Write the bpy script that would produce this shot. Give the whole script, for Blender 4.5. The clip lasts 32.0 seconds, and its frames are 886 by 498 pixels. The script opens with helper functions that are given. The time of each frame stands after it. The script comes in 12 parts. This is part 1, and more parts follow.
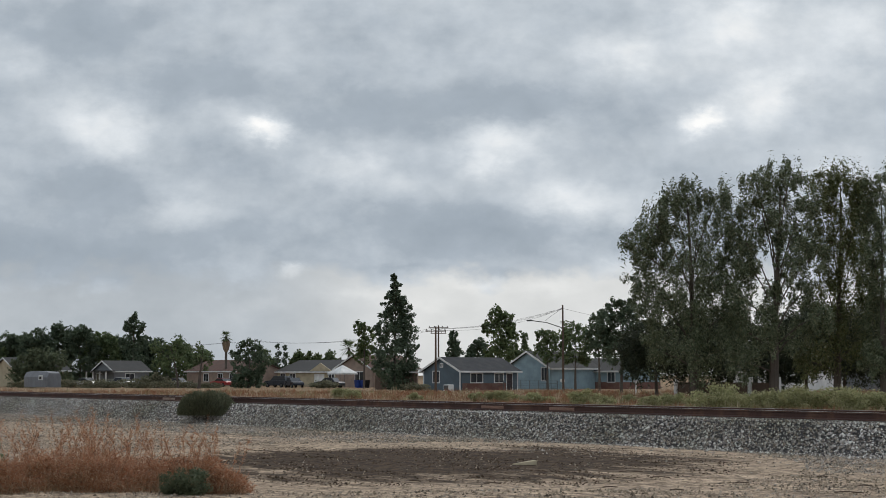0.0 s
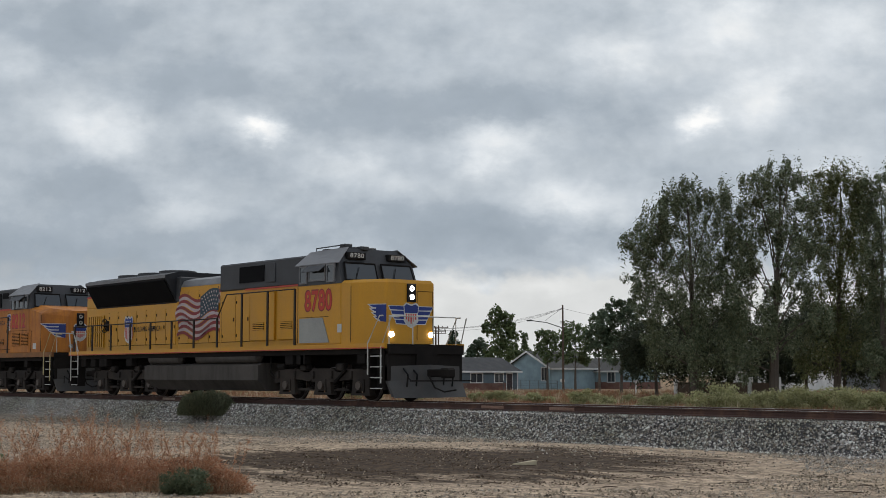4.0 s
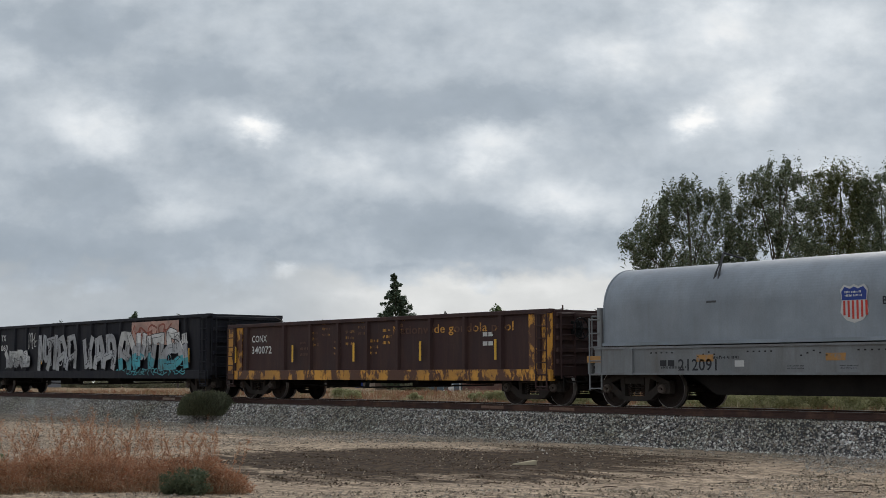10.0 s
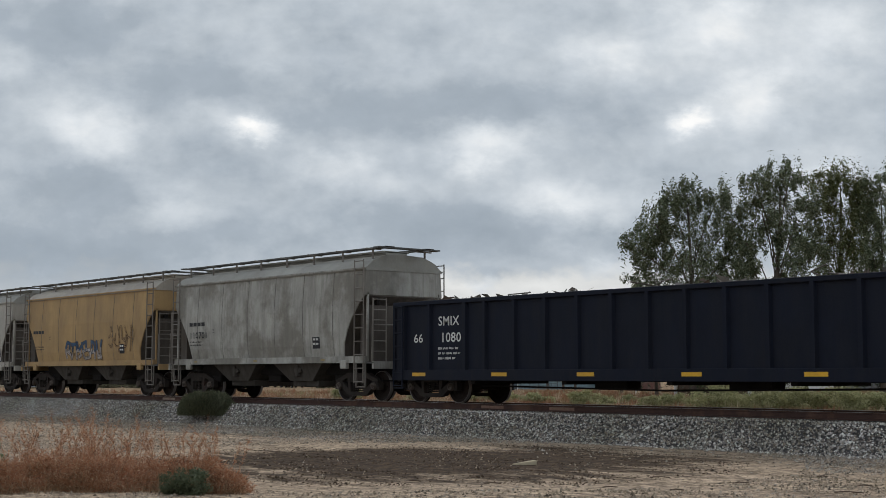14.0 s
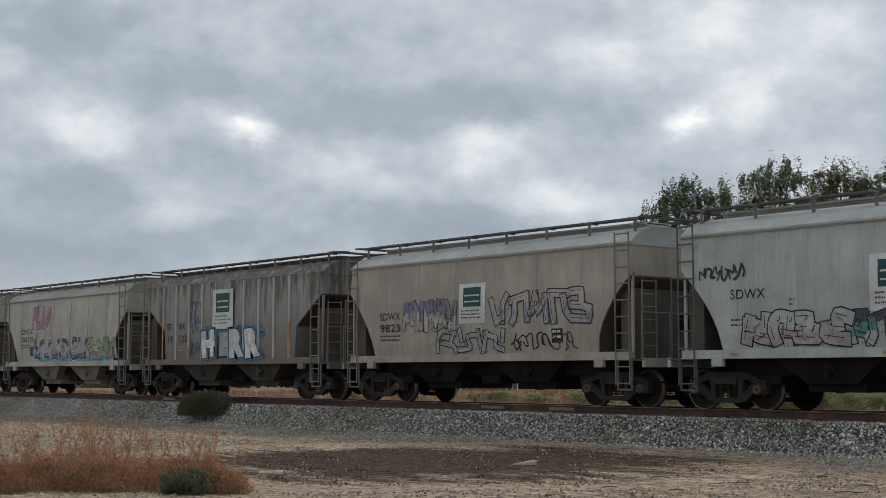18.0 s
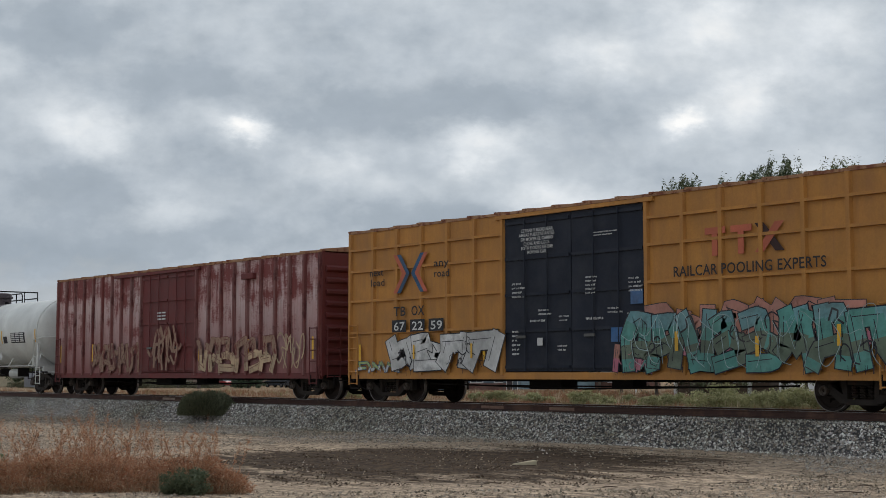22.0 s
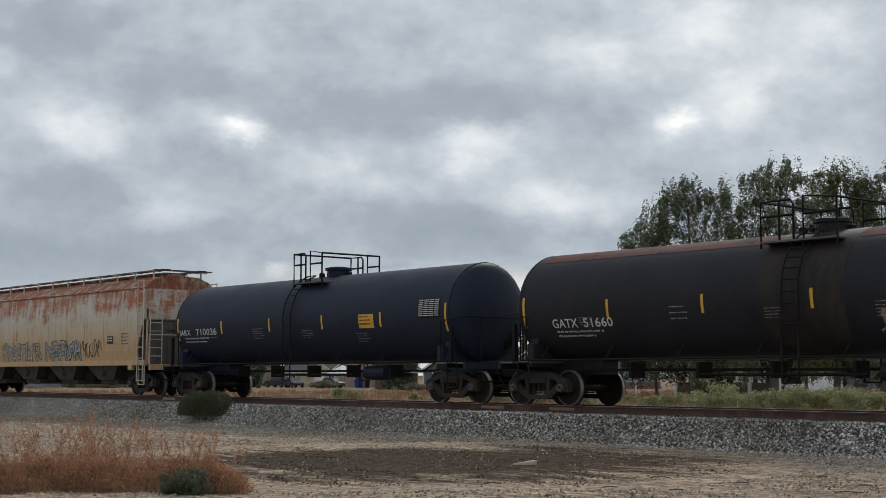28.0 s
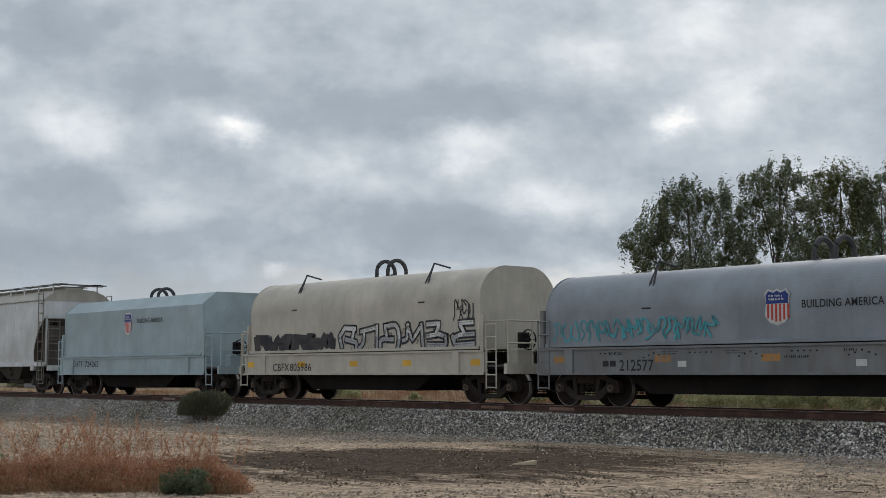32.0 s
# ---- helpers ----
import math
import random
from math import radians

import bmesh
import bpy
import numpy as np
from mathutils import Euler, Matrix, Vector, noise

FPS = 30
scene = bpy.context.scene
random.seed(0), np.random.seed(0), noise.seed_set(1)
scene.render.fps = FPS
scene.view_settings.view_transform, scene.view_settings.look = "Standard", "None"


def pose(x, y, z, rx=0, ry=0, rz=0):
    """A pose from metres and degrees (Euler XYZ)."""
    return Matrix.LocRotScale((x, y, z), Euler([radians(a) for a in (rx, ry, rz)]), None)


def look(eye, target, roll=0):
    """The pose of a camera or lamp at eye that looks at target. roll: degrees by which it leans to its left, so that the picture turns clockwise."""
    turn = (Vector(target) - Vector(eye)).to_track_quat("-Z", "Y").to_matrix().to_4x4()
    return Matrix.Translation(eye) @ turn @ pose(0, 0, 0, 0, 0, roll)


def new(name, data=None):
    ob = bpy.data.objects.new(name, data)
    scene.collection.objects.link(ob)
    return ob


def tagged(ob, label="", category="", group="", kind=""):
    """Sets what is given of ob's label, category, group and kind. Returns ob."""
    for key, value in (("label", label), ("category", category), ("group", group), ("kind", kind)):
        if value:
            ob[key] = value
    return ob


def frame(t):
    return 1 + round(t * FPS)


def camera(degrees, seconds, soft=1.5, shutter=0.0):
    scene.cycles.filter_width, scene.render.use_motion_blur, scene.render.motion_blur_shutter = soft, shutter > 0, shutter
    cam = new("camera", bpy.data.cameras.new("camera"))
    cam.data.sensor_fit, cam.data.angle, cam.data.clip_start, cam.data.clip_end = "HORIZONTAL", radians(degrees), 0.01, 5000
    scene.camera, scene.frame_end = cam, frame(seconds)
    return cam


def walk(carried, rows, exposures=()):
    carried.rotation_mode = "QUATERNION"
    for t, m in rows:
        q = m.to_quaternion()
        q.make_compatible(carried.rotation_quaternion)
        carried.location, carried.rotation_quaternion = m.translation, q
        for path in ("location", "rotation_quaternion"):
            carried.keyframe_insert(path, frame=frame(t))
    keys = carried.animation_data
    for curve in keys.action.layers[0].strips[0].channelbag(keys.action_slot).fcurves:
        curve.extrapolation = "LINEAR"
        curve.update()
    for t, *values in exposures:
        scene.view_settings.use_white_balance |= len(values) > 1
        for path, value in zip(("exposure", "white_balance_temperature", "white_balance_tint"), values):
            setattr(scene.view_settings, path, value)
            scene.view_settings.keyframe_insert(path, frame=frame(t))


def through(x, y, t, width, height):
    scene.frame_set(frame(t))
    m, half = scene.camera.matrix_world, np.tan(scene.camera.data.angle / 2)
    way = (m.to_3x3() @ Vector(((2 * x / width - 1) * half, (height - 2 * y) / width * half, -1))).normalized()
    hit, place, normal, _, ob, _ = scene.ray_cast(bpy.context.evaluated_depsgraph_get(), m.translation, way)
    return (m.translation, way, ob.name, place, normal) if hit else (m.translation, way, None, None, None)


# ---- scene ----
cam = camera(35.11, 32.0, 0.5)

# The rails run along x; the train moves towards +x. The camera stands at the origin.
RAIL_TOP = 0.85
EYE = 1.644
TRACK_Y = 26.78
SPEED = 18.87
TURN = radians(39.965)
AHEAD = Vector((-math.cos(TURN), math.sin(TURN), 0))
ASIDE = Vector((math.sin(TURN), math.cos(TURN), 0))
PITCH = radians(5.14)


def at(b, d, z=0.0):
    """The place at depth d before the camera and b times d to its right."""
    p = AHEAD * d + ASIDE * (b * d)
    return Vector((p.x, p.y, z))


STAND = look((0, 0, EYE), Vector((0, 0, EYE)) + AHEAD * math.cos(PITCH) + Vector((0, 0, math.sin(PITCH))))
walk(cam, [(0, STAND), (32, STAND)])

# ---- world, sun and exposure ----
SUN_DIR = (AHEAD + ASIDE * 0.35).normalized()
SUN_EL = radians(42)
world = bpy.data.worlds.new("overcast")
scene.world = world
world.use_nodes = True
wt = world.node_tree
wn, wl = wt.nodes, wt.links
sky = wn.new("ShaderNodeTexSky")
sky.sky_type = "NISHITA"
sky.sun_disc = False
sky.sun_elevation = SUN_EL
sky.sun_rotation = math.atan2(SUN_DIR.x, SUN_DIR.y)
sky_dim = wn.new("ShaderNodeVectorMath")
sky_dim.operation = "SCALE"
sky_dim.inputs["Scale"].default_value = 0.09
wl.new(sky.outputs[0], sky_dim.inputs[0])
wco = wn.new("ShaderNodeTexCoord")
wno = wn.new("ShaderNodeTexNoise")
wno.inputs["Scale"].default_value = 3.0
wno.inputs["Detail"].default_value = 4.0
wl.new(wco.outputs["Generated"], wno.inputs["Vector"])
wra = wn.new("ShaderNodeValToRGB")
wra.color_ramp.elements[0].position, wra.color_ramp.elements[0].color = 0.35, (0.30, 0.34, 0.39, 1)
wra.color_ramp.elements[1].position, wra.color_ramp.elements[1].color = 0.70, (0.70, 0.73, 0.76, 1)
wl.new(wno.outputs[0], wra.inputs[0])
wmx = wn.new("ShaderNodeMixRGB")
wmx.inputs[0].default_value = 0.82
wl.new(sky_dim.outputs[0], wmx.inputs[1])
wl.new(wra.outputs[0], wmx.inputs[2])
wl.new(wmx.outputs[0], wn["Background"].inputs[0])
wn["Background"].inputs[1].default_value = 1.4

sun_data = bpy.data.lights.new("sun", "SUN")
sun_data.energy = 1.2
sun_data.angle = radians(14)
sun_data.color = (1.0, 0.95, 0.88)
sun = new("sun", sun_data)
sun.matrix_world = look((0, 0, 60), Vector((0, 0, 60)) - SUN_DIR * math.cos(SUN_EL) - Vector((0, 0, math.sin(SUN_EL))))
scene.view_settings.exposure = 0.0


# ---- materials ----
def mnode(nt, kind, **ins):
    n = nt.nodes.new(kind)
    for k, v in ins.items():
        n.inputs[k.replace("_", " ")].default_value = v
    return n


def coords(nt, spread=40.0):
    """Object coordinates, shifted from object to object."""
    tc = nt.nodes.new("ShaderNodeTexCoord")
    oi = nt.nodes.new("ShaderNodeObjectInfo")
    sh = nt.nodes.new("ShaderNodeMath")
    sh.operation = "MULTIPLY"
    sh.inputs[1].default_value = spread
    nt.links.new(oi.outputs["Random"], sh.inputs[0])
    ad = nt.nodes.new("ShaderNodeVectorMath")
    nt.links.new(tc.outputs["Object"], ad.inputs[0])
    nt.links.new(sh.outputs[0], ad.inputs[1])
    return ad.outputs[0]


def ramp(nt, fac, lo, hi, a=(0, 0, 0, 1), b=(1, 1, 1, 1)):
    r = nt.nodes.new("ShaderNodeValToRGB")
    r.color_ramp.elements[0].position, r.color_ramp.elements[0].color = lo, a
    r.color_ramp.elements[1].position, r.color_ramp.elements[1].color = hi, b
    nt.links.new(fac, r.inputs[0])
    return r.outputs[0]


def mixc(nt, fac, a, b, mode="MIX"):
    m = nt.nodes.new("ShaderNodeMixRGB")
    m.blend_type = mode
    for sock, v in ((m.inputs[0], fac), (m.inputs[1], a), (m.inputs[2], b)):
        if isinstance(v, (int, float)):
            sock.default_value = v
        elif isinstance(v, tuple):
            sock.default_value = (*v[:3], 1)
        else:
            nt.links.new(v, sock)
    return m.outputs[0]


def tex_noise(nt, co, scale, detail=3.0, stretch=None, rough=0.55):
    if stretch:
        mp = nt.nodes.new("ShaderNodeMapping")
        mp.inputs["Scale"].default_value = stretch
        nt.links.new(co, mp.inputs[0])
        co = mp.outputs[0]
    n = mnode(nt, "ShaderNodeTexNoise", Scale=scale, Detail=detail, Roughness=rough)
    nt.links.new(co, n.inputs["Vector"])
    return n.outputs[0]


def base_mat(name):
    m = bpy.data.materials.new(name)
    m.use_nodes = True
    return m, m.node_tree, m.node_tree.nodes["Principled BSDF"]


def surface(name, col, rough=0.6, metal=0.0, dirt=None, dirt_amt=0.35, streak=0.0, rust=None, rust_lo=0.6,
            rust_hi=0.68, rust_scale=1.5, fine=25.0, vary=0.18, bump=0.15, spread=40.0, alt=None, alt_lo=0.45, alt_hi=0.6,
            alt_scale=0.6):
    """Painted or bare surface: broad stains, run-down streaks, rust patches and fine grain."""
    m, nt, bs = base_mat(name)
    co = coords(nt, spread)
    big = tex_noise(nt, co, 0.9, 4)
    small = tex_noise(nt, co, fine, 3)
    c = mixc(nt, ramp(nt, big, 0.3, 0.7), tuple(x * (1 - vary) for x in col), tuple(min(1, x * (1 + vary)) for x in col))
    if alt:
        c = mixc(nt, ramp(nt, tex_noise(nt, co, alt_scale, 6, None, 0.65), alt_lo, alt_hi), c, alt)
    if dirt:
        d = tex_noise(nt, co, 1.0, 5, (2.2, 2.2, 0.5) if streak else None, 0.65)
        dm = ramp(nt, d, 0.42, 0.75)
        c = mixc(nt, mixc(nt, 1.0, dm, (dirt_amt,) * 3, "MULTIPLY"), c, dirt)
    if streak:
        s = tex_noise(nt, co, 1.0, 4, (7.0, 7.0, 0.35), 0.6)
        c = mixc(nt, mixc(nt, 1.0, ramp(nt, s, 0.52, 0.72), (streak,) * 3, "MULTIPLY"), c, dirt or (0.1, 0.09, 0.08))
    if rust:
        r = tex_noise(nt, co, rust_scale, 7, (1, 1, 0.55), 0.7)
        c = mixc(nt, ramp(nt, r, rust_lo, rust_hi), c, rust)
    c = mixc(nt, mixc(nt, 1.0, small, (0.25,) * 3, "MULTIPLY"), c, (0.0, 0.0, 0.0))
    nt.links.new(c, bs.inputs["Base Color"])
    bs.inputs["Metallic"].default_value = metal
    bs.inputs["Specular IOR Level"].default_value = 0.3
    nt.links.new(ramp(nt, big, 0.2, 0.8, (rough * 0.8,) * 3 + (1,), (min(1, rough * 1.2),) * 3 + (1,)), bs.inputs["Roughness"])
    if bump:
        b = mnode(nt, "ShaderNodeBump", Strength=bump, Distance=0.01)
        nt.links.new(small, b.inputs["Height"])
        nt.links.new(b.outputs[0], bs.inputs["Normal"])
    return m


def leafy(name, cols, rough=0.75, through=0.35):
    """Small leaves or stalks: each island takes its own shade."""
    m, nt, bs = base_mat(name)
    g = nt.nodes.new("ShaderNodeNewGeometry")
    r = nt.nodes.new("ShaderNodeValToRGB")
    el = r.color_ramp.elements
    el[0].color, el[-1].color = (*cols[0], 1), (*cols[-1], 1)
    for i, c in enumerate(cols[1:-1]):
        e = el.new((i + 1) / (len(cols) - 1))
        e.color = (*c, 1)
    nt.links.new(g.outputs["Random Per Island"], r.inputs[0])
    tc = nt.nodes.new("ShaderNodeTexCoord")
    n = tex_noise(nt, tc.outputs["Object"], 0.35, 3)
    c = mixc(nt, ramp(nt, n, 0.35, 0.65), r.outputs[0], mixc(nt, 1.0, r.outputs[0], (0.62, 0.62, 0.55), "MULTIPLY"))
    nt.links.new(c, bs.inputs["Base Color"])
    bs.inputs["Roughness"].default_value = rough
    bs.inputs["Specular IOR Level"].default_value = 0.25
    if through:
        tl = nt.nodes.new("ShaderNodeBsdfTranslucent")
        nt.links.new(c, tl.inputs["Color"])
        mx = nt.nodes.new("ShaderNodeMixShader")
        mx.inputs[0].default_value = through
        nt.links.new(bs.outputs[0], mx.inputs[1])
        nt.links.new(tl.outputs[0], mx.inputs[2])
        nt.links.new(mx.outputs[0], nt.nodes["Material Output"].inputs[0])
    return m


def glass_mat(name, col=(0.03, 0.035, 0.04)):
    m, nt, bs = base_mat(name)
    bs.inputs["Base Color"].default_value = (*col, 1)
    bs.inputs["Roughness"].default_value = 0.06
    bs.inputs["Specular IOR Level"].default_value = 0.8
    return m


def glow_mat(name, col, power):
    m, nt, bs = base_mat(name)
    bs.inputs["Emission Color"].default_value = (*col, 1)
    bs.inputs["Emission Strength"].default_value = power
    return m


def stained(name, base, low, runs, rough=0.65, z_low=(1.3, 2.6), z_top=(2.5, 4.3), amount=(0.50, 0.60), pale=None, speck=0.0):
    """Painted steel with a stain that climbs from the sill and rust that runs down from the roof."""
    m, nt, bs = base_mat(name)
    tc = nt.nodes.new("ShaderNodeTexCoord")
    co = tc.outputs["Object"]
    sep = nt.nodes.new("ShaderNodeSeparateXYZ")
    nt.links.new(co, sep.inputs[0])
    def add(a, b, k):
        n = nt.nodes.new("ShaderNodeMath")
        n.operation = "MULTIPLY_ADD"
        nt.links.new(a, n.inputs[0])
        n.inputs[1].default_value = k
        if isinstance(b, (int, float)):
            n.inputs[2].default_value = b
        else:
            nt.links.new(b, n.inputs[2])
        return n.outputs[0]
    big = tex_noise(nt, co, 0.7, 6, None, 0.65)
    run = tex_noise(nt, co, 1.0, 7, (3.6, 3.6, 0.5), 0.70)
    fine = tex_noise(nt, co, 1.0, 5, (9, 9, 0.6), 0.6)
    c = mixc(nt, ramp(nt, big, 0.35, 0.65), base, pale or tuple(min(1, x * 1.2) for x in base))
    zl = nt.nodes.new("ShaderNodeMapRange")
    nt.links.new(add(big, sep.outputs[2], -2.2), zl.inputs[0])
    for i, v in ((1, z_low[0] - 1.1), (2, z_low[1] - 1.1), (3, 1.0), (4, 0.0)):
        zl.inputs[i].default_value = v
    c = mixc(nt, mixc(nt, 1.0, zl.outputs[0], (0.85,) * 3, "MULTIPLY"), c, low)
    zt = nt.nodes.new("ShaderNodeMapRange")
    nt.links.new(sep.outputs[2], zt.inputs[0])
    for i, v in ((1, z_top[0]), (2, z_top[1]), (3, -0.16), (4, 0.10)):
        zt.inputs[i].default_value = v
    lift = add(zt.outputs[0], run, 1.0)
    if speck:
        # rust breaks through the paint in fine horizontal flecks
        fleck = tex_noise(nt, co, 1.0, 6, (7, 7, 22), 0.7)
        wide_ = tex_noise(nt, co, 1.0, 4, (0.55, 0.55, 1.6), 0.55)
        lift = add(wide_, add(fleck, add(run, add(zt.outputs[0], -0.5 * speck - 0.16, 1.0), 0.75), speck), 0.6)
    r = ramp(nt, lift, *amount)
    c = mixc(nt, r, c, runs)
    c = mixc(nt, mixc(nt, 1.0, ramp(nt, fine, 0.5, 0.75), (0.45,) * 3, "MULTIPLY"), c, tuple(x * 0.45 for x in low))
    nt.links.new(c, bs.inputs["Base Color"])
    bs.inputs["Roughness"].default_value = rough
    b = mnode(nt, "ShaderNodeBump", Strength=0.15, Distance=0.01)
    nt.links.new(run, b.inputs["Height"])
    nt.links.new(b.outputs[0], bs.inputs["Normal"])
    return m


def ground_mat():
    m, nt, bs = base_mat("dirt")
    tc = nt.nodes.new("ShaderNodeTexCoord")
    co = tc.outputs["Object"]
    sep = nt.nodes.new("ShaderNodeSeparateXYZ")
    nt.links.new(co, sep.inputs[0])
    broad = tex_noise(nt, co, 0.16, 5)
    ruts = tex_noise(nt, co, 1.0, 6, (0.32, 1.3, 1), 0.65)
    grit = tex_noise(nt, co, 14.0, 4, None, 0.7)
    clod = tex_noise(nt, co, 3.2, 5, (0.5, 1, 1), 0.7)
    c = mixc(nt, ramp(nt, ruts, 0.35, 0.62), (0.175, 0.134, 0.099), (0.385, 0.305, 0.227))
    c = mixc(nt, ramp(nt, broad, 0.4, 0.7), c, (0.32, 0.255, 0.19))
    c = mixc(nt, ramp(nt, grit, 0.56, 0.70), c, (0.42, 0.36, 0.29))
    # damp dark patch of soil along the lane
    def math2(op, a, b):
        n = nt.nodes.new("ShaderNodeMath")
        n.operation = op
        for s, v in zip(n.inputs, (a, b)):
            if isinstance(v, (int, float)):
                s.default_value = v
            else:
                nt.links.new(v, s)
        return n.outputs[0]
    wob = math2("MULTIPLY", math2("SUBTRACT", clod, 0.5), 1.6)
    wob2 = math2("MULTIPLY", math2("SUBTRACT", broad, 0.5), 2.4)
    def along(v):
        n = nt.nodes.new("ShaderNodeVectorMath")
        n.operation = "DOT_PRODUCT"
        nt.links.new(co, n.inputs[0])
        n.inputs[1].default_value = v
        return n.outputs["Value"]
    ex = math2("DIVIDE", math2("SUBTRACT", along(ASIDE), PATCH[0]), PATCH[2])
    ey = math2("DIVIDE", math2("SUBTRACT", along(AHEAD), PATCH[1]), PATCH[3])
    rr = math2("ADD", math2("ADD", math2("POWER", math2("ABSOLUTE", ex, 0), 2.0), math2("POWER", math2("ABSOLUTE", ey, 0), 2.0)),
               math2("ADD", math2("ADD", wob, wob2), math2("MULTIPLY", math2("SUBTRACT", ruts, 0.5), 2.2)))
    patch = ramp(nt, rr, 0.45, 1.7, (1, 1, 1, 1), (0, 0, 0, 1))
    c = mixc(nt, mixc(nt, 1.0, patch, (1.0,) * 3, "MULTIPLY"), c, (0.054, 0.037, 0.024))
    # dry field beyond the rails
    field = ramp(nt, math2("DIVIDE", sep.outputs[1], 100.0), 0.30, 0.34)
    c = mixc(nt, field, c, mixc(nt, ramp(nt, broad, 0.35, 0.65), (0.26, 0.17, 0.105), (0.20, 0.155, 0.095)))
    c = mixc(nt, ramp(nt, clod, 0.60, 0.70), c, (0.10, 0.08, 0.065))
    rough_ = tex_noise(nt, co, 5.0, 8, (0.9, 1, 1), 0.85)
    c = mixc(nt, 1.0, c, ramp(nt, rough_, 0.39, 0.61, (0.18, 0.165, 0.15, 1), (1.75, 1.70, 1.62, 1)), "MULTIPLY")
    nt.links.new(c, bs.inputs["Base Color"])
    bs.inputs["Roughness"].default_value = 0.95
    bs.inputs["Specular IOR Level"].default_value = 0.1
    b = mnode(nt, "ShaderNodeBump", Strength=0.7, Distance=0.06)
    nt.links.new(clod, b.inputs["Height"])
    b2 = mnode(nt, "ShaderNodeBump", Strength=0.5, Distance=0.02)
    nt.links.new(grit, b2.inputs["Height"])
    nt.links.new(b.outputs[0], b2.inputs["Normal"])
    nt.links.new(b2.outputs[0], bs.inputs["Normal"])
    return m


def cloud_mat():
    """Broken overcast: grey-blue bellies, bright thin places, a pale band low down."""
    m, nt, bs = base_mat("cloud_layer")
    tc = nt.nodes.new("ShaderNodeTexCoord")
    uv = tc.outputs["UV"]
    def stretch(sx, sy, off=(0, 0, 0)):
        mp = nt.nodes.new("ShaderNodeMapping")
        mp.inputs["Scale"].default_value = (sx, sy, 1)
        mp.inputs["Location"].default_value = off
        nt.links.new(uv, mp.inputs[0])
        return mp.outputs[0]
    n1 = tex_noise(nt, stretch(7.5, 11, (1.3, 0.4, 0)), 1.0, 4, None, 0.5)
    n2 = tex_noise(nt, stretch(17, 25, (4.1, 2.2, 0)), 1.0, 8, None, 0.55)
    n3 = tex_noise(nt, stretch(44, 58), 1.0, 7, None, 0.58)
    n4 = tex_noise(nt, stretch(26, 42, (7, 3, 0)), 1.0, 4, None, 0.55)
    def math2(op, a, b):
        n = nt.nodes.new("ShaderNodeMath")
        n.operation = op
        for s, v in zip(n.inputs, (a, b)):
            if isinstance(v, (int, float)):
                s.default_value = v
            else:
                nt.links.new(v, s)
        return n.outputs[0]
    warp = nt.nodes.new("ShaderNodeVectorMath")
    warp.operation = "MULTIPLY_ADD"
    wn_ = mnode(nt, "ShaderNodeTexNoise", Scale=1.0, Detail=7.0, Roughness=0.62)
    nt.links.new(stretch(22, 34), wn_.inputs["Vector"])
    nt.links.new(wn_.outputs["Color"], warp.inputs[0])
    warp.inputs[1].default_value = (0.05, 0.034, 0)
    nt.links.new(uv, warp.inputs[2])
    sep = nt.nodes.new("ShaderNodeSeparateXYZ")
    nt.links.new(warp.outputs[0], sep.inputs[0])
    total = math2("ADD", math2("ADD", math2("MULTIPLY", n1, 0.26), 0.085), math2("ADD", math2("MULTIPLY", n2, 0.42), math2("MULTIPLY", n3, 0.15)))
    for u, v, ru, rv, k in CLOUDS:
        a = math2("DIVIDE", math2("SUBTRACT", sep.outputs[0], u + 0.025), ru)
        b = math2("DIVIDE", math2("SUBTRACT", sep.outputs[1], v + 0.017), rv)
        q = math2("ADD", math2("MULTIPLY", a, a), math2("MULTIPLY", b, b))
        g = math2("EXPONENT", math2("MULTIPLY", q, -1.0), 0)
        total = math2("ADD", total, math2("MULTIPLY", g, 0.62 * k))
    r = nt.nodes.new("ShaderNodeValToRGB")
    el = r.color_ramp.elements
    el[0].position, el[0].color = 0.20, (0.33, 0.38, 0.43, 1)
    el[1].position, el[1].color = 0.93, (1.0, 0.985, 0.955, 1)
    for p, c in ((0.42, (0.40, 0.45, 0.50, 1)), (0.58, (0.56, 0.605, 0.645, 1)), (0.75, (0.76, 0.79, 0.81, 1))):
        e = el.new(p)
        e.color = c
    nt.links.new(total, r.inputs[0])
    # pale warm band low over the roofs
    sv = nt.nodes.new("ShaderNodeSeparateXYZ")
    nt.links.new(uv, sv.inputs[0])
    low = ramp(nt, math2("ADD", sv.outputs[1], math2("ADD", math2("MULTIPLY", math2("SUBTRACT", n2, 0.5), 0.09), math2("MULTIPLY", math2("SUBTRACT", n3, 0.5), 0.03))), 0.062, 0.080, (1, 1, 1, 1), (0, 0, 0, 1))
    side = ramp(nt, math2("ADD", sv.outputs[0], 0.5), 0.37, 0.48, (0.47, 0.495, 0.51, 1), (0.88, 0.85, 0.79, 1))
    c = mixc(nt, mixc(nt, 1.0, low, (0.62,) * 3, "MULTIPLY"), r.outputs[0], side)
    c = mixc(nt, 1.0, c, mixc(nt, n4, (0.86, 0.88, 0.90), (1.06, 1.075, 1.10)), "MULTIPLY")
    em = nt.nodes.new("ShaderNodeEmission")
    nt.links.new(c, em.inputs[0])
    nt.links.new(em.outputs[0], nt.nodes["Material Output"].inputs[0])
    return m


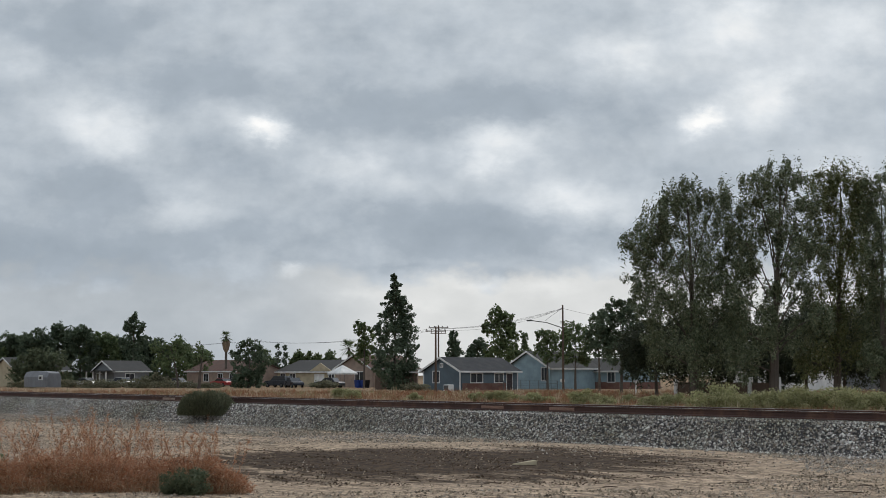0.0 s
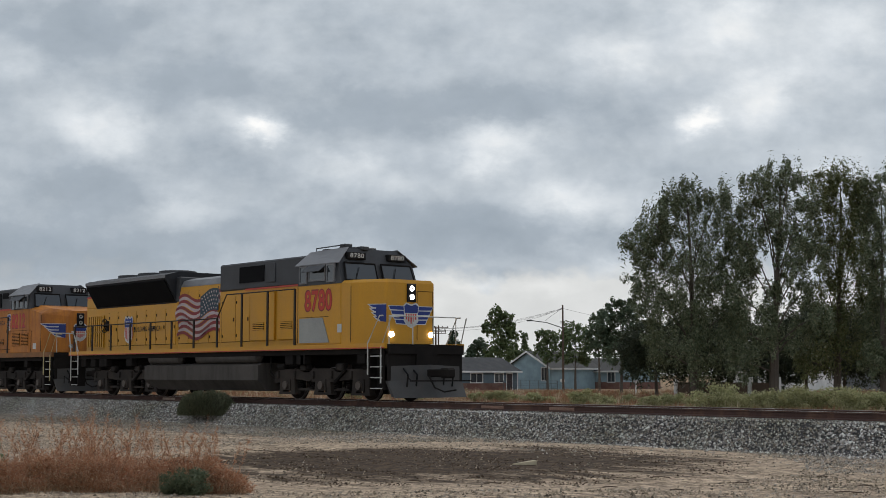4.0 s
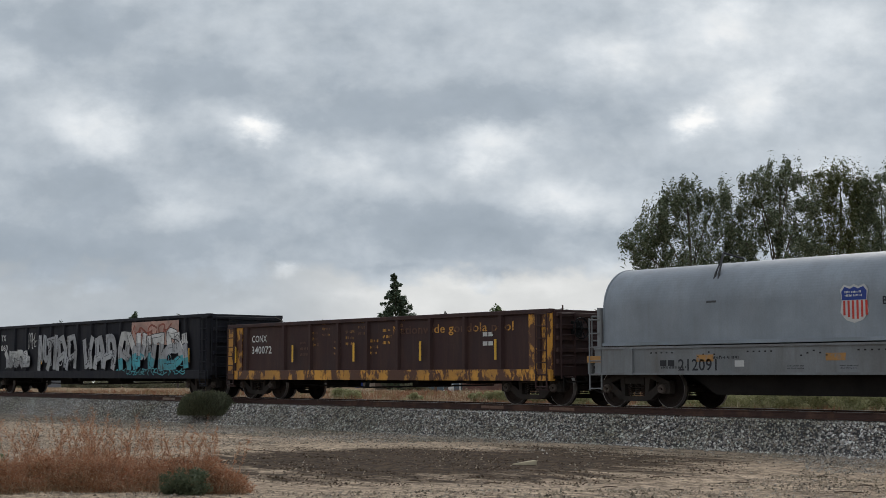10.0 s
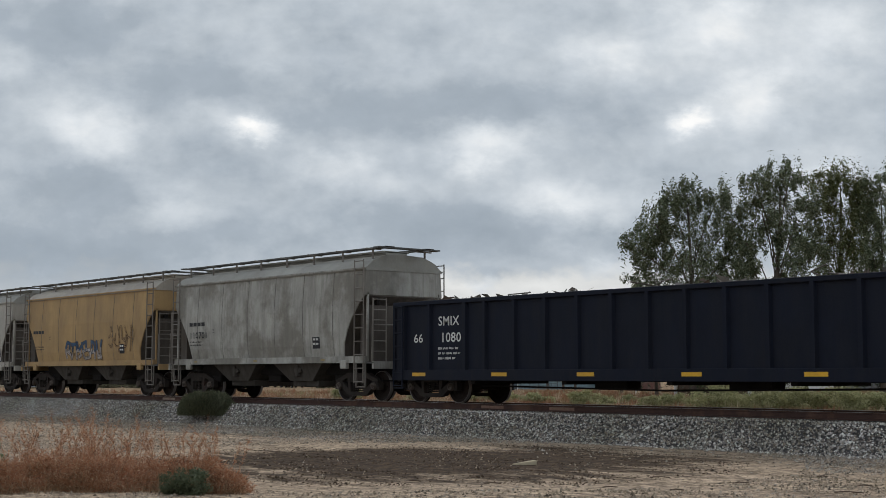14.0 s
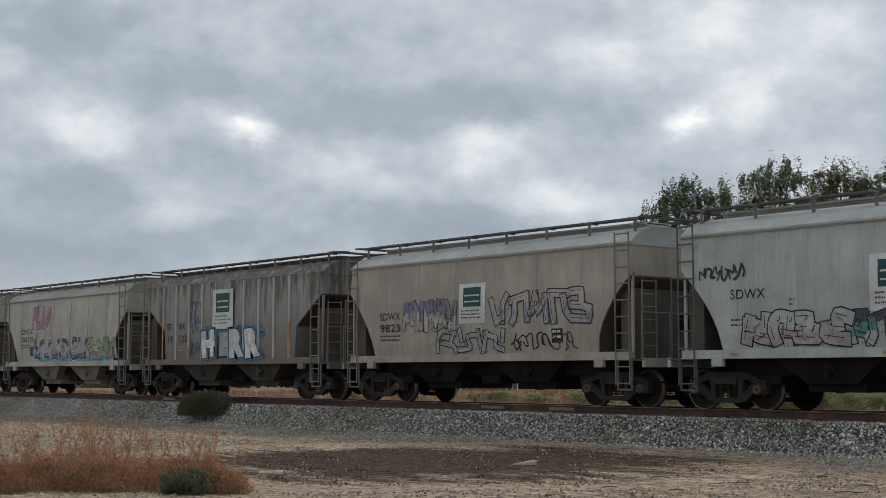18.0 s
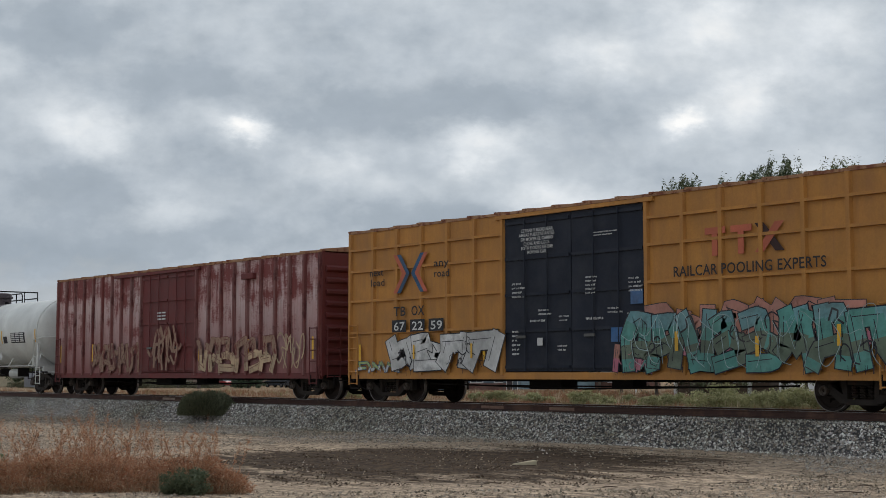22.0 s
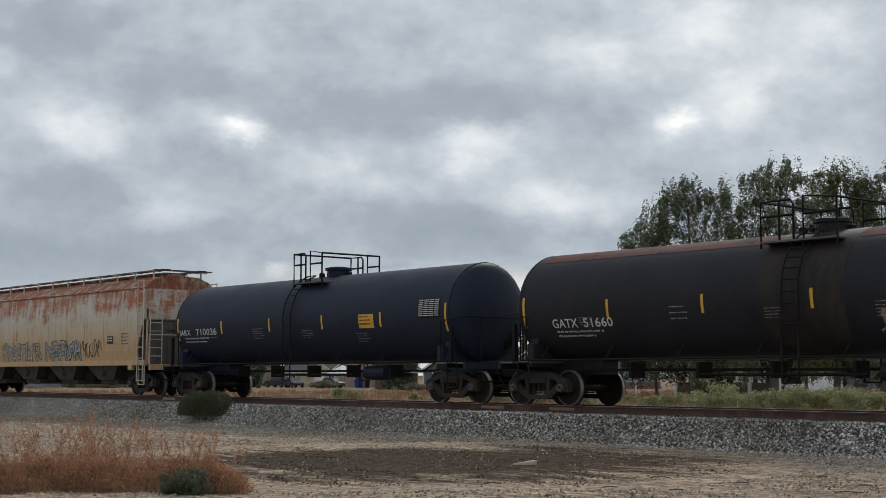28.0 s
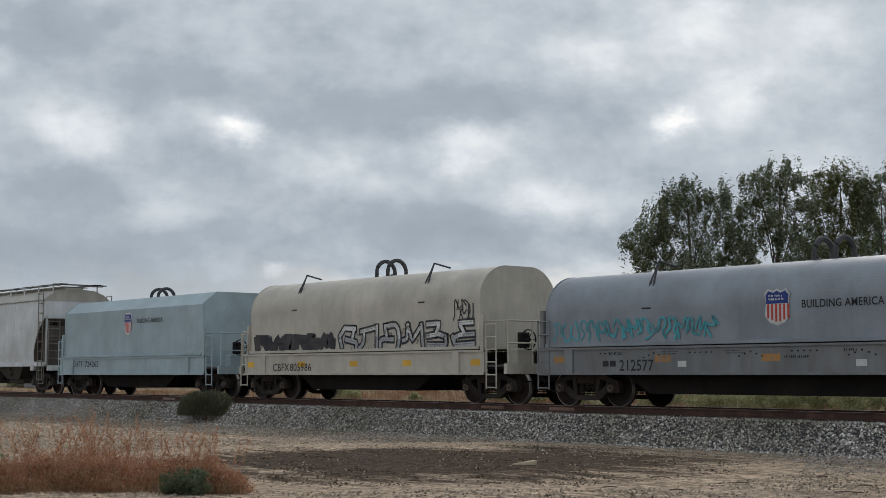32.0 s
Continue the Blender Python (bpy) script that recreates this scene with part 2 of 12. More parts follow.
# bright and dark places in the cloud: bearing, elevation, width, height, weight
CLOUDS = [
    (0.118, 0.122, 0.050, 0.024, 0.20), (0.16, 0.255, 0.14, 0.05, 0.10),    (0.20, 0.235, 0.12, 0.05, 0.14), (0.02, 0.27, 0.25, 0.04, 0.05),
    (-0.238, 0.174, 0.030, 0.020, 0.42), (-0.267, 0.189, 0.028, 0.020, 0.12), (-0.129, 0.177, 0.013, 0.007, 0.60), (-0.145, 0.183, 0.030, 0.014, 0.24), (-0.116, 0.170, 0.012, 0.006, 0.30), (-0.067, 0.149, 0.030, 0.013, 0.30),
    (0.039, 0.161, 0.034, 0.015, 0.40), (0.031, 0.152, 0.016, 0.007, 0.12), (0.186, 0.181, 0.015, 0.008, 0.62), (0.231, 0.193, 0.028, 0.018, 0.40), (0.244, 0.212, 0.024, 0.014, 0.30), (0.208, 0.255, 0.036, 0.018, 0.34),
    (0.130, 0.232, 0.028, 0.011, 0.26), (-0.109, 0.078, 0.010, 0.005, 0.42), (0.047, 0.172, 0.028, 0.012, 0.16), (-0.297, 0.224, 0.024, 0.016, 0.22), (-0.184, 0.119, 0.028, 0.012, 0.22), (0.092, 0.129, 0.032, 0.010, 0.24),
    (-0.092, 0.239, 0.061, 0.020, 0.05), (0.283, 0.148, 0.048, 0.028, 0.22), (0.294, 0.247, 0.032, 0.024, 0.20), (-0.034, 0.135, 0.036, 0.011, 0.16), (-0.034, 0.193, 0.077, 0.018, -0.22), (0.072, 0.197, 0.052, 0.016, -0.24),
    (-0.273, 0.247, 0.073, 0.024, -0.16), (0.031, 0.105, 0.093, 0.015, -0.30), (-0.190, 0.210, 0.069, 0.016, -0.14), (-0.246, 0.135, 0.069, 0.016, -0.16), (-0.269, 0.086, 0.089, 0.020, -0.30), 
    (-0.148, 0.099, 0.056, 0.016, -0.12), (-0.010, 0.235, 0.065, 0.020, -0.08), (0.089, 0.260, 0.056, 0.016, -0.10), (0.128, 0.099, 0.036, 0.012, -0.20),
    (-0.058, 0.060, 0.028, 0.006, 0.34), (0.015, 0.064, 0.032, 0.006, 0.36), (0.079, 0.066, 0.024, 0.006, 0.30), (-0.127, 0.050, 0.024, 0.008, 0.24), (-0.010, 0.052, 0.036, 0.005, 0.20), (0.120, 0.074, 0.020, 0.006, 0.22),
    (-0.034, 0.078, 0.024, 0.004, -0.12), (0.047, 0.074, 0.028, 0.004, -0.14),
]
# damp patch: its centre across and along the view, then its half lengths
PATCH = (-0.1, 27.3, 5.6, 6.0)

M_DIRT = ground_mat()
# bed under the loose stones: shade in their gaps is put into its dark colour
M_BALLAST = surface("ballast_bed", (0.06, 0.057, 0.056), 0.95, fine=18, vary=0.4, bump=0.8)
M_STONE = leafy("ballast_stones", [(0.052, 0.048, 0.046), (0.310, 0.287, 0.270), (0.529, 0.489, 0.448), (0.880, 0.880, 0.828), (0.075, 0.069, 0.066), (0.425, 0.356, 0.287), (0.046, 0.043, 0.040)], 0.9, 0)
M_RAIL = surface("rail_steel", (0.085, 0.046, 0.037), 0.8, 0.1, rust=(0.17, 0.09, 0.06), rust_lo=0.5, rust_hi=0.7, fine=30)
M_RAILHEAD = surface("worn_rail_head", (0.50, 0.48, 0.46), 0.3, 0.9, vary=0.1, bump=0.05)
M_TIE = surface("creosoted_tie", (0.055, 0.042, 0.034), 0.9, dirt=(0.16, 0.14, 0.12), dirt_amt=0.6)
M_CLOUD = cloud_mat()


# ---- mesh tools ----
def mesh_ob(name, bm, material, parent=None, label="", smooth=False):
    me = bpy.data.meshes.new(name)
    bm.to_mesh(me)
    bm.free()
    for m in material if isinstance(material, (list, tuple)) else (material,):
        me.materials.append(m)
    if smooth:
        for p in me.polygons:
            p.use_smooth = True
    ob = new(name, me)
    if parent:
        ob.parent = parent
    if label:
        ob["label"] = label
    return ob


def part(name, bm, material, parent, label="", smooth=False):
    return mesh_ob(name, bm, material, parent, label, smooth)


def raw_mesh(name, verts, faces, material, smooth=False):
    me = bpy.data.meshes.new(name)
    me.from_pydata(verts, [], faces)
    me.materials.append(material)
    return me


def box(bm, x0, x1, y0, y1, z0, z1, bev=0.0):
    v = [bm.verts.new((x, y, z)) for z in (z0, z1) for y in (y0, y1) for x in (x0, x1)]
    fs = [bm.faces.new([v[i] for i in f]) for f in ((0, 2, 3, 1), (4, 5, 7, 6), (0, 1, 5, 4), (2, 6, 7, 3), (0, 4, 6, 2), (1, 3, 7, 5))]
    if bev:
        es = list({e for f in fs for e in f.edges})
        bmesh.ops.bevel(bm, geom=es, offset=bev, segments=1, affect="EDGES")


def prism(bm, pts, a0, a1, axis="x"):
    """Extrude a closed outline. axis x: pts are (y, z); axis y: pts are (x, z); axis z: pts are (x, y)."""
    def put(p, a):
        return (a, p[0], p[1]) if axis == "x" else (p[0], a, p[1]) if axis == "y" else (p[0], p[1], a)
    lo = [bm.verts.new(put(p, a0)) for p in pts]
    hi = [bm.verts.new(put(p, a1)) for p in pts]
    n = len(pts)
    bm.faces.new(lo)
    bm.faces.new(hi[::-1])
    for i in range(n):
        bm.faces.new((lo[i], hi[i], hi[(i + 1) % n], lo[(i + 1) % n]))


def loft(bm, rings, caps=True, closed=True):
    """Skin through rings of equal point count."""
    vs = [[bm.verts.new(p) for p in r] for r in rings]
    n = len(vs[0])
    for a, b in zip(vs, vs[1:]):
        for i in range(n if closed else n - 1):
            bm.faces.new((a[i], b[i], b[(i + 1) % n], a[(i + 1) % n]))
    if caps:
        bm.faces.new(vs[0])
        bm.faces.new(vs[-1][::-1])


def tube(bm, pts, r=0.02, n=6):
    """A bar along a line of points."""
    pts = [Vector(p) for p in pts]
    rings = []
    for i, p in enumerate(pts):
        d = (pts[min(i + 1, len(pts) - 1)] - pts[max(i - 1, 0)]).normalized()
        up = Vector((0, 0, 1)) if abs(d.z) < 0.9 else Vector((1, 0, 0))
        a = d.cross(up).normalized()
        b = d.cross(a)
        rings.append([p + (a * math.cos(2 * math.pi * k / n) + b * math.sin(2 * math.pi * k / n)) * r for k in range(n)])
    loft(bm, rings)


def lathe(bm, prof, axis="x", n=24, c=(0, 0, 0)):
    """Turn a profile of (along, radius) round an axis through c."""
    rings = []
    for a, r in prof:
        ring = []
        for k in range(n):
            t = 2 * math.pi * k / n
            u, w = r * math.cos(t), r * math.sin(t)
            p = (a, u, w) if axis == "x" else (w, a, u) if axis == "y" else (u, w, a)
            ring.append((p[0] + c[0], p[1] + c[1], p[2] + c[2]))
        rings.append(ring)
    loft(bm, rings)


def fresh():
    return bmesh.new()


def fix(bm):
    bmesh.ops.recalc_face_normals(bm, faces=bm.faces)
    return bm


def thing(name, label, category, group="", kind=""):
    return tagged(new(name), label, category, group, kind)


# ---- sky backdrop: a leaning sheet of cloud far off ----
def sky_sheet():
    me = bpy.data.meshes.new("sky_backdrop")
    verts, faces, uvs = [], [], []
    nu, nv = 28, 16
    for j in range(nv + 1):
        e = -0.004 + 0.324 * j / nv
        d = 4200 * 0.10 / (e + 0.10)
        for i in range(nu + 1):
            b = -0.46 + 0.92 * i / nu
            p = at(b, d, EYE + e * d)
            verts.append(p)
            uvs.append((b, e))
    for j in range(nv):
        for i in range(nu):
            a = j * (nu + 1) + i
            faces.append((a, a + 1, a + nu + 2, a + nu + 1))
    me.from_pydata(verts, [], faces)
    layer = me.uv_layers.new(name="UVMap")
    for lp in me.loops:
        layer.data[lp.index].uv = uvs[lp.vertex_index]
    me.materials.append(M_CLOUD)
    ob = new("sky_backdrop", me)
    return tagged(ob, "broken grey overcast clouds with bright gaps", "sky", kind="structure")


SKY = sky_sheet()


# ---- ground ----
def ground_height(x, y):
    k = min(1, max(0, (y - 31) / 20))
    z = -0.28 * k * k * (3 - 2 * k)
    near = max(0.0, 1 - abs(y - 14) / 16)
    return z + 0.05 * near * noise.noise((x * 0.25, y * 0.5, 0)) + 0.02 * near * noise.noise((x * 1.1, y * 2.2, 3))


def ground():
    xs = [-4500, -2500, -1200, -600, -300, -180, -120] + list(np.arange(-90, 20.1, 0.8)) + [40, 80, 160, 400, 1200, 4500]
    ys = [-4500, -1500, -400, -100, -30, -8] + list(np.arange(0, 32.1, 0.5)) + [36, 40, 44, 48, 52, 60, 80, 120, 200, 400, 1200, 4800]
    verts = [(x, y, ground_height(x, y)) for y in ys for x in xs]
    n = len(xs)
    faces = [(j * n + i, j * n + i + 1, (j + 1) * n + i + 1, (j + 1) * n + i) for j in range(len(ys) - 1) for i in range(n - 1)]
    me = raw_mesh("ground", verts, faces, M_DIRT)
    for p in me.polygons:
        p.use_smooth = True
    return tagged(new("ground", me), "dry tan dirt lane with ruts, gravel and a damp dark patch", "ground", kind="structure")


ground()


# ---- railway track ----
def track():
    bm = fresh()
    y0, top = TRACK_Y, RAIL_TOP - 0.19
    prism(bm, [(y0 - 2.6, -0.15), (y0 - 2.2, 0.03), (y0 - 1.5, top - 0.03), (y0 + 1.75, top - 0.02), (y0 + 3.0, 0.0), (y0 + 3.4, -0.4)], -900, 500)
    bed = tagged(mesh_ob("ballast_bed", fix(bm), M_BALLAST), "raised ballast bed, darkened as the shade between loose stones", "ballast", kind="structure")
    root = tagged(new("railway_track"), "rusty steel rails on wooden ties in ballast", "railway track", kind="structure")
    prof = [(-0.075, 0), (0.075, 0), (0.07, 0.02), (0.012, 0.035), (0.012, 0.125), (0.036, 0.135), (0.036, 0.165), (-0.036, 0.165),
            (-0.036, 0.135), (-0.012, 0.125), (-0.012, 0.035), (-0.07, 0.02)]
    for side in (-1, 1):
        yc = y0 + side * 0.755
        bm = fresh()
        prism(bm, [(yc + a, RAIL_TOP - 0.168 + b) for a, b in prof], -900, 500)
        rail = part("rail", fix(bm), M_RAIL, root)
        bm = fresh()
        box(bm, -900, 500, yc - 0.03, yc + 0.03, RAIL_TOP - 0.003, RAIL_TOP)
        part("rail_head", bm, M_RAILHEAD, rail, "polished running surface")
    bm = fresh()
    box(bm, -0.115, 0.115, y0 - 1.3, y0 + 1.3, RAIL_TOP - 0.36, RAIL_TOP - 0.172)
    tie = part("tie", bm, M_TIE, root)
    me = tie.data
    tie.location.x = -76
    for i in range(1, 150):
        o = new("tie", me)
        o.parent = root
        o.location.x = -76 + i * 0.5
        o.rotation_euler.z = random.uniform(-0.012, 0.012)
    for x in (-28.9, -26.2, -47.0):
        bm = fresh()
        box(bm, x - 0.45, x + 0.45, y0 - 0.80, y0 - 0.765, RAIL_TOP - 0.13, RAIL_TOP - 0.05, 0.006)
        for k in range(4):
            box(bm, x - 0.36 + k * 0.22, x - 0.31 + k * 0.22, y0 - 0.825, y0 - 0.80, RAIL_TOP - 0.11, RAIL_TOP - 0.065)
        part("joint_bar", bm, M_JOINT, root, "pale rust-streaked joint bar")
    return root


M_JOINT = surface("joint_bar_steel", (0.33, 0.20, 0.15), 0.8, 0.2, rust=(0.45, 0.35, 0.28), rust_lo=0.5, rust_hi=0.6)
track()


def stone_field(name, count, place, size, material, label, category):
    """Many small angular stones in one mesh."""
    rng = np.random.default_rng(5)
    base = np.array([(1, 0, -.2), (-.4, .9, -.1), (-.7, -.7, -.15), (.15, -.1, .75), (.1, .3, -.7)])
    tri = np.array([(0, 1, 3), (1, 2, 3), (2, 0, 3), (1, 0, 4), (2, 1, 4), (0, 2, 4)])
    c = place(rng, count)
    count = len(c)
    s = size[0] + (size[1] - size[0]) * rng.random(count) ** 2
    a = rng.random(count) * 6.283
    ca, sa = np.cos(a)[:, None], np.sin(a)[:, None]
    b = base[None] * (0.7 + 0.6 * rng.random((count, 5, 3)))
    v = np.stack([b[..., 0] * ca - b[..., 1] * sa, b[..., 0] * sa + b[..., 1] * ca, b[..., 2]], -1) * s[:, None, None] + c[:, None]
    f = tri[None] + (np.arange(count) * 5)[:, None, None]
    me = bpy.data.meshes.new(name)
    me.from_pydata(v.reshape(-1, 3).tolist(), [], f.reshape(-1, 3).tolist())
    me.materials.append(material)
    return tagged(new(name, me), label, category, kind="stuff")


def on_shoulder(rng, n):
    x = rng.uniform(-75, -6, n)
    w = rng.random(n) ** 0.95
    y = TRACK_Y - 0.86 - 1.52 * w + 0.12 * rng.standard_normal(n)
    d = TRACK_Y - y
    z = np.where(d < 1.5, RAIL_TOP - 0.21, RAIL_TOP - 0.21 - (d - 1.5) / 0.7 * (RAIL_TOP - 0.24))
    return np.stack([x, y, np.maximum(z, 0.0) + 0.01], -1)


stone_field("ballast", 115000, on_shoulder, (0.015, 0.045), M_STONE, "loose crushed grey stones on the track shoulder", "ballast")


def off_patch(rng, p):
    """Most stones have sunk into the damp soil."""
    ex = (p[:, 0] * ASIDE.x + p[:, 1] * ASIDE.y - PATCH[0]) / PATCH[2]
    ey = (p[:, 0] * AHEAD.x + p[:, 1] * AHEAD.y - PATCH[1]) / PATCH[3]
    return p[(ex * ex + ey * ey > 1.5) | (rng.random(len(p)) < .08)]


def on_lane(rng, n):
    x = rng.uniform(-60, 0, n)
    y = 23.2 - 14 * rng.random(n) ** 1.6
    return off_patch(rng, np.stack([x, y, np.array([ground_height(a, b) for a, b in zip(x, y)])], -1))


M_PEBBLE = leafy("lane_pebbles", [(0.12, 0.098, 0.078), (0.34, 0.29, 0.235), (0.50, 0.455, 0.40), (0.055, 0.046, 0.04), (0.26, 0.205, 0.155), (0.07, 0.058, 0.048)], 0.9, 0)
def at_foot(rng, n):
    x = rng.uniform(-75, -2, n)
    y = TRACK_Y - 1.95 - 4.4 * rng.random(n) ** 1.5
    return off_patch(rng, np.stack([x, y, np.array([ground_height(a, b) for a, b in zip(x, y)]) + np.clip((y - TRACK_Y + 2.25) * .85, 0, 1)], -1))


M_TANSTONE = leafy("tan_stones", [(0.16, 0.135, 0.11), (0.36, 0.32, 0.27), (0.48, 0.44, 0.39), (0.28, 0.25, 0.22), (0.09, 0.08, 0.07)], 0.9, 0)
def in_lane(rng, n):
    """Clods over the part of the lane before the rails."""
    d = rng.uniform(17.0, 36, n)
    b = rng.uniform(-.345, .345, n)
    x, y = AHEAD.x * d + ASIDE.x * b * d, AHEAD.y * d + ASIDE.y * b * d
    k = (y < TRACK_Y - 2.3) & (np.sin(x * .8 + y * 1.7) + np.sin(y * 3.1 - x * .35) > -1.5 + 2.2 * rng.random(n))
    x, y = x[k], y[k]
    return np.stack([x, y, np.array([ground_height(a, c) for a, c in zip(x, y)]) - .004], -1)


def in_patch(rng, n):
    p = in_lane(rng, n)
    ex = (p[:, 0] * ASIDE.x + p[:, 1] * ASIDE.y - PATCH[0]) / PATCH[2]
    ey = (p[:, 0] * AHEAD.x + p[:, 1] * AHEAD.y - PATCH[1]) / PATCH[3]
    return p[ex * ex + ey * ey < 1.1]


M_CLOD = leafy("dirt_clods", [(0.32, 0.25, 0.185), (0.46, 0.375, 0.29), (0.21, 0.162, 0.12), (0.54, 0.455, 0.365), (0.09, 0.07, 0.055), (0.38, 0.30, 0.225)], 0.95, 0)
M_DAMP = leafy("damp_clods", [(0.060, 0.038, 0.024), (0.11, 0.075, 0.05), (0.035, 0.023, 0.016), (0.17, 0.12, 0.085)], 0.95, 0)
stone_field("dirt_clods", 60000, lambda rng, n: off_patch(rng, in_lane(rng, n)), (0.010, 0.040), M_CLOD, "tan clods and grit lying on the dirt lane", "gravel")
stone_field("damp_clods", 40000, in_patch, (0.010, 0.036), M_DAMP, "dark damp clods on the brown patch of soil", "gravel")
stone_field("spilled_stones", 34000, at_foot, (0.015, 0.05), M_TANSTONE, "dusty tan stones spilled at the foot of the ballast", "gravel")
stone_field("lane_gravel", 46000, on_lane, (0.008, 0.036), M_PEBBLE, "scattered pebbles and clods on the dirt lane", "gravel")


# ---- rolling stock: shared pieces ----
M_TRUCK = surface("truck_iron", (0.036, 0.031, 0.028), 0.85, 0.0, dirt=(0.080, 0.065, 0.055), dirt_amt=0.7, rust=(0.085, 0.045, 0.032), rust_lo=0.58, rust_hi=0.75)
M_WHEEL = surface("wheel_steel", (0.032, 0.025, 0.022), 0.8, 0.2, dirt=(0.055, 0.034, 0.026), dirt_amt=0.5)
M_CAP = surface("bearing_cap_iron", (0.12, 0.095, 0.08), 0.7, 0.1, dirt=(0.06, 0.05, 0.04), dirt_amt=0.5)
M_TREAD = surface("polished_tread", (0.30, 0.27, 0.25), 0.4, 0.5, vary=0.1, bump=0.0)
M_UNDER = surface("underframe_grime", (0.016, 0.014, 0.013), 0.9, 0.0, dirt=(0.038, 0.032, 0.028), dirt_amt=0.5)
M_BLACK = surface("black_paint", (0.011, 0.011, 0.012), 0.6, dirt=(0.05, 0.045, 0.04), dirt_amt=0.35)
M_GRATE = surface("galvanised_grating", (0.13, 0.13, 0.125), 0.7, 0.3, dirt=(0.08, 0.07, 0.06), dirt_amt=0.5)
M_WHITE = surface("white_stencil", (0.62, 0.62, 0.60), 0.6, dirt=(0.3, 0.29, 0.27), dirt_amt=0.4)
M_FAINT = surface("faded_white_stencil", (0.42, 0.42, 0.41), 0.6, dirt=(0.12, 0.115, 0.11), dirt_amt=0.6)
M_INK = surface("black_stencil", (0.022, 0.022, 0.026), 0.6)
M_REFL = surface("yellow_reflector", (0.75, 0.42, 0.03), 0.4, dirt=(0.3, 0.2, 0.08), dirt_amt=0.4)
M_LADDER = surface("worn_ladder_iron", (0.21, 0.19, 0.165), 0.75, dirt=(0.10, 0.08, 0.065), dirt_amt=0.6)
# dust and grime, darkened further for the shade inside the hopper ends
M_WEB = surface("dusty_shaded_web", (0.115, 0.098, 0.082), 0.9, dirt=(0.04, 0.034, 0.03), dirt_amt=0.7, streak=0.5)
M_SEAM = surface("grimy_weld_seam", (0.16, 0.15, 0.135), 0.8)
M_GLASS = glass_mat("cab_glass")
M_RED = surface("red_stencil", (0.50, 0.05, 0.035), 0.55)
M_BLUE = surface("blue_decal", (0.022, 0.045, 0.22), 0.5)
M_LAMP_ON = glow_mat("lit_lamp", (1.0, 0.95, 0.84), 5.0)
M_LAMP_OFF = glass_mat("lamp_lens", (0.35, 0.35, 0.33))
for m_ in (M_TRUCK, M_WHEEL, M_UNDER, M_BLACK):
    m_.node_tree.nodes["Principled BSDF"].inputs["Specular IOR Level"].default_value = 0.08
MESHES = {}
WHEELS = []
MOVERS = []


def shared(name, key, build, material, parent, loc=(0, 0, 0), rot=(0, 0, 0), label="", smooth=False):
    """A part on a mesh that is built once and used again."""
    if key not in MESHES:
        bm = fresh()
        build(bm)
        me = bpy.data.meshes.new(name)
        fix(bm).to_mesh(me)
        bm.free()
        for m in material if isinstance(material, (list, tuple)) else (material,):
            me.materials.append(m)
        if smooth:
            for p in me.polygons:
                p.use_smooth = True
        MESHES[key] = me
    ob = new(name, MESHES[key])
    ob.parent = parent
    ob.location, ob.rotation_euler = loc, rot
    if label:
        ob["label"] = label
    return ob


def solid(name, parent, material, *boxes, bev=0.0, label=""):
    bm = fresh()
    for b in boxes:
        box(bm, *b, bev)
    return part(name, fix(bm), material, parent, label)


def flat(y=-1.5, off=0.006):
    return lambda z: y - off


def round_side(zc, r, off=0.008):
    return lambda z: -math.sqrt(max(0.0004, r * r - (z - zc) ** 2)) - off


def text_mesh(text, spacing=1.0, bold=0.0):
    key = ("text", text, spacing, bold)
    if key not in MESHES:
        cu = bpy.data.curves.new("lettering", "FONT")
        cu.body, cu.size, cu.space_character, cu.resolution_u = text, 1.0, spacing, 3
        cu.offset = bold
        ob = bpy.data.objects.new("lettering", cu)
        me = bpy.data.meshes.new_from_object(ob)
        bpy.data.objects.remove(ob)
        MESHES[key] = (np.array([v.co[:2] for v in me.vertices]), [list(p.vertices) for p in me.polygons])
        bpy.data.meshes.remove(me)
    return MESHES[key]


def letters(parent, text, x, z, height, material, surf, width=None, bold=0.012, spacing=1.05, name="lettering", end=None):
    """Painted words on the camera side of a car; x is the left end, z the base line. With end the words face that end instead."""
    co, faces = text_mesh(text, spacing, bold)
    co = co * (height / 0.70)
    if width and len(co):
        w = co[:, 0].max() - co[:, 0].min()
        co = co * np.array([width / w, 1.0])
    me = bpy.data.meshes.new(name)
    if end is None:
        vs = [(x + a, surf(z + b), z + b) for a, b in co]
    else:
        vs = [(end, x + a, z + b) for a, b in co]
    me.from_pydata(vs, [], faces)
    me.materials.append(material)
    ob = new(name, me)
    ob.parent = parent
    return ob


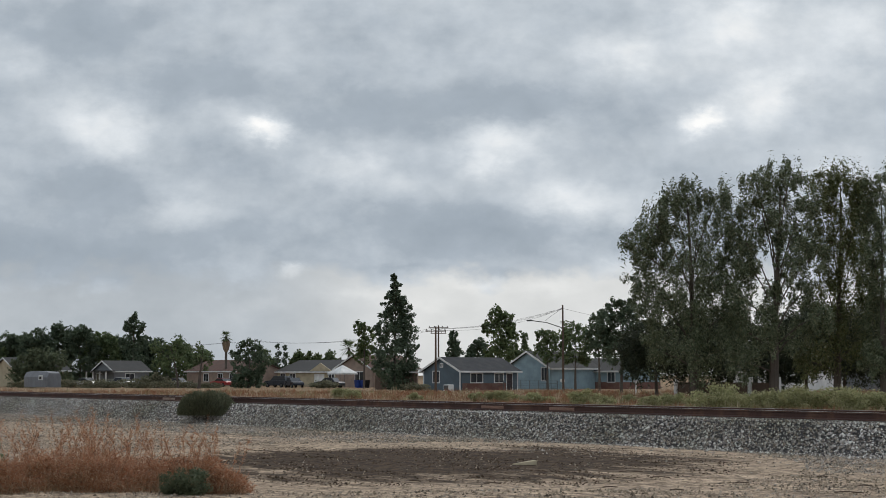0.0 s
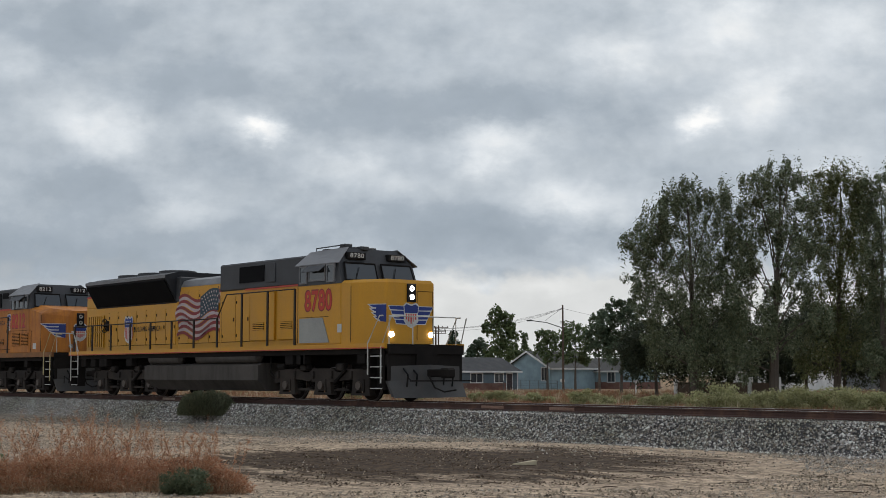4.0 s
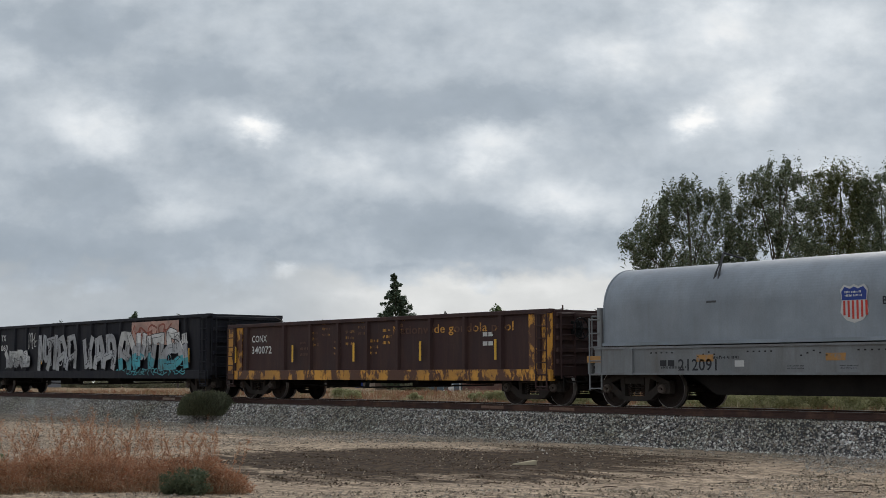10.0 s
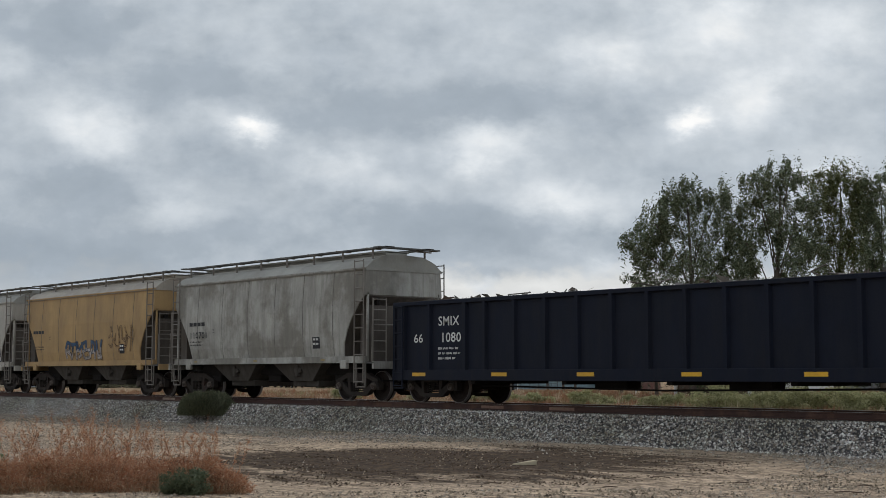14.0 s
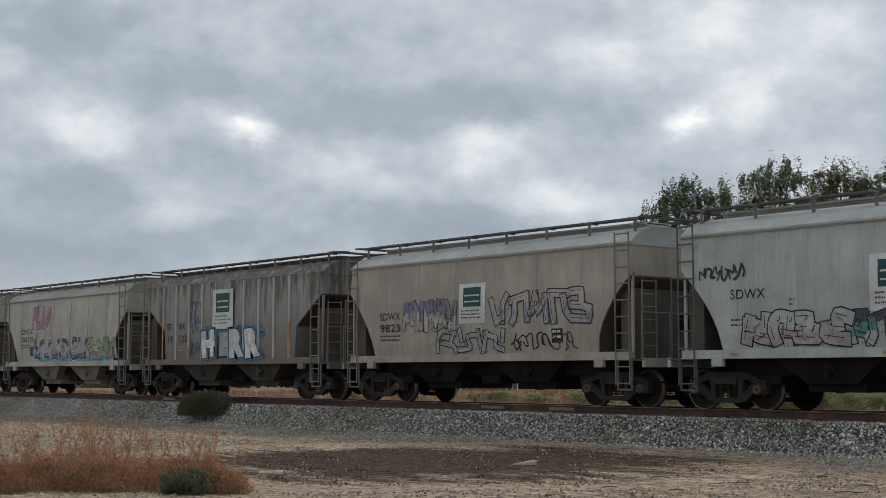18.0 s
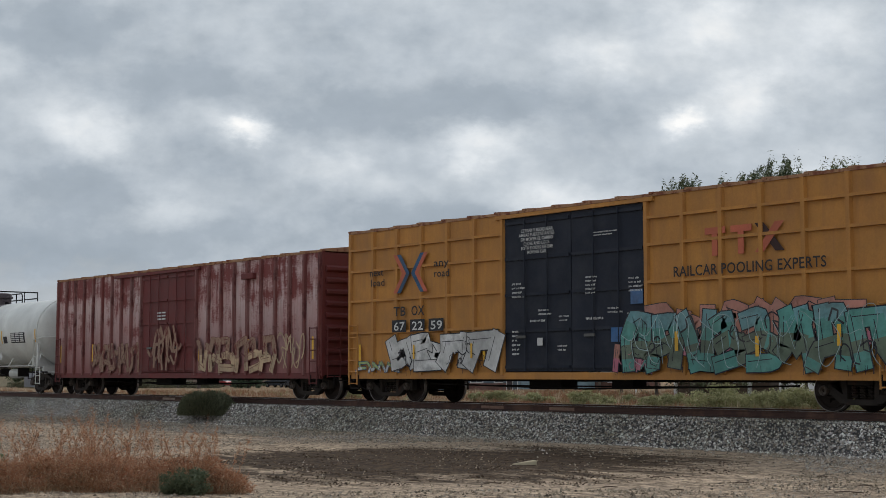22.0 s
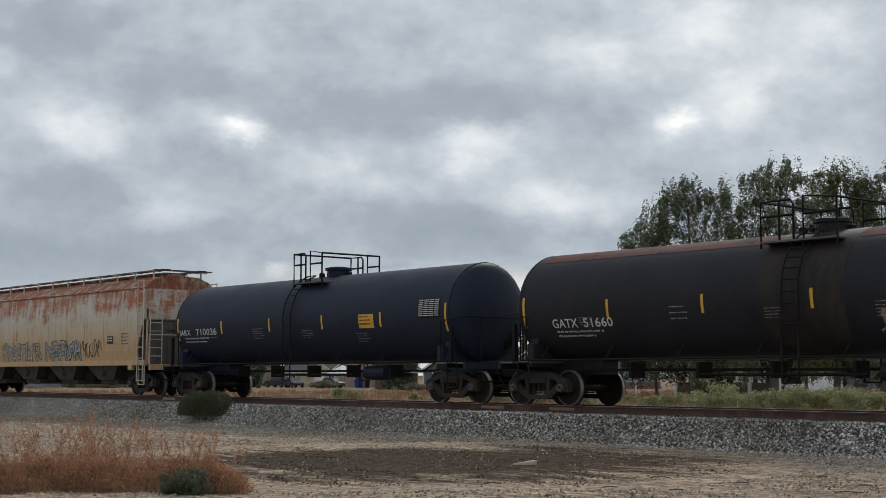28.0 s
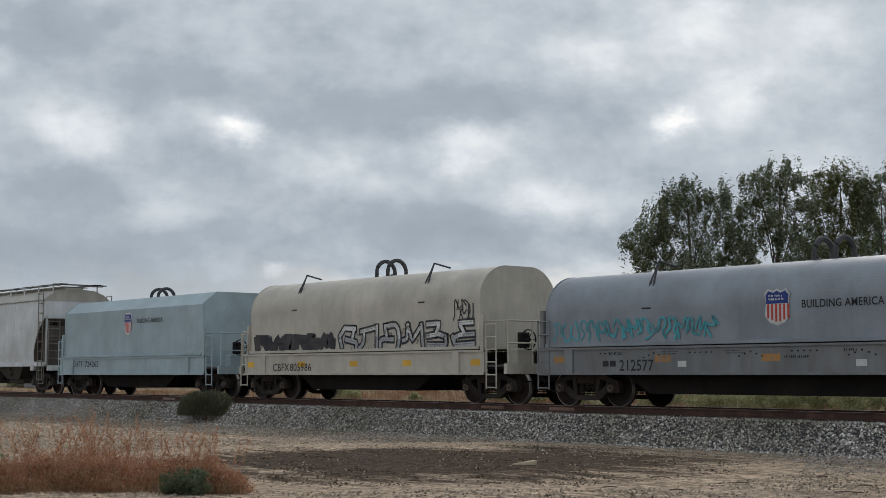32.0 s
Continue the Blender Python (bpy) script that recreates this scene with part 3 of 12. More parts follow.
def bars(parent, x, z, w, h, rows, material, surf, name="stencil", cols=1, fill=0.45):
    """Small writing as plain bars."""
    rng = random.Random(int((x + 50) * 97 + z * 31))
    vs, fs = [], []
    def block(a, b, z0, z1):
        n = len(vs)
        vs.extend([(a, surf(z0), z0), (b, surf(z0), z0), (b, surf(z1), z1), (a, surf(z1), z1)])
        fs.append((n, n + 1, n + 2, n + 3))
    for r in range(rows):
        z1 = z + h - r * h / rows
        z0 = z1 - h / rows * fill * (1.3 if rows == 1 else 1)
        if cols > 1:
            for c in range(cols):
                block(x + c * w / cols, x + (c + .82) * w / cols, z0, z1)
            continue
        # a line of short words, each of a few strokes
        a, last = x, x + w * (rng.uniform(.7, 1.0) if rows > 1 else 1.0)
        while a < last - .02:
            b = min(last, a + rng.uniform(.10, .28) * min(1.0, .5 + w * .5))
            step = max(.02, (z1 - z0) * .75)
            q = a
            while q < b - .008:
                block(q, min(b, q + step * .62), z0 + (z1 - z0) * .2 * (rng.random() < .3), z1 - (z1 - z0) * .2 * (rng.random() < .3))
                q += step
            a = b + step * .9
    me = raw_mesh(name, vs, fs, material)
    ob = new(name, me)
    ob.parent = parent
    return ob


def plate(parent, name, x0, x1, z0, z1, material, surf, label="", seg=1, thick=0.0):
    vs, fs = [], []
    for k in range(seg + 1):
        z = z0 + (z1 - z0) * k / seg
        vs += [(x0, surf(z) - thick, z), (x1, surf(z) - thick, z)]
    for k in range(seg):
        fs.append((2 * k, 2 * k + 1, 2 * k + 3, 2 * k + 2))
    ob = new(name, raw_mesh(name, vs, fs, material))
    ob.parent = parent
    if label:
        ob["label"] = label
    return ob


# stems, hooks, forks and bolts: shapes of sprayed pieces, none of them a letter
STROKES = [
    [[(.0, .3), (.25, .95), (.6, .8), (.55, .35), (.95, .1)]],
    [[(.1, .9), (.15, .2), (.55, .05), (.85, .5), (.6, .75)]],
    [[(.0, .55), (.45, 1.0), (.4, .45), (.95, .6), (.55, .0)]],
    [[(.15, .05), (.05, .6), (.5, .95), (1.0, .7)], [(.4, .5), (.75, .2), (1.0, .35)]],
    [[(.0, .15), (.35, .3), (.5, .85), (.8, 1.0), (.95, .55), (.7, .3)]],
    [[(.05, .75), (.4, .6), (.9, .9)], [(.3, .6), (.35, .1), (.8, .05)], [(.62, .72), (.7, .35), (1.0, .25)]],
    [[(.0, .0), (.3, .45), (.15, .8), (.6, 1.0), (.7, .5), (1.0, .4), (.85, .0)]],
]
BLOCKS = [
    [[(.18, .0), (.14, 1.0)], [(.16, .92), (.86, .84)], [(.74, .80), (.80, .30), (.98, .02)]],
    [[(.12, .95), (.22, .05)], [(.2, .08), (.62, .16)], [(.60, .0), (.66, .62), (.92, .98)]],
    [[(.08, .1), (.5, .22), (.42, .62), (.88, .74)], [(.16, .5), (.12, .98)], [(.84, .9), (.94, .02)]],
    [[(.2, .02), (.12, .55), (.34, .98), (.82, .92)], [(.78, .96), (.72, .42)], [(.40, .40), (.9, .30), (.96, .0)]],
    [[(.1, .0), (.3, .96)], [(.28, .9), (.52, .30), (.78, .98)], [(.76, .94), (.80, .34), (.96, .26)]],
    [[(.08, .9), (.5, .98), (.46, .5)], [(.14, .46), (.52, .52), (.90, .40)], [(.12, .06), (.86, .08), (.88, .44)]],
]


def graffiti(parent, x0, x1, z0, z1, n, fill, edge, surf, seed=1, fat=0.2, line=0.055, jag=0.12):
    """Sprayed work on the car's side: broad jointed blocks with one outline each, or thin tags where fat is small."""
    rng = random.Random(seed)
    vs, fs, mi = [], [], []
    mats = [edge] + list(fill)
    h = z1 - z0
    big = fat >= 0.14

    def ribbon(pts, w, off, m, soft):
        P = []
        for i in range(len(pts) - 1):
            steps = 4
            p0, p1, p2, p3 = pts[max(i - 1, 0)], pts[i], pts[i + 1], pts[min(i + 2, len(pts) - 1)]
            for s in range(steps):
                t = s / steps
                if soft:
                    P.append(tuple(0.5 * (2 * p1[k] + (p2[k] - p0[k]) * t + (2 * p0[k] - 5 * p1[k] + 4 * p2[k] - p3[k]) * t * t
                                          + (3 * p1[k] - p0[k] - 3 * p2[k] + p3[k]) * t ** 3) for k in (0, 1)))
                else:
                    P.append(tuple(p1[k] + (p2[k] - p1[k]) * t for k in (0, 1)))
        P.append(pts[-1])
        base = len(vs)
        for i, p in enumerate(P):
            a, b = P[max(i - 1, 0)], P[min(i + 1, len(P) - 1)]
            dx, dz = b[0] - a[0], b[1] - a[1]
            q = math.hypot(dx, dz) or 1
            ex = 0.0
            if i == 0:
                ex = -w * 0.35
            if i == len(P) - 1:
                ex = w * 0.35
            px, pz = p[0] + dx / q * ex, p[1] + dz / q * ex
            nx, nz = -dz / q * w / 2, dx / q * w / 2
            for sgn in (-1, 1):
                zz = pz + sgn * nz
                vs.append((px + sgn * nx, surf(zz) - off, zz))
        for i in range(len(P) - 1):
            fs.append((base + 2 * i, base + 2 * i + 1, base + 2 * i + 3, base + 2 * i + 2))
            # colours of a fade change with height
            mid_z = (P[i][1] + P[i + 1][1]) / 2
            mi.append(m if m == 0 or not big or len(fill) < 2 else 1 + min(len(fill) - 1, max(0, int((1 - (mid_z - z0) / h) * len(fill) + rng.uniform(-.25, .25)))))

    m = max(2, n if big else int(n * 1.7))
    cw = (x1 - x0) / m
    lay = 0.0
    for k in range(m):
        st = rng.choice(BLOCKS if big else STROKES)
        flip, turn, sc = rng.choice((-1, 1)), rng.uniform(-0.16, 0.16) if big else rng.uniform(-0.7, 0.7), rng.uniform(0.9, 1.1)
        ct, sn = math.cos(turn), math.sin(turn)
        col = 1 + (k + (rng.random() < 0.3)) % len(fill)
        w = fat * h * rng.uniform(.9, 1.2) if big else fat * h * rng.uniform(.7, 1.2)
        w = min(w, cw * .42) if big else w
        done = []
        for pts in st:
            pp = []
            for a, b in pts:
                a, b = (a - .5) * flip + rng.uniform(-jag, jag) * (.5 if big else 1), b - .5 + rng.uniform(-jag, jag) * (.35 if big else .8)
                a, b = (a * ct - b * sn) * sc, (a * sn + b * ct) * sc
                q = min(0.5, max(-0.5, b)) * (1 - fat)
                pp.append((x0 + cw * (k + 0.5) + a * (cw * 1.02 if big else max(cw * 1.25, h * .42)), z0 + h * (0.5 + q)))
            done.append(pp)
        soft = not big or rng.random() < .4
        if line:
            for pp in done:
                ribbon(pp, w + 2 * line, lay, 0, soft)
        for i, pp in enumerate(done):
            ribbon(pp, w, lay + 0.0006 + .0001 * i, col, soft)
        if big and line:
            for pp in done:
                ribbon([(x - w * .2, z + w * .1) for x, z in pp[:2]], min(.02, w * .08), lay + 0.0012, 0, soft)
        lay += 0.0016 if lay < .02 else 0.0004
    if big:
        # accents sprayed over the blocks: bolts and hooks in the other colours
        for k in range(m * 3):
            st = rng.choice(rng.choice(STROKES))
            sc, cx, cz = h * rng.uniform(.16, .34), rng.uniform(x0 + .05 * (x1 - x0), x1 - .05 * (x1 - x0)), z0 + h * rng.uniform(.2, .8)
            flip = rng.choice((-1, 1))
            ribbon([(cx + (a - .5) * sc * flip, min(z1, max(z0, cz + (b - .5) * sc))) for a, b in st], h * rng.uniform(.012, .032), lay + .0012 + .0001 * (k % 9), 0 if rng.random() < .6 else 1, rng.random() < .5)
        lay += .0012
        # drips and overspray ticks round the foot
        for k in range(m * 2):
            x = rng.uniform(x0, x1)
            ribbon([(x, z0 + h * .12), (x + rng.uniform(-.02, .02), z0 + h * rng.uniform(-.02, .06))], .012, lay + .001, 0, False)
    me = bpy.data.meshes.new("graffiti")
    me.from_pydata(vs, [], fs)
    for m in mats:
        me.materials.append(m)
    me.polygons.foreach_set("material_index", mi)
    ob = new("graffiti", me)
    ob.parent = parent
    ob["label"] = "sprayed graffiti of outlined blocks and hooks" if big else "thin sprayed graffiti tag of hooks and arcs"
    return ob


def lettered_piece(parent, text, x0, x1, z0, z1, fill, edge, surf, rim=None, seed=1):
    """Sprayed word in fat touching letters with an outline and a pale rim."""
    rng = random.Random(seed)
    mats = [rim or edge, edge, fill]
    vs, fs, mi = [], [], []
    wide = [max(.42, float(np.ptp(text_mesh(ch, 1.0, .09)[0][:, 0]))) for ch in text]
    left = x0
    for k, ch in enumerate(text):
        cw = (x1 - x0) * wide[k] / sum(wide)
        left += cw
        turn, hi = rng.uniform(-.10, .10), rng.uniform(.92, 1.06)
        for m, bold in ((0, .165), (1, .125), (2, .09)):
            co, faces = text_mesh(ch, 1.0, bold)
            lo, up = text_mesh(ch, 1.0, .09)[0].min(0), text_mesh(ch, 1.0, .09)[0].max(0)
            q = (co - (lo + up) / 2) * np.array([min(cw * .94 / wide[k], 1.25 * (z1 - z0)), (z1 - z0) * hi / (up[1] - lo[1])])
            q = np.stack([q[:, 0] * math.cos(turn) - q[:, 1] * math.sin(turn), q[:, 0] * math.sin(turn) + q[:, 1] * math.cos(turn)], -1)
            n = len(vs)
            for a, b in q:
                z = (z0 + z1) / 2 + b
                vs.append((left - cw * .5 + a, surf(z) - .003 * m - .0004 * k, z))
            fs += [tuple(n + i for i in f) for f in faces]
            mi += [m] * len(faces)
    me = bpy.data.meshes.new("graffiti")
    me.from_pydata(vs, [], fs)
    for m in mats:
        me.materials.append(m)
    me.polygons.foreach_set("material_index", mi)
    ob = new("graffiti", me)
    ob.parent = parent
    ob["label"] = "sprayed word in fat outlined letters"
    return ob


SPRAY = {}


def spray(r, g, b):
    k = (r, g, b)
    if k not in SPRAY:
        SPRAY[k] = surface("spray_paint", k, 0.6, dirt=(0.2, 0.18, 0.15), dirt_amt=0.35, vary=0.3, fine=12, alt=tuple(x * .6 for x in k), alt_lo=0.48, alt_hi=0.66, alt_scale=2.6)
    return SPRAY[k]


def wheelset_mesh(r):
    def build(bm):
        for s in (-1, 1):
            y = 0.755 * s
            prof = [(-0.07, 0.09), (-0.07, 0.16), (-0.02, 0.2), (-0.015, r * 0.78), (-0.05, r * 0.84), (-0.065, r * 0.985), (-0.055, r),
                    (0.03, r + 0.004), (0.045, r + 0.028), (0.065, r + 0.024), (0.07, r * 0.86), (0.03, r * 0.78), (0.02, 0.2), (0.07, 0.16), (0.07, 0.09)]
            lathe(bm, [(y - a * s, q) for a, q in prof], "y", 28)
            # lightening marks on the plate
            for k in range(4):
                a = k * math.pi / 2 + 0.4
                box(bm, math.cos(a) * r * .5 - .03, math.cos(a) * r * .5 + .03, y + s * .01, y + s * .045, math.sin(a) * r * .5 - .03, math.sin(a) * r * .5 + .03)
            lathe(bm, [(s * 0.82, 0.075), (s * 0.92, 0.075)], "y", 12)
            lathe(bm, [(s * 0.92, 0.11), (s * 1.10, 0.11), (s * 1.13, 0.07)], "y", 12)
        lathe(bm, [(-0.7, 0.085), (0.7, 0.085)], "y", 10)
    return build


def wheelset(parent, x, r, base):
    ws = shared("wheelset", ("ws", r), wheelset_mesh(r), M_WHEEL, parent, (x, 0, r), label="steel wheels on an axle")
    def rim(bm):
        pr = [(-0.822, r * 0.965), (-0.826, r * 0.985), (-0.815, r + 0.001), (-0.73, r + 0.005), (-0.73, r - 0.02), (-0.81, r * 0.965)]
        n = 28
        loft(bm, [[(q * math.sin(2 * math.pi * k / n), a, q * math.cos(2 * math.pi * k / n)) for k in range(n)] for a, q in pr + pr[:1]], caps=False)
    for turn in (0, math.pi):
        shared("tread_ring", ("rim", r), rim, M_TREAD, ws, (0, 0, 0), (0, 0, turn), label="polished wheel tread")
    for turn in (0, math.pi):
        shared("bearing_cap", "bcap", lambda bm: (lathe(bm, [(-1.13, .03), (-1.17, .06), (-1.165, .10), (-1.11, .115), (-1.08, .115)], "y", 14), [box(bm, .07 * math.cos(k * 2.09 + .5) - .018, .07 * math.cos(k * 2.09 + .5) + .018, -1.185, -1.16, .07 * math.sin(k * 2.09 + .5) - .018, .07 * math.sin(k * 2.09 + .5) + .018) for k in range(3)]), M_CAP, ws, (0, 0, 0), (0, 0, turn), label="roller bearing end cap")
    WHEELS.append((ws, x, r, base))
    return ws


def side_frame(bm):
    t = 0.09
    def slab(pts):
        prism(bm, pts, -t, t, "y")
    slab([(-1.10, .50), (-1.10, .64), (-.80, .74), (-.50, .86), (.50, .86), (.80, .74), (1.10, .64), (1.10, .50), (.80, .60), (.45, .72), (-.45, .72), (-.80, .60)])
    for s in (-1, 1):
        slab([(s * .98, .56), (s * .78, .60), (s * .34, .32), (s * .34, .18), (s * .52, .20)])
        slab([(s * .50, .74), (s * .34, .74), (s * .32, .20), (s * .40, .20)])
        slab([(s * 1.12, .36), (s * 1.12, .56), (s * .98, .58), (s * .98, .34)])
        slab([(s * .80, .36), (s * .80, .58), (s * .70, .56), (s * .66, .40)])
    slab([(-.40, .16), (.40, .16), (.36, .28), (-.36, .28)])


def springs(bm):
    for x in (-.2, 0, .2):
        for k in range(5):
            lathe(bm, [(.30 + k * .055, .055), (.33 + k * .055, .08), (.345 + k * .055, .055)], "z", 8, (x, 0, 0))
    box(bm, -.3, .3, -.11, .11, .58, .72)


def bogie(root, x, base, r=0.457, paint=None):
    for s in (-1, 1):
        f = shared("side_frame", ("sf", paint), side_frame, paint or M_TRUCK, root, (x, s * 1.0, 0), label="cast truck side frame")
        shared("spring_nest", "springs", springs, M_TRUCK, f, label="coil springs")
        for w in (-.89, .89):
            shared("bearing_adapter", "adapter", lambda bm: box(bm, -.16, .16, -.11, .11, .44, .60, .02), M_TRUCK, f, (w, 0, 0))
    shared("bolster", "bolster", lambda bm: (box(bm, -.2, .2, -1.05, 1.05, .55, .78, .03), box(bm, -.07, .07, -.7, .7, .3, .5)), M_UNDER, root, (x, 0, 0))
    shared("brake_beam", "bbeam", lambda bm: [box(bm, a - .04, a + .04, -.8, .8, .42, .5) for a in (-.38, .38)], M_UNDER, root, (x, 0, 0))
    for w in (-.89, .89):
        wheelset(root, x + w, r, base)


def knuckle(bm):
    box(bm, -.9, .12, -.11, .11, .74, .96, .02)
    box(bm, .05, .42, -.17, .17, .70, 1.0, .05)
    tube(bm, [(-.2, -.35, .75), (.1, -.38, .42), (.45, -.3, .30), (.75, -.1, .36)], .025)
    box(bm, -.1, .0, -1.15, 1.15, .60, .64)
    tube(bm, [(-.05, -1.15, .62), (.02, -1.35, .75), (.02, -1.35, .45)], .02)


def ends(root, length):
    """Couplers, air hoses and uncoupling levers at both ends."""
    for s in (-1, 1):
        shared("coupler", "coupler", knuckle, M_UNDER, root, (s * (length / 2 - 0.36), 0, 0), (0, 0, 0 if s > 0 else math.pi), label="steel knuckle coupler with hose")


def ladder(root, x, w, y, z0, z1, material, rungs=None, r=0.018, along="x", name="ladder"):
    bm = fresh()
    def P(a, z):
        return (x + a, y, z) if along == "x" else (x, y + a, z)
    for a in (0, w):
        tube(bm, [P(a, z0), P(a, z1)], r * 1.2, 5)
    n = rungs or max(2, int((z1 - z0) / 0.4))
    for k in range(n + 1):
        z = z0 + 0.04 + (z1 - z0 - 0.08) * k / n
        tube(bm, [P(0, z), P(w, z)], r, 5)
    return part(name, fix(bm), material, root)


def brake_wheel(root, x, y, z, material=None, axis="x"):
    def build(bm):
        n = 20
        tube(bm, [(0, .27 * math.cos(2 * math.pi * k / n), .27 * math.sin(2 * math.pi * k / n)) for k in range(n + 1)], .02, 5)
        for k in range(6):
            a = math.pi * k / 3
            tube(bm, [(0, 0, 0), (0, .27 * math.cos(a), .27 * math.sin(a))], .014, 4)
        lathe(bm, [(-.12, .05), (.04, .05)], "x", 8)
    bw = shared("brake_wheel", "bwheel", build, material or M_BLACK, root, (x, y, z), label="spoked hand brake wheel")
    shared("gear_box", "bgear", lambda bm: box(bm, -.3, -.1, -.16, .16, -.22, .2, .03), material or M_BLACK, bw, label="hand brake gear box")
    return bw


def rail_line(root, name, lines, material, r=0.02):
    bm = fresh()
    for l in lines:
        tube(bm, l, r, 5)
    return part(name, fix(bm), material, root)


def car(name, s0, s1, label, category, group="train"):
    """An empty at the rail under the middle of a car that reaches from s0 to s1 along the train."""
    root = thing(name, label, category, group)
    mid = (s0 + s1) / 2
    MOVERS.append((root, mid))
    root.location = (mid, TRACK_Y, RAIL_TOP)
    return root, mid, s1 - s0


# ---- covered hoppers ----
def hopper(s0, s1, label, paint, roof=None, bays=2, ribs=0, under=None, rail=None, seams=6):
    root, mid, L = car("covered_hopper", s0, s1, label, "hopper car")
    H = L / 2 - 0.80
    roof, under, rail = roof or paint, under or M_UNDER, rail or M_LADDER
    W = 1.52 if not ribs else 1.47
    tall = 4.02 if bays < 4 else 4.12
    prof = [(1.32, 1.42), (1.7, 1.49), (2.2, W), (2.9, W + .01), (3.5, W - .03), (tall, W - .07)] if not ribs else [(1.32, W), (2.2, W), (2.9, W), (3.5, W), (tall, W)]
    zz, yy = [p[0] for p in prof], [p[1] for p in prof]
    half = lambda z: float(np.interp(z, zz, yy))
    run, rise = (.6, 1.6) if bays == 4 else (1.15, 1.90) if not ribs else (1.5, 1.75)
    def low(x):
        k = max(0.0, (abs(x) - (H - run)) / run)
        return 1.32 + rise * k ** .55 if not ribs else 1.32 if k == 0 else 2.30 + 1.05 * k
    def shell(bm):
        xs = sorted({-H, H, *[s * (H - run * k) for s in (-1, 1) for k in (0, .04, .1, .2, .35, .5, .65, .8, .92, 1)], 0})
        rings = []
        for x in xs:
            zb = low(x)
            zs = [zb + (tall - zb) * k / 7 for k in range(8)]
            rings.append([(x, -half(z), z) for z in zs] + [(x, half(z), z) for z in reversed(zs)])
        loft(bm, rings)
    key = ("hopper", L, bays, ribs, paint)
    shared("body", key, shell, paint, root)
    # sheet under the sloped end; its colour holds grime and the cavity's shade
    def chute(bm, s):
        xs = [s * (H - .02 - (run - .02) * k) for k in (0, .2, .4, .6, .8, .92, 1)]
        loft(bm, [[(x, -half(low(x)) + .03, low(x) - .03), (x, half(low(x)) - .03, low(x) - .03), (x, half(low(x)) - .03, low(x) - .008), (x, -half(low(x)) + .03, low(x) - .008)] for x in xs])
    for s in (-1, 1):
        shared("slope_sheet", ("chute", L, bays, ribs, s), lambda bm, s=s: chute(bm, s), M_WEB, root, label="grimy slope sheet under the end, with shade in its colour")
        solid("end_web", root, M_WEB, (min(s * (H - run + .05), s * (H - .12)), max(s * (H - run + .05), s * (H - .12)), -.62, -.58, 1.18, 1.9), (min(s * (H - .5), s * (H - .06)), max(s * (H - .5), s * (H - .06)), -1.30, 1.30, 1.18, 2.9), (min(s * (H - run), s * (H - .5)), max(s * (H - run), s * (H - .5)), -.3, .3, 1.18, 2.2), bev=.01)
    # roof
    def top(bm):
        w = W - .06
        prism(bm, [(-w - .03, tall - .06), (-w - .03, tall), (-w + .25, tall + .24), (-.75, tall + .42), (0, tall + .46), (.75, tall + .42), (w - .25, tall + .24), (w + .03, tall), (w + .03, tall - .06)], -H - .02, H + .02)
    shared("roof", ("hroof", L, bays, ribs, roof), top, roof, root)
    def eave(bm):
        for s in (-1, 1):
            box(bm, -H - .03, H + .03, s * (W - .02) - .025, s * (W - .02) + .025, tall - .03, tall + .02)
    shared("eave_rail", ("heave", L, ribs, paint, bays), eave, paint, root)
    if ribs:
        for k in range(ribs):
            x = -.19 + .92 * (k - (ribs - 1) / 2)
            zb = low(x) + .02
            for s in (-1, 1):
                solid("rib", root, LIGHT, (x - .05, x + .05, s * W - .06, s * W + .06, zb, tall - .02))
    else:
        bm = fresh()
        for k in range(1, seams + 1):
            x = -H + 2 * H * k / (seams + 1)
            zs = np.linspace(low(x) + .02, tall - .05, 7)
            for s in (-1, 1):
                loft(bm, [[(x - .008, s * half(z), z), (x + .008, s * half(z), z), (x + .008, s * (half(z) + .008), z), (x - .008, s * (half(z) + .008), z)] for z in zs])
        part("weld_seam", fix(bm), M_SEAM if paint in (LIGHT, DUST, OCHRE) else paint, root)
    # frame
    for s in (-1, 1):
        solid("side_sill", root, paint, (-H, H, s * 1.46 - .05, s * 1.46 + .05, 1.16, 1.36), (-H, H, s * 1.46 - .09, s * 1.46 + .09, 1.16, 1.19))
    solid("center_sill", root, M_UNDER, (-L / 2 + .7, L / 2 - .7, -.25, .25, .82, 1.2))
    # discharge bays
    clear = 1.95
    span = 2 * (H - clear) / bays
    def bay(bm):
        a, b = min(span / 2 - .25, 1.75), min(.62, span / 4)
        loft(bm, [[(-a, -1.40, 1.34), (a, -1.40, 1.34), (a, 1.40, 1.34), (-a, 1.40, 1.34)], [(-b, -1.16, .60), (b, -1.16, .60), (b, 1.16, .60), (-b, 1.16, .60)]])
        box(bm, -b - .10, b + .10, -1.0, 1.0, .42, .62, .02)
        box(bm, -.2, .2, -1.34, -1.2, .86, 1.0, .02)
        box(bm, -.06, .06, -1.38, -1.2, .74, 1.1, .02)
        lathe(bm, [(-1.0, .05), (-.72, .05)], "y", 8, (0, 0, .45))
    for k in range(bays):
        shared("discharge_hopper", ("bay", L, bays, under), bay, under, root, (-H + clear + span * (k + .5), 0, 0), label="sloped outlet hopper")
    for k in range(bays + 1):
        x = max(-H + .9, min(H - .9, -H + clear + span * k))
        solid("brake_rigging", root, M_UNDER, (x - .85, x + .85, -.95, .95, .78, 1.3), (x - .3, x + .45, -1.0, .6, .56, .80), bev=.03)
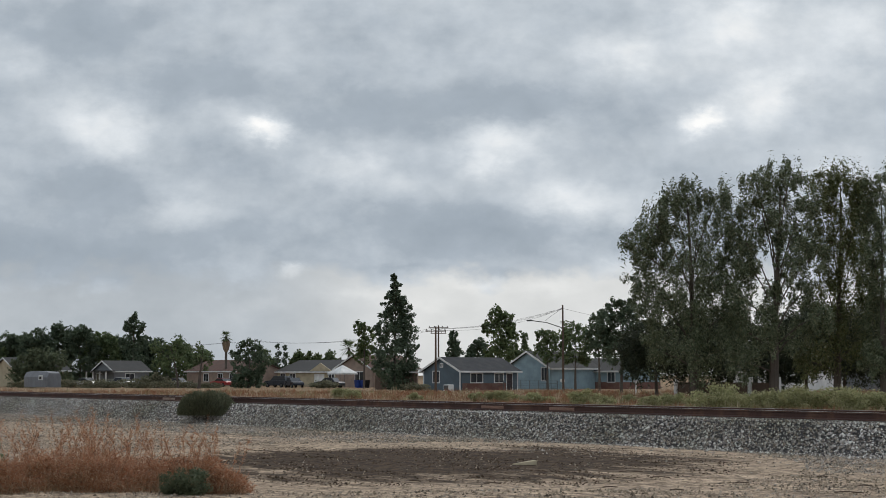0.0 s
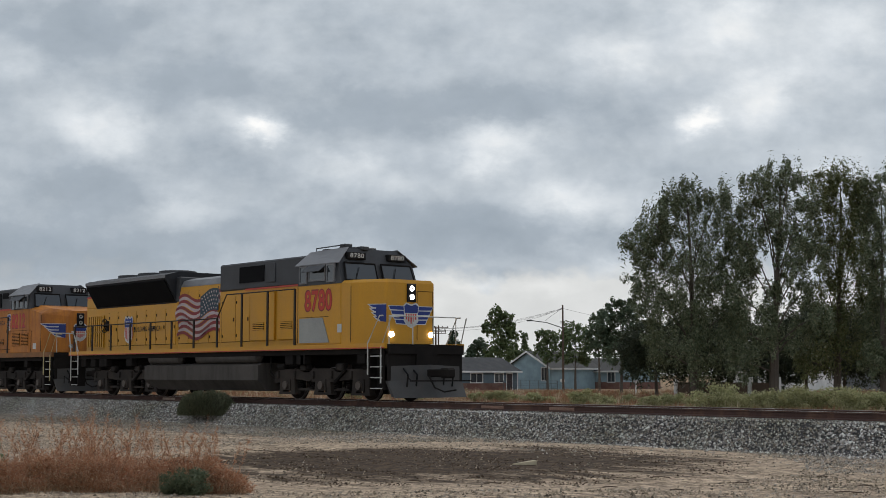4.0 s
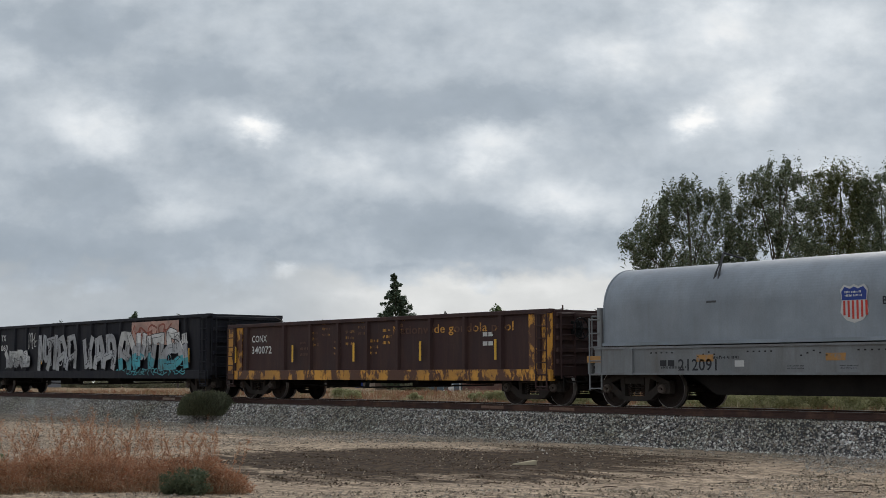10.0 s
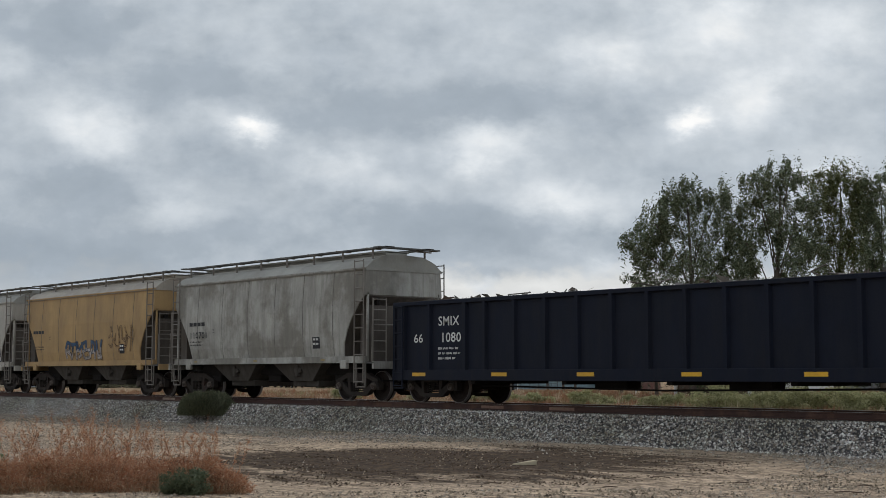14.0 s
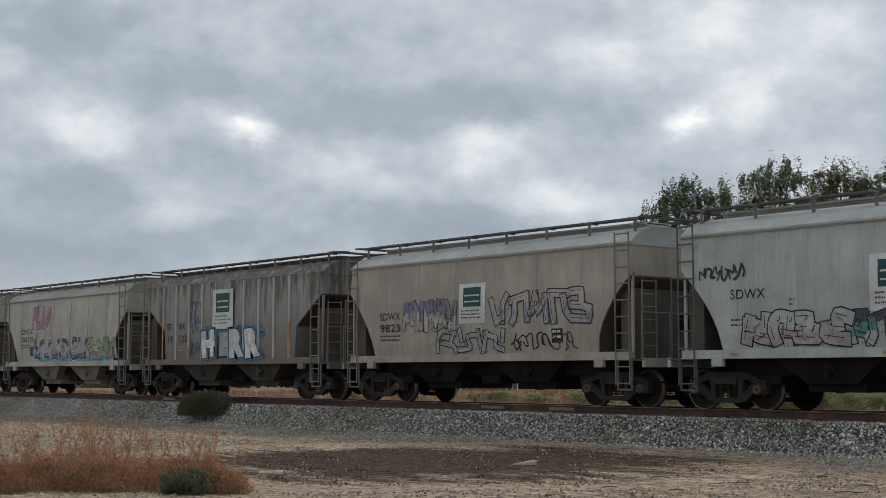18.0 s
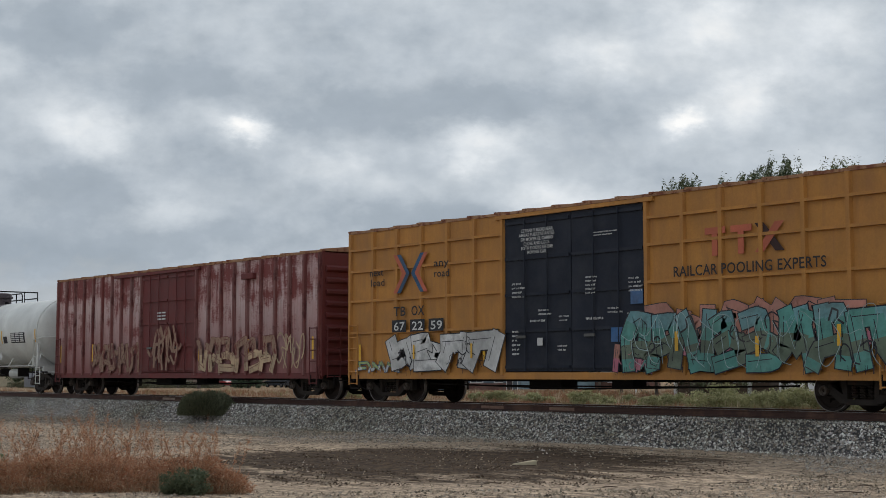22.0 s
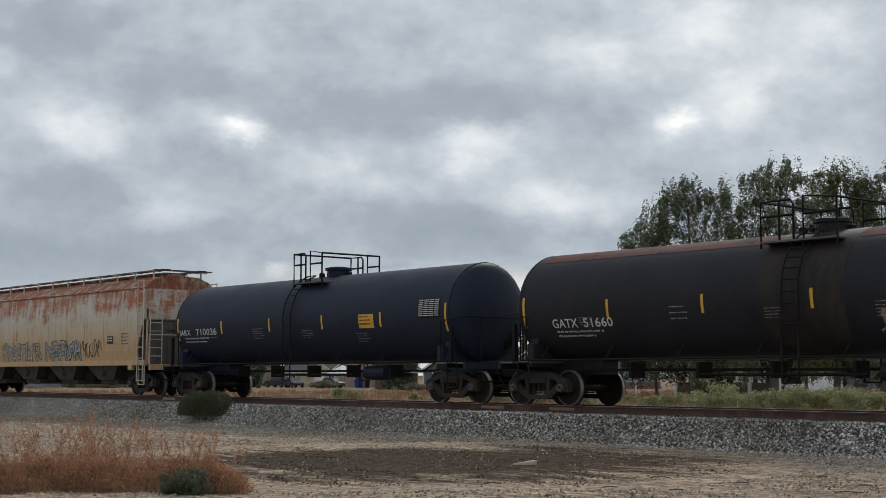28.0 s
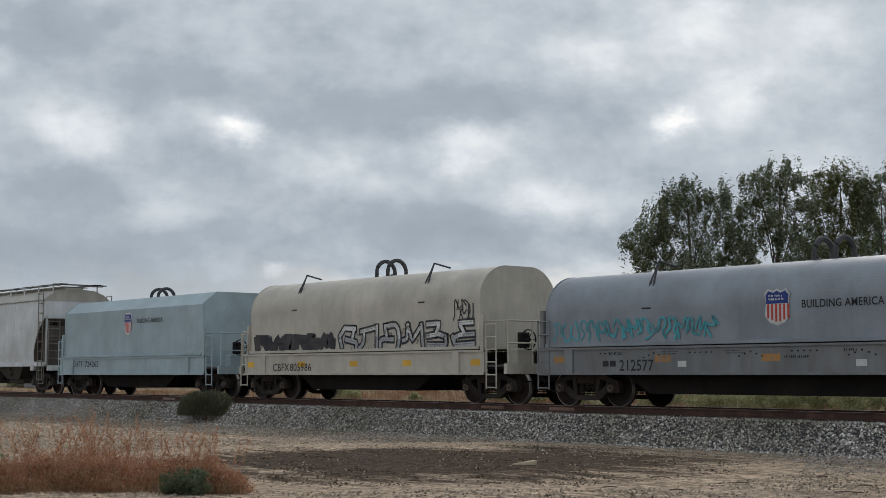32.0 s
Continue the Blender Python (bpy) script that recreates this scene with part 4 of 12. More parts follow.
    # running boards on brackets
    for s in (-1, 1):
        solid("running_board", root, M_GRATE, (-H - .3, H + .3, s * .78 - .17, s * .78 + .17, tall + .64, tall + .68))
    for s in (-1, 1):
        solid("end_running_board", root, M_GRATE, (s * H - .1 + .1 * s, s * H + .2 + .1 * s, -1.2, 1.2, tall + .62, tall + .66))
    nb = max(7, int(2 * H / 1.35))
    for k in range(nb):
        x = -H + .25 + (2 * H - .5) * k / (nb - 1)
        for s in (-1, 1):
            shared("bracket", "hbracket" + str(bays), lambda bm: (box(bm, -.03, .03, -.02, .02, .22, .64), box(bm, -.03, .03, -.26, .3, .60, .64)), rail, root, (x, s * 1.02, tall), (0, 0, 0 if s < 0 else math.pi))
    solid("roof_hatch", root, roof, (-H + .4, H - .4, -.42, .42, tall + .44, tall + .58), (-H + .4, H - .4, -.5, .5, tall + .55, tall + .60))
    # end gear
    for s in (-1, 1):
        ladder(root, s * (H - .20) - .23, .46, -1.58, .55, tall + .25, rail, 9)
        ladder(root, s * (H - .20) - .23, .46, 1.58, .55, tall + .25, rail, 9)
        ladder(root, s * (H + .34), .5, -1.45, 1.15, 3.1, rail, 6, along="y")
        for y in (-.95, .95):
            solid("end_post", root, M_UNDER, (s * (H - .12) - .05, s * (H - .12) + .05, y - .05, y + .05, 1.2, 3.3))
        for y in (-1.38, 1.38):
            solid("corner_post", root, paint, (s * (H - .03) - .03, s * (H - .03) + .03, y - .03, y + .03, 1.2, 3.3))
        solid("end_platform", root, M_GRATE, (s * (H + .02) - .42, s * (H + .02) + .42, -1.5, 1.5, 1.14, 1.18))
        solid("end_sill", root, paint, (s * (H + .40) - .05, s * (H + .40) + .05, -1.5, 1.5, .98, 1.2))
        rail_line(root, "end_handrail", [[(s * (H + .36), -1.5, 1.2), (s * (H + .36), -1.5, 2.3), (s * (H + .36), 1.5, 2.3), (s * (H + .36), 1.5, 1.2)]], rail)
        solid("stirrup_step", root, rail, (s * (H - .2) - .25, s * (H - .2) + .25, -1.52, -1.48, .42, .46), (s * (H - .2) - .25, s * (H - .2) - .21, -1.52, -1.48, .44, 1.18), (s * (H - .2) + .21, s * (H - .2) + .25, -1.52, -1.48, .44, 1.18))
        solid("jack_pad", root, paint, (s * (H - 1.05) - .16, s * (H - 1.05) + .16, -1.56, -1.42, .98, 1.24), bev=.02)
    bm = fresh()
    lathe(bm, [(-.5, .02), (-.48, .19), (.48, .19), (.5, .02)], "x", 12, (-H + .9, .7, 1.6))
    part("air_tank", fix(bm), M_UNDER, root)
    brake_wheel(root, H + .1, .55, 2.1)
    for s in (-1, 1):
        bogie(root, s * (L / 2 - 1.75), mid)
    ends(root, L)
    return root, (lambda z: -half(min(z, tall)) - .012), H


# ---- tank cars ----
def tank_car(s0, s1, label, paint, bands=(), R=1.44, rail=None, zc=2.56, heads=.52, dome=None, frame=None, ladder_x=0.0, plat=(-1.25, 1.35), lift=.62, end_rail=None):
    root, mid, L = car("tank_car", s0, s1, label, "tank car")
    rail, frame = rail or M_BLACK, frame or paint
    end_rail = end_rail or rail
    H = L / 2 - 0.98
    B = H - heads
    cuts = sorted({-B, B, *[q for b in bands for q in b[:2]]})
    for a, b in zip(cuts, cuts[1:]):
        m = next((bb[2] for bb in bands if bb[0] <= a + .01 and bb[1] >= b - .01), paint)
        bm = fresh()
        rr = R + (.004 if m is not paint else 0)
        n = 48
        loft(bm, [[(x, rr * math.cos(2 * math.pi * k / n), zc + rr * math.sin(2 * math.pi * k / n)) for k in range(n)] for x in (a, b)], caps=False)
        part("tank_shell" if m is paint else "centre_band", fix(bm), m, root, smooth=True)
    for s in (-1, 1):
        bm = fresh()
        lathe(bm, [(s * (B + heads * math.sin(k * math.pi / 16)), max(.01, R * math.cos(k * math.pi / 16))) for k in range(9)], "x", 48, (0, 0, zc))
        part("tank_head", fix(bm), paint, root, smooth=True)
        bm = fresh()
        n = 40
        lathe(bm, [(s * B - .02, R + .001), (s * B - .02, R + .009), (s * B + .02, R + .009), (s * B + .02, R + .001)], "x", n, (0, 0, zc))
        part("weld_band", fix(bm), paint, root)
        # stub sill, bolster saddle, platform and rails
        x = s * (L / 2 - 1.75)
        solid("stub_sill", root, frame, (min(x - s * 1.6, s * (L / 2 - .7)), max(x - s * 1.6, s * (L / 2 - .7)), -.3, .3, .8, 1.2))
        bm = fresh()
        prism(bm, [(-1.35, 1.0), (-1.35, 1.18), (-1.15, 1.75), (-.6, 1.4), (0, 1.2), (.6, 1.4), (1.15, 1.75), (1.35, 1.18), (1.35, 1.0)], x - .14, x + .14)
        part("bolster_saddle", fix(bm), frame, root)
        e = s * (L / 2 - .72)
        solid("end_platform", root, M_GRATE, (min(e, x - s * .2), max(e, x - s * .2), -1.5, 1.5, 1.10, 1.15))
        solid("end_sill", root, frame, (e - .05, e + .05, -1.5, 1.5, .95, 1.16))
        g = s * (L / 2 - .80)
        rail_line(root, "end_handrail", [[(x, -1.48, 1.15), (x, -1.48, 2.3), (g, -1.48, 2.42), (g, 1.48, 2.42), (x, 1.48, 2.3), (x, 1.48, 1.15)],
                                         [(g, -.8, 1.15), (g, -.8, 2.42)], [(g, .8, 1.15), (g, .8, 2.42)]], end_rail, .024)
        solid("grab_post", root, end_rail, (x - s * -.45 - .05, x - s * -.45 + .05, -1.52, -1.42, 1.1, 2.15))
        ladder(root, x - s * -.30, .42, -1.5, .40, 1.15, end_rail, 2, name="side_step")
        solid("valve_box", root, frame, (x - s * .1 - .12, x - s * .1 + .12, -1.44, -1.2, 1.16, 1.62), bev=.03)
        bogie(root, x, mid)
    rail_line(root, "side_handrail", [[(-B, sy * 1.46, 1.18), (B, sy * 1.46, 1.18)] for sy in (-1, 1)]
              + [[(xx, sy * 1.46, 1.18), (xx + .12, sy * 1.30, 1.52)] for xx in np.linspace(-B + .8, B - .8, 7) for sy in (-1, 1)], end_rail, .022)
    rail_line(root, "brake_pipe", [[(-L / 2 + 2.5, -.5, .92), (L / 2 - 2.5, -.5, .92)], [(-2, -.9, .80), (2.5, -.9, .80)]], M_UNDER, .035)
    for k in range(5):
        xx = -B * .55 + k * B * .28
        solid("pipe_hanger", root, M_UNDER, (xx - .04, xx + .04, -.95, -.45, .72, 1.1))
    bm = fresh()
    lathe(bm, [(-.55, .02), (-.52, .22), (.52, .22), (.55, .02)], "x", 12, (B * .42, -.5, .86))
    part("brake_cylinder", fix(bm), frame, root)
    # centre ladder and top platform
    lx = ladder_x + .72
    for sy in (-1, 1):
        bm = fresh()
        arc = [(sy * (R + .12) * math.cos(a), zc + (R + .12) * math.sin(a)) for a in np.linspace(-.15, 1.2, 9)]
        line = [(sy * 1.56, .62), (sy * 1.56, 1.9)] + arc
        for dx in (-.22, .22):
            tube(bm, [(lx - .5 + dx, a, b) for a, b in line], .024, 5)
        for k in range(11):
            t = k / 10 * (len(line) - 1.01)
            i = int(t)
            a = tuple(line[i][q] + (line[i + 1][q] - line[i][q]) * (t - i) for q in (0, 1))
            tube(bm, [(lx - .72, *a), (lx - .28, *a)], .018, 5)
        part("ladder", fix(bm), rail, root)
    zt = zc + R
    px0, px1 = plat
    pm = (px0 + px1) / 2
    for s in (-1, 1):
        solid("top_walkway", root, M_GRATE if rail is M_BLACK else rail, (px0, px1, s * .95 - .25, s * .95 + .25, zt - .28, zt - .24))
    rails = []
    P = px1 - px0
    for sy in (-1, 1):
        y = sy * 1.15
        rails += [[(px0, y, zt - .4), (px0, y, zt + lift), (pm - .2, y, zt + lift), (pm - .12, y, zt + lift - .1), (pm - .12, y, zt - .3)],
                  [(pm + .14, y, zt - .4), (pm + .14, y, zt + lift + .06), (px1, y, zt + lift - .04), (px1, y, zt - .4)],
                  [(px0, y, zt + lift * .48), (pm - .12, y, zt + lift * .48)], [(pm + .14, y, zt + lift * .48), (px1, y, zt + lift * .48)],
                  [(px0 + P * .25, y, zt + lift), (px0 + P * .25, y, zt - .3)]]
    for x, q in ((px0, lift), (px1, lift - .04)):
        rails += [[(x, -1.15, zt + q), (x, 1.15, zt + q)]]
    rail_line(root, "top_railing", rails, rail, .03)
    bm = fresh()
    if dome:
        lathe(bm, [(zt - .2, .50), (zt + .30, .50), (zt + .31, .57), (zt + .40, .57), (zt + .41, .52), (zt + .52, .50), (zt + .58, .3), (zt + .60, .01)], "z", 24, (pm + .05, 0, 0))
    else:
        lathe(bm, [(zt - .1, .38), (zt + .16, .38), (zt + .18, .44), (zt + .26, .44), (zt + .30, .2), (zt + .31, .01)], "z", 20, (pm + .1, 0, 0))
    part("manway", fix(bm), dome or paint, root, "bolted manway cover")
    bm = fresh()
    for dx, dy, hh in ((-.35, 0, .12), (-.55, .2, .2), (-.55, -.2, .1), (.55, .1, .1)):
        lathe(bm, [(zt - .1, .1), (zt + hh, .1), (zt + hh + .04, .04)], "z", 10, (pm + dx, dy, 0))
    part("valve", fix(bm), rail, root)
    brake_wheel(root, L / 2 - .95, .6, 1.75)
    ends(root, L)
    surf = round_side(zc, R)
    return root, surf, B


def tank_marks(root, surf, B, white, n_strips=6, x_num=None, panel=True, z=2.32):
    """Reflective strips and small stencils along a tank."""
    for k in range(n_strips):
        x = -B + .12 + (2 * B - .24) * k / (n_strips - 1)
        e = k in (0, n_strips - 1)
        plate(root, "reflective_strip", x - .04, x + .04, z - (.30 if e else .10), z + (.50 if e else .34), M_REFL, surf, seg=4)
    rng = random.Random(int(B * 100))
    for k in range(4):
        x = -B + 2.2 + k * (2 * B - 4) / 4 + rng.uniform(-.2, .2)
        bars(root, x, rng.choice((1.75, 1.95, 2.0)), rng.uniform(.5, .8), rng.uniform(.18, .42), rng.choice((3, 4, 5)), M_FAINT, surf, fill=.22)
    if panel:
        plate(root, "data_panel", B - 1.35, B - .35, 2.42, 2.95, M_BLACK, surf, seg=3)
        bars(root, B - 1.32, 2.44, .95, .5, 9, white, lambda q: surf(q) - .004, cols=4, fill=.35)


# ---- gondolas ----
def gondola(s0, s1, label, paint, ribs=15, top=2.9, floor=.70, sill=None, load=1.0, drop=False, rib_paint=None, width=1.5, words=()):
    root, mid, L = car("gondola", s0, s1, label, "gondola car")
    H = L / 2 - .62
    rib_paint = rib_paint or paint
    W = width
    for s in (-1, 1):
        bm = fresh()
        if drop:
            prism(bm, [(-H, floor + .35), (-H, top - .06), (H, top - .06), (H, floor + .35), (H - 2.6, floor + .35), (H - 3.2, floor - .12), (-H + 3.2, floor - .12), (-H + 2.6, floor + .35)], s * (W - .10), s * (W - .05), "y")
        else:
            prism(bm, [(-H, floor), (-H, top - .06), (H, top - .06), (H, floor)], s * (W - .10), s * (W - .05), "y")
        part("side_wall", fix(bm), paint, root)
        solid("top_rail", root, paint, (-H, H, s * (W - .05) - .09, s * (W - .05) + .09, top - .12, top), bev=.015)
        if not drop:
            solid("side_sill", root, sill or paint, (-H, H, s * (W - .03) - .09, s * (W - .03) + .09, floor - .04, floor + .26), bev=.01)
        else:
            solid("side_sill", root, paint, (-H + 3.2, H - 3.2, s * (W - .03) - .07, s * (W - .03) + .07, floor - .14, floor))
        solid("end_wall", root, paint, (s * H - .06, s * H + .06, -W + .05, W - .05, floor + .1, top - .02))
        for k in range(5):
            z = floor + .45 + k * (top - floor - .6) / 4
            solid("end_rib", root, rib_paint, (s * (H + .10) - .05, s * (H + .10) + .05, -W + .08, W - .08, z - .06, z + .06), bev=.015)
        for k in range(ribs):
            x = -H + .45 + (2 * H - .9) * k / (ribs - 1)
            for a, b in words:
                if a - .12 < x < b + .12:
                    x = a - .13 if x < (a + b) / 2 else b + .13
            z0 = floor + .36 if drop and abs(x) > H - 2.9 else floor
            shared("side_rib", ("grib", top, z0, W, rib_paint), lambda bm, z0=z0: prism(bm, [(-.09, 0), (.09, 0), (.055, .09), (-.055, .09)], z0, top - .1, "z"), rib_paint, root,
                   (x, s * (W - .05), 0), (0, 0, 0 if s > 0 else math.pi))
        ladder(root, s * (H - .30) - .2, .4, -W - .09, .45, top - .1, paint, 6)
        ladder(root, s * (H + .20), .5, -W + .15, .7, top - .1, paint, 6, along="y")
        solid("stirrup_step", root, paint, (s * (H - .3) - .22, s * (H - .3) + .22, -W - .06, -W, .40, .44))
        bogie(root, s * (L / 2 - 1.85), mid)
    solid("floor", root, M_UNDER, (-H, H, -W + .1, W - .1, floor + .02, floor + .12))
    solid("center_sill", root, M_UNDER, (-L / 2 + .7, L / 2 - .7, -.28, .28, .62, floor + .02), (-3, -1.9, -.8, -.3, .42, .66), (1.2, 2.4, -.7, -.2, .45, .68))
    for x in np.linspace(-H + 3.4, H - 3.4, 5):
        solid("cross_bearer", root, M_UNDER, (x - .08, x + .08, -W + .1, W - .1, .55, floor + .016))
    rail_line(root, "brake_rod", [[(-H + 3, -.8, .5), (-.5, -1.0, .42), (H - 3, -.8, .52)]], M_UNDER, .025)
    if load:
        rng = np.random.default_rng(int(L * 10))
        n = 1500
        x = rng.uniform(-H + .3, H - .3, n)
        y = rng.uniform(-W + .2, W - .2, n)
        z = top - .26 + load * .16 * np.sin(x * 1.3 + rng.random()) * np.cos(y * 1.4) + rng.uniform(-.14, .22, n) * load
        vs, fs = [], []
        for a, b, c in zip(x, y, z):
            k = len(vs)
            d = rng.normal(size=(4, 3)) * np.array([.22, .16, .10])
            vs += [(a + q[0], min(W - .12, max(-W + .12, b + q[1])), c + q[2]) for q in d]
            fs += [(k, k + 1, k + 2), (k + 1, k + 3, k + 2)]
        ob = new("scrap_load", raw_mesh("scrap_load", vs, fs, M_SCRAP))
        ob.parent = root
        ob["label"] = "heap of twisted scrap metal"
        for q in range(int(9 * load)):
            xx, ln = rng.uniform(-H + 1, H - 1), rng.uniform(.2, .5)
            rail_line(root, "scrap_strip", [[(xx, rng.uniform(-.8, .8), top - .1), (xx + rng.uniform(-.3, .3), rng.uniform(-.8, .6), top + ln * .4), (xx + rng.uniform(-.8, .8), rng.uniform(-.8, .6), top + ln * .7)]], M_SCRAP, .02)
    brake_wheel(root, H + .28, -.7, top - .5)
    ends(root, L)
    return root, flat(-W + .05, .012), H


M_SCRAP = leafy("scrap", [(0.05, 0.045, 0.04), (0.16, 0.14, 0.12), (0.10, 0.06, 0.04), (0.30, 0.29, 0.28), (0.08, 0.07, 0.06)], 0.6)


# ---- boxcars ----
def boxcar(s0, s1, label, paint, top, doors, door_paint, ribs, belts, roof, end_paint, W=1.55, post=None):
    root, mid, L = car("boxcar", s0, s1, label, "boxcar")
    H = L / 2 - .76
    bot = .80
    d0, d1 = doors
    for s in (-1, 1):
        for a, b in ((-H, d0), (d1, H)):
            solid("side_wall", root, paint, (a, b, s * (W - .04) - .04, s * (W - .04) + .04, bot, top))
            n = max(2, round((b - a) / ribs))
            for k in range(n + 1):
                x = a + .06 + (b - a - .12) * k / n
                shared("side_post", ("bpost", top, paint), lambda bm: prism(bm, [(-.08, 0), (.08, 0), (.05, .085), (-.05, .085)], bot, top - .05, "z"), post or paint, root, (x, s * W, 0), (0, 0, 0 if s > 0 else math.pi))
            for z in belts:
                solid("belt_rail", root, paint, (a, b, s * (W + .03) - .05, s * (W + .03) + .05, z - .035, z + .035))
        half = (d0 + d1) / 2
        for a, b in ((d0 + .02, half - .01), (half + .01, d1 - .02)):
            dr = solid("door", root, door_paint, (a, b, s * (W - .02) - .03, s * (W - .02) + .03, bot + .08, top - .14), bev=.01)
            nn = 4
            for k in range(nn + 1):
                z = bot + .2 + (top - bot - .5) * k / nn
                solid("door_rib", dr, door_paint, (a + .04, b - .04, s * (W + .03) - .025, s * (W + .03) + .025, z - .04, z + .04))
            for x in (a + (b - a) * .33, a + (b - a) * .67):
                rail_line(dr, "lock_rod", [[(x, s * (W + .07), bot + .1), (x, s * (W + .07), top - .2)]], door_paint, .022)
            solid("door_handle", dr, M_GRATE, (a + .5, a + .85, s * (W + .08) - .02, s * (W + .08) + .02, 1.75, 1.82))
        solid("door_track", root, end_paint, (d0 - 2.2 if len(belts) < 2 else d0 - .3, d1 + .3, s * (W + .05) - .05, s * (W + .05) + .05, top - .16, top - .06))
        solid("side_sill", root, end_paint, (-H, H, s * (W - .02) - .06, s * (W - .02) + .06, bot - .12, bot + .06))
        # corrugated end
        solid("end_wall", root, end_paint, (s * H - .05, s * H + .05, -W + .02, W - .02, bot, top))
        n = 9
        for k in range(n):
            z = bot + .35 + (top - bot - .9) * k / (n - 1)
            shared("end_corrugation", ("bcorr", W, end_paint), lambda bm: prism(bm, [(0, -.11), (.09, -.04), (.09, .04), (0, .11)], -W + .12, W - .12, "y"), end_paint, root, (s * (H + .05), 0, z), (0, 0, 0 if s > 0 else math.pi))
        for y in (-W + .03, W - .03):
            solid("corner_post", root, end_paint, (s * H - .07, s * H + .07, y - .05, y + .05, bot - .05, top))
        ladder(root, s * (H - .3) - .2, .4, -W - .10, .5, 2.3, end_paint, 5)
        ladder(root, s * (H + .2), .5, -W + .1, .7, 2.3, end_paint, 4, along="y")
        solid("stirrup_step", root, M_UNDER, (s * (H - .3) - .22, s * (H - .3) + .22, -W - .05, -W, .38, .42), (s * (H - .3) - .22, s * (H - .3) - .18, -W - .05, -W, .4, .8), (s * (H - .3) + .18, s * (H - .3) + .22, -W - .05, -W, .4, .8))
        bogie(root, s * (L / 2 - 2.1), mid)
    bm = fresh()
    prism(bm, [(-W - .03, top - .04), (-W - .03, top + .03), (-.6, top + .12), (.6, top + .12), (W + .03, top + .03), (W + .03, top - .04)], -H - .05, H + .05)
    part("roof", fix(bm), roof, root)
    n = int(2 * H / 1.1)
    for k in range(n + 1):
        x = -H + 2 * H * k / n
        shared("roof_rib", ("brf", roof), lambda bm: prism(bm, [(-W - .05, .0), (-W - .05, .06), (-.6, .17), (.6, .17), (W + .05, .06), (W + .05, .0)], -.06, .06), roof, root, (x, 0, top))
    solid("center_sill", root, M_UNDER, (-L / 2 + .7, L / 2 - .7, -.3, .3, .62, bot + .02), (-2.2, -1.0, -.9, -.3, .42, .72), (.8, 1.5, -.9, -.4, .45, .72))
    solid("floor", root, M_UNDER, (-H, H, -W + .05, W - .05, bot - .06, bot + .02))
    rail_line(root, "brake_rod", [[(-H + 3, -.9, .55), (0, -1.1, .44), (H - 3, -.9, .55)], [(-4, -.4, .5), (4, -.4, .5)]], M_UNDER, .022)
    ends(root, L)
    return root, flat(-W, .04), H


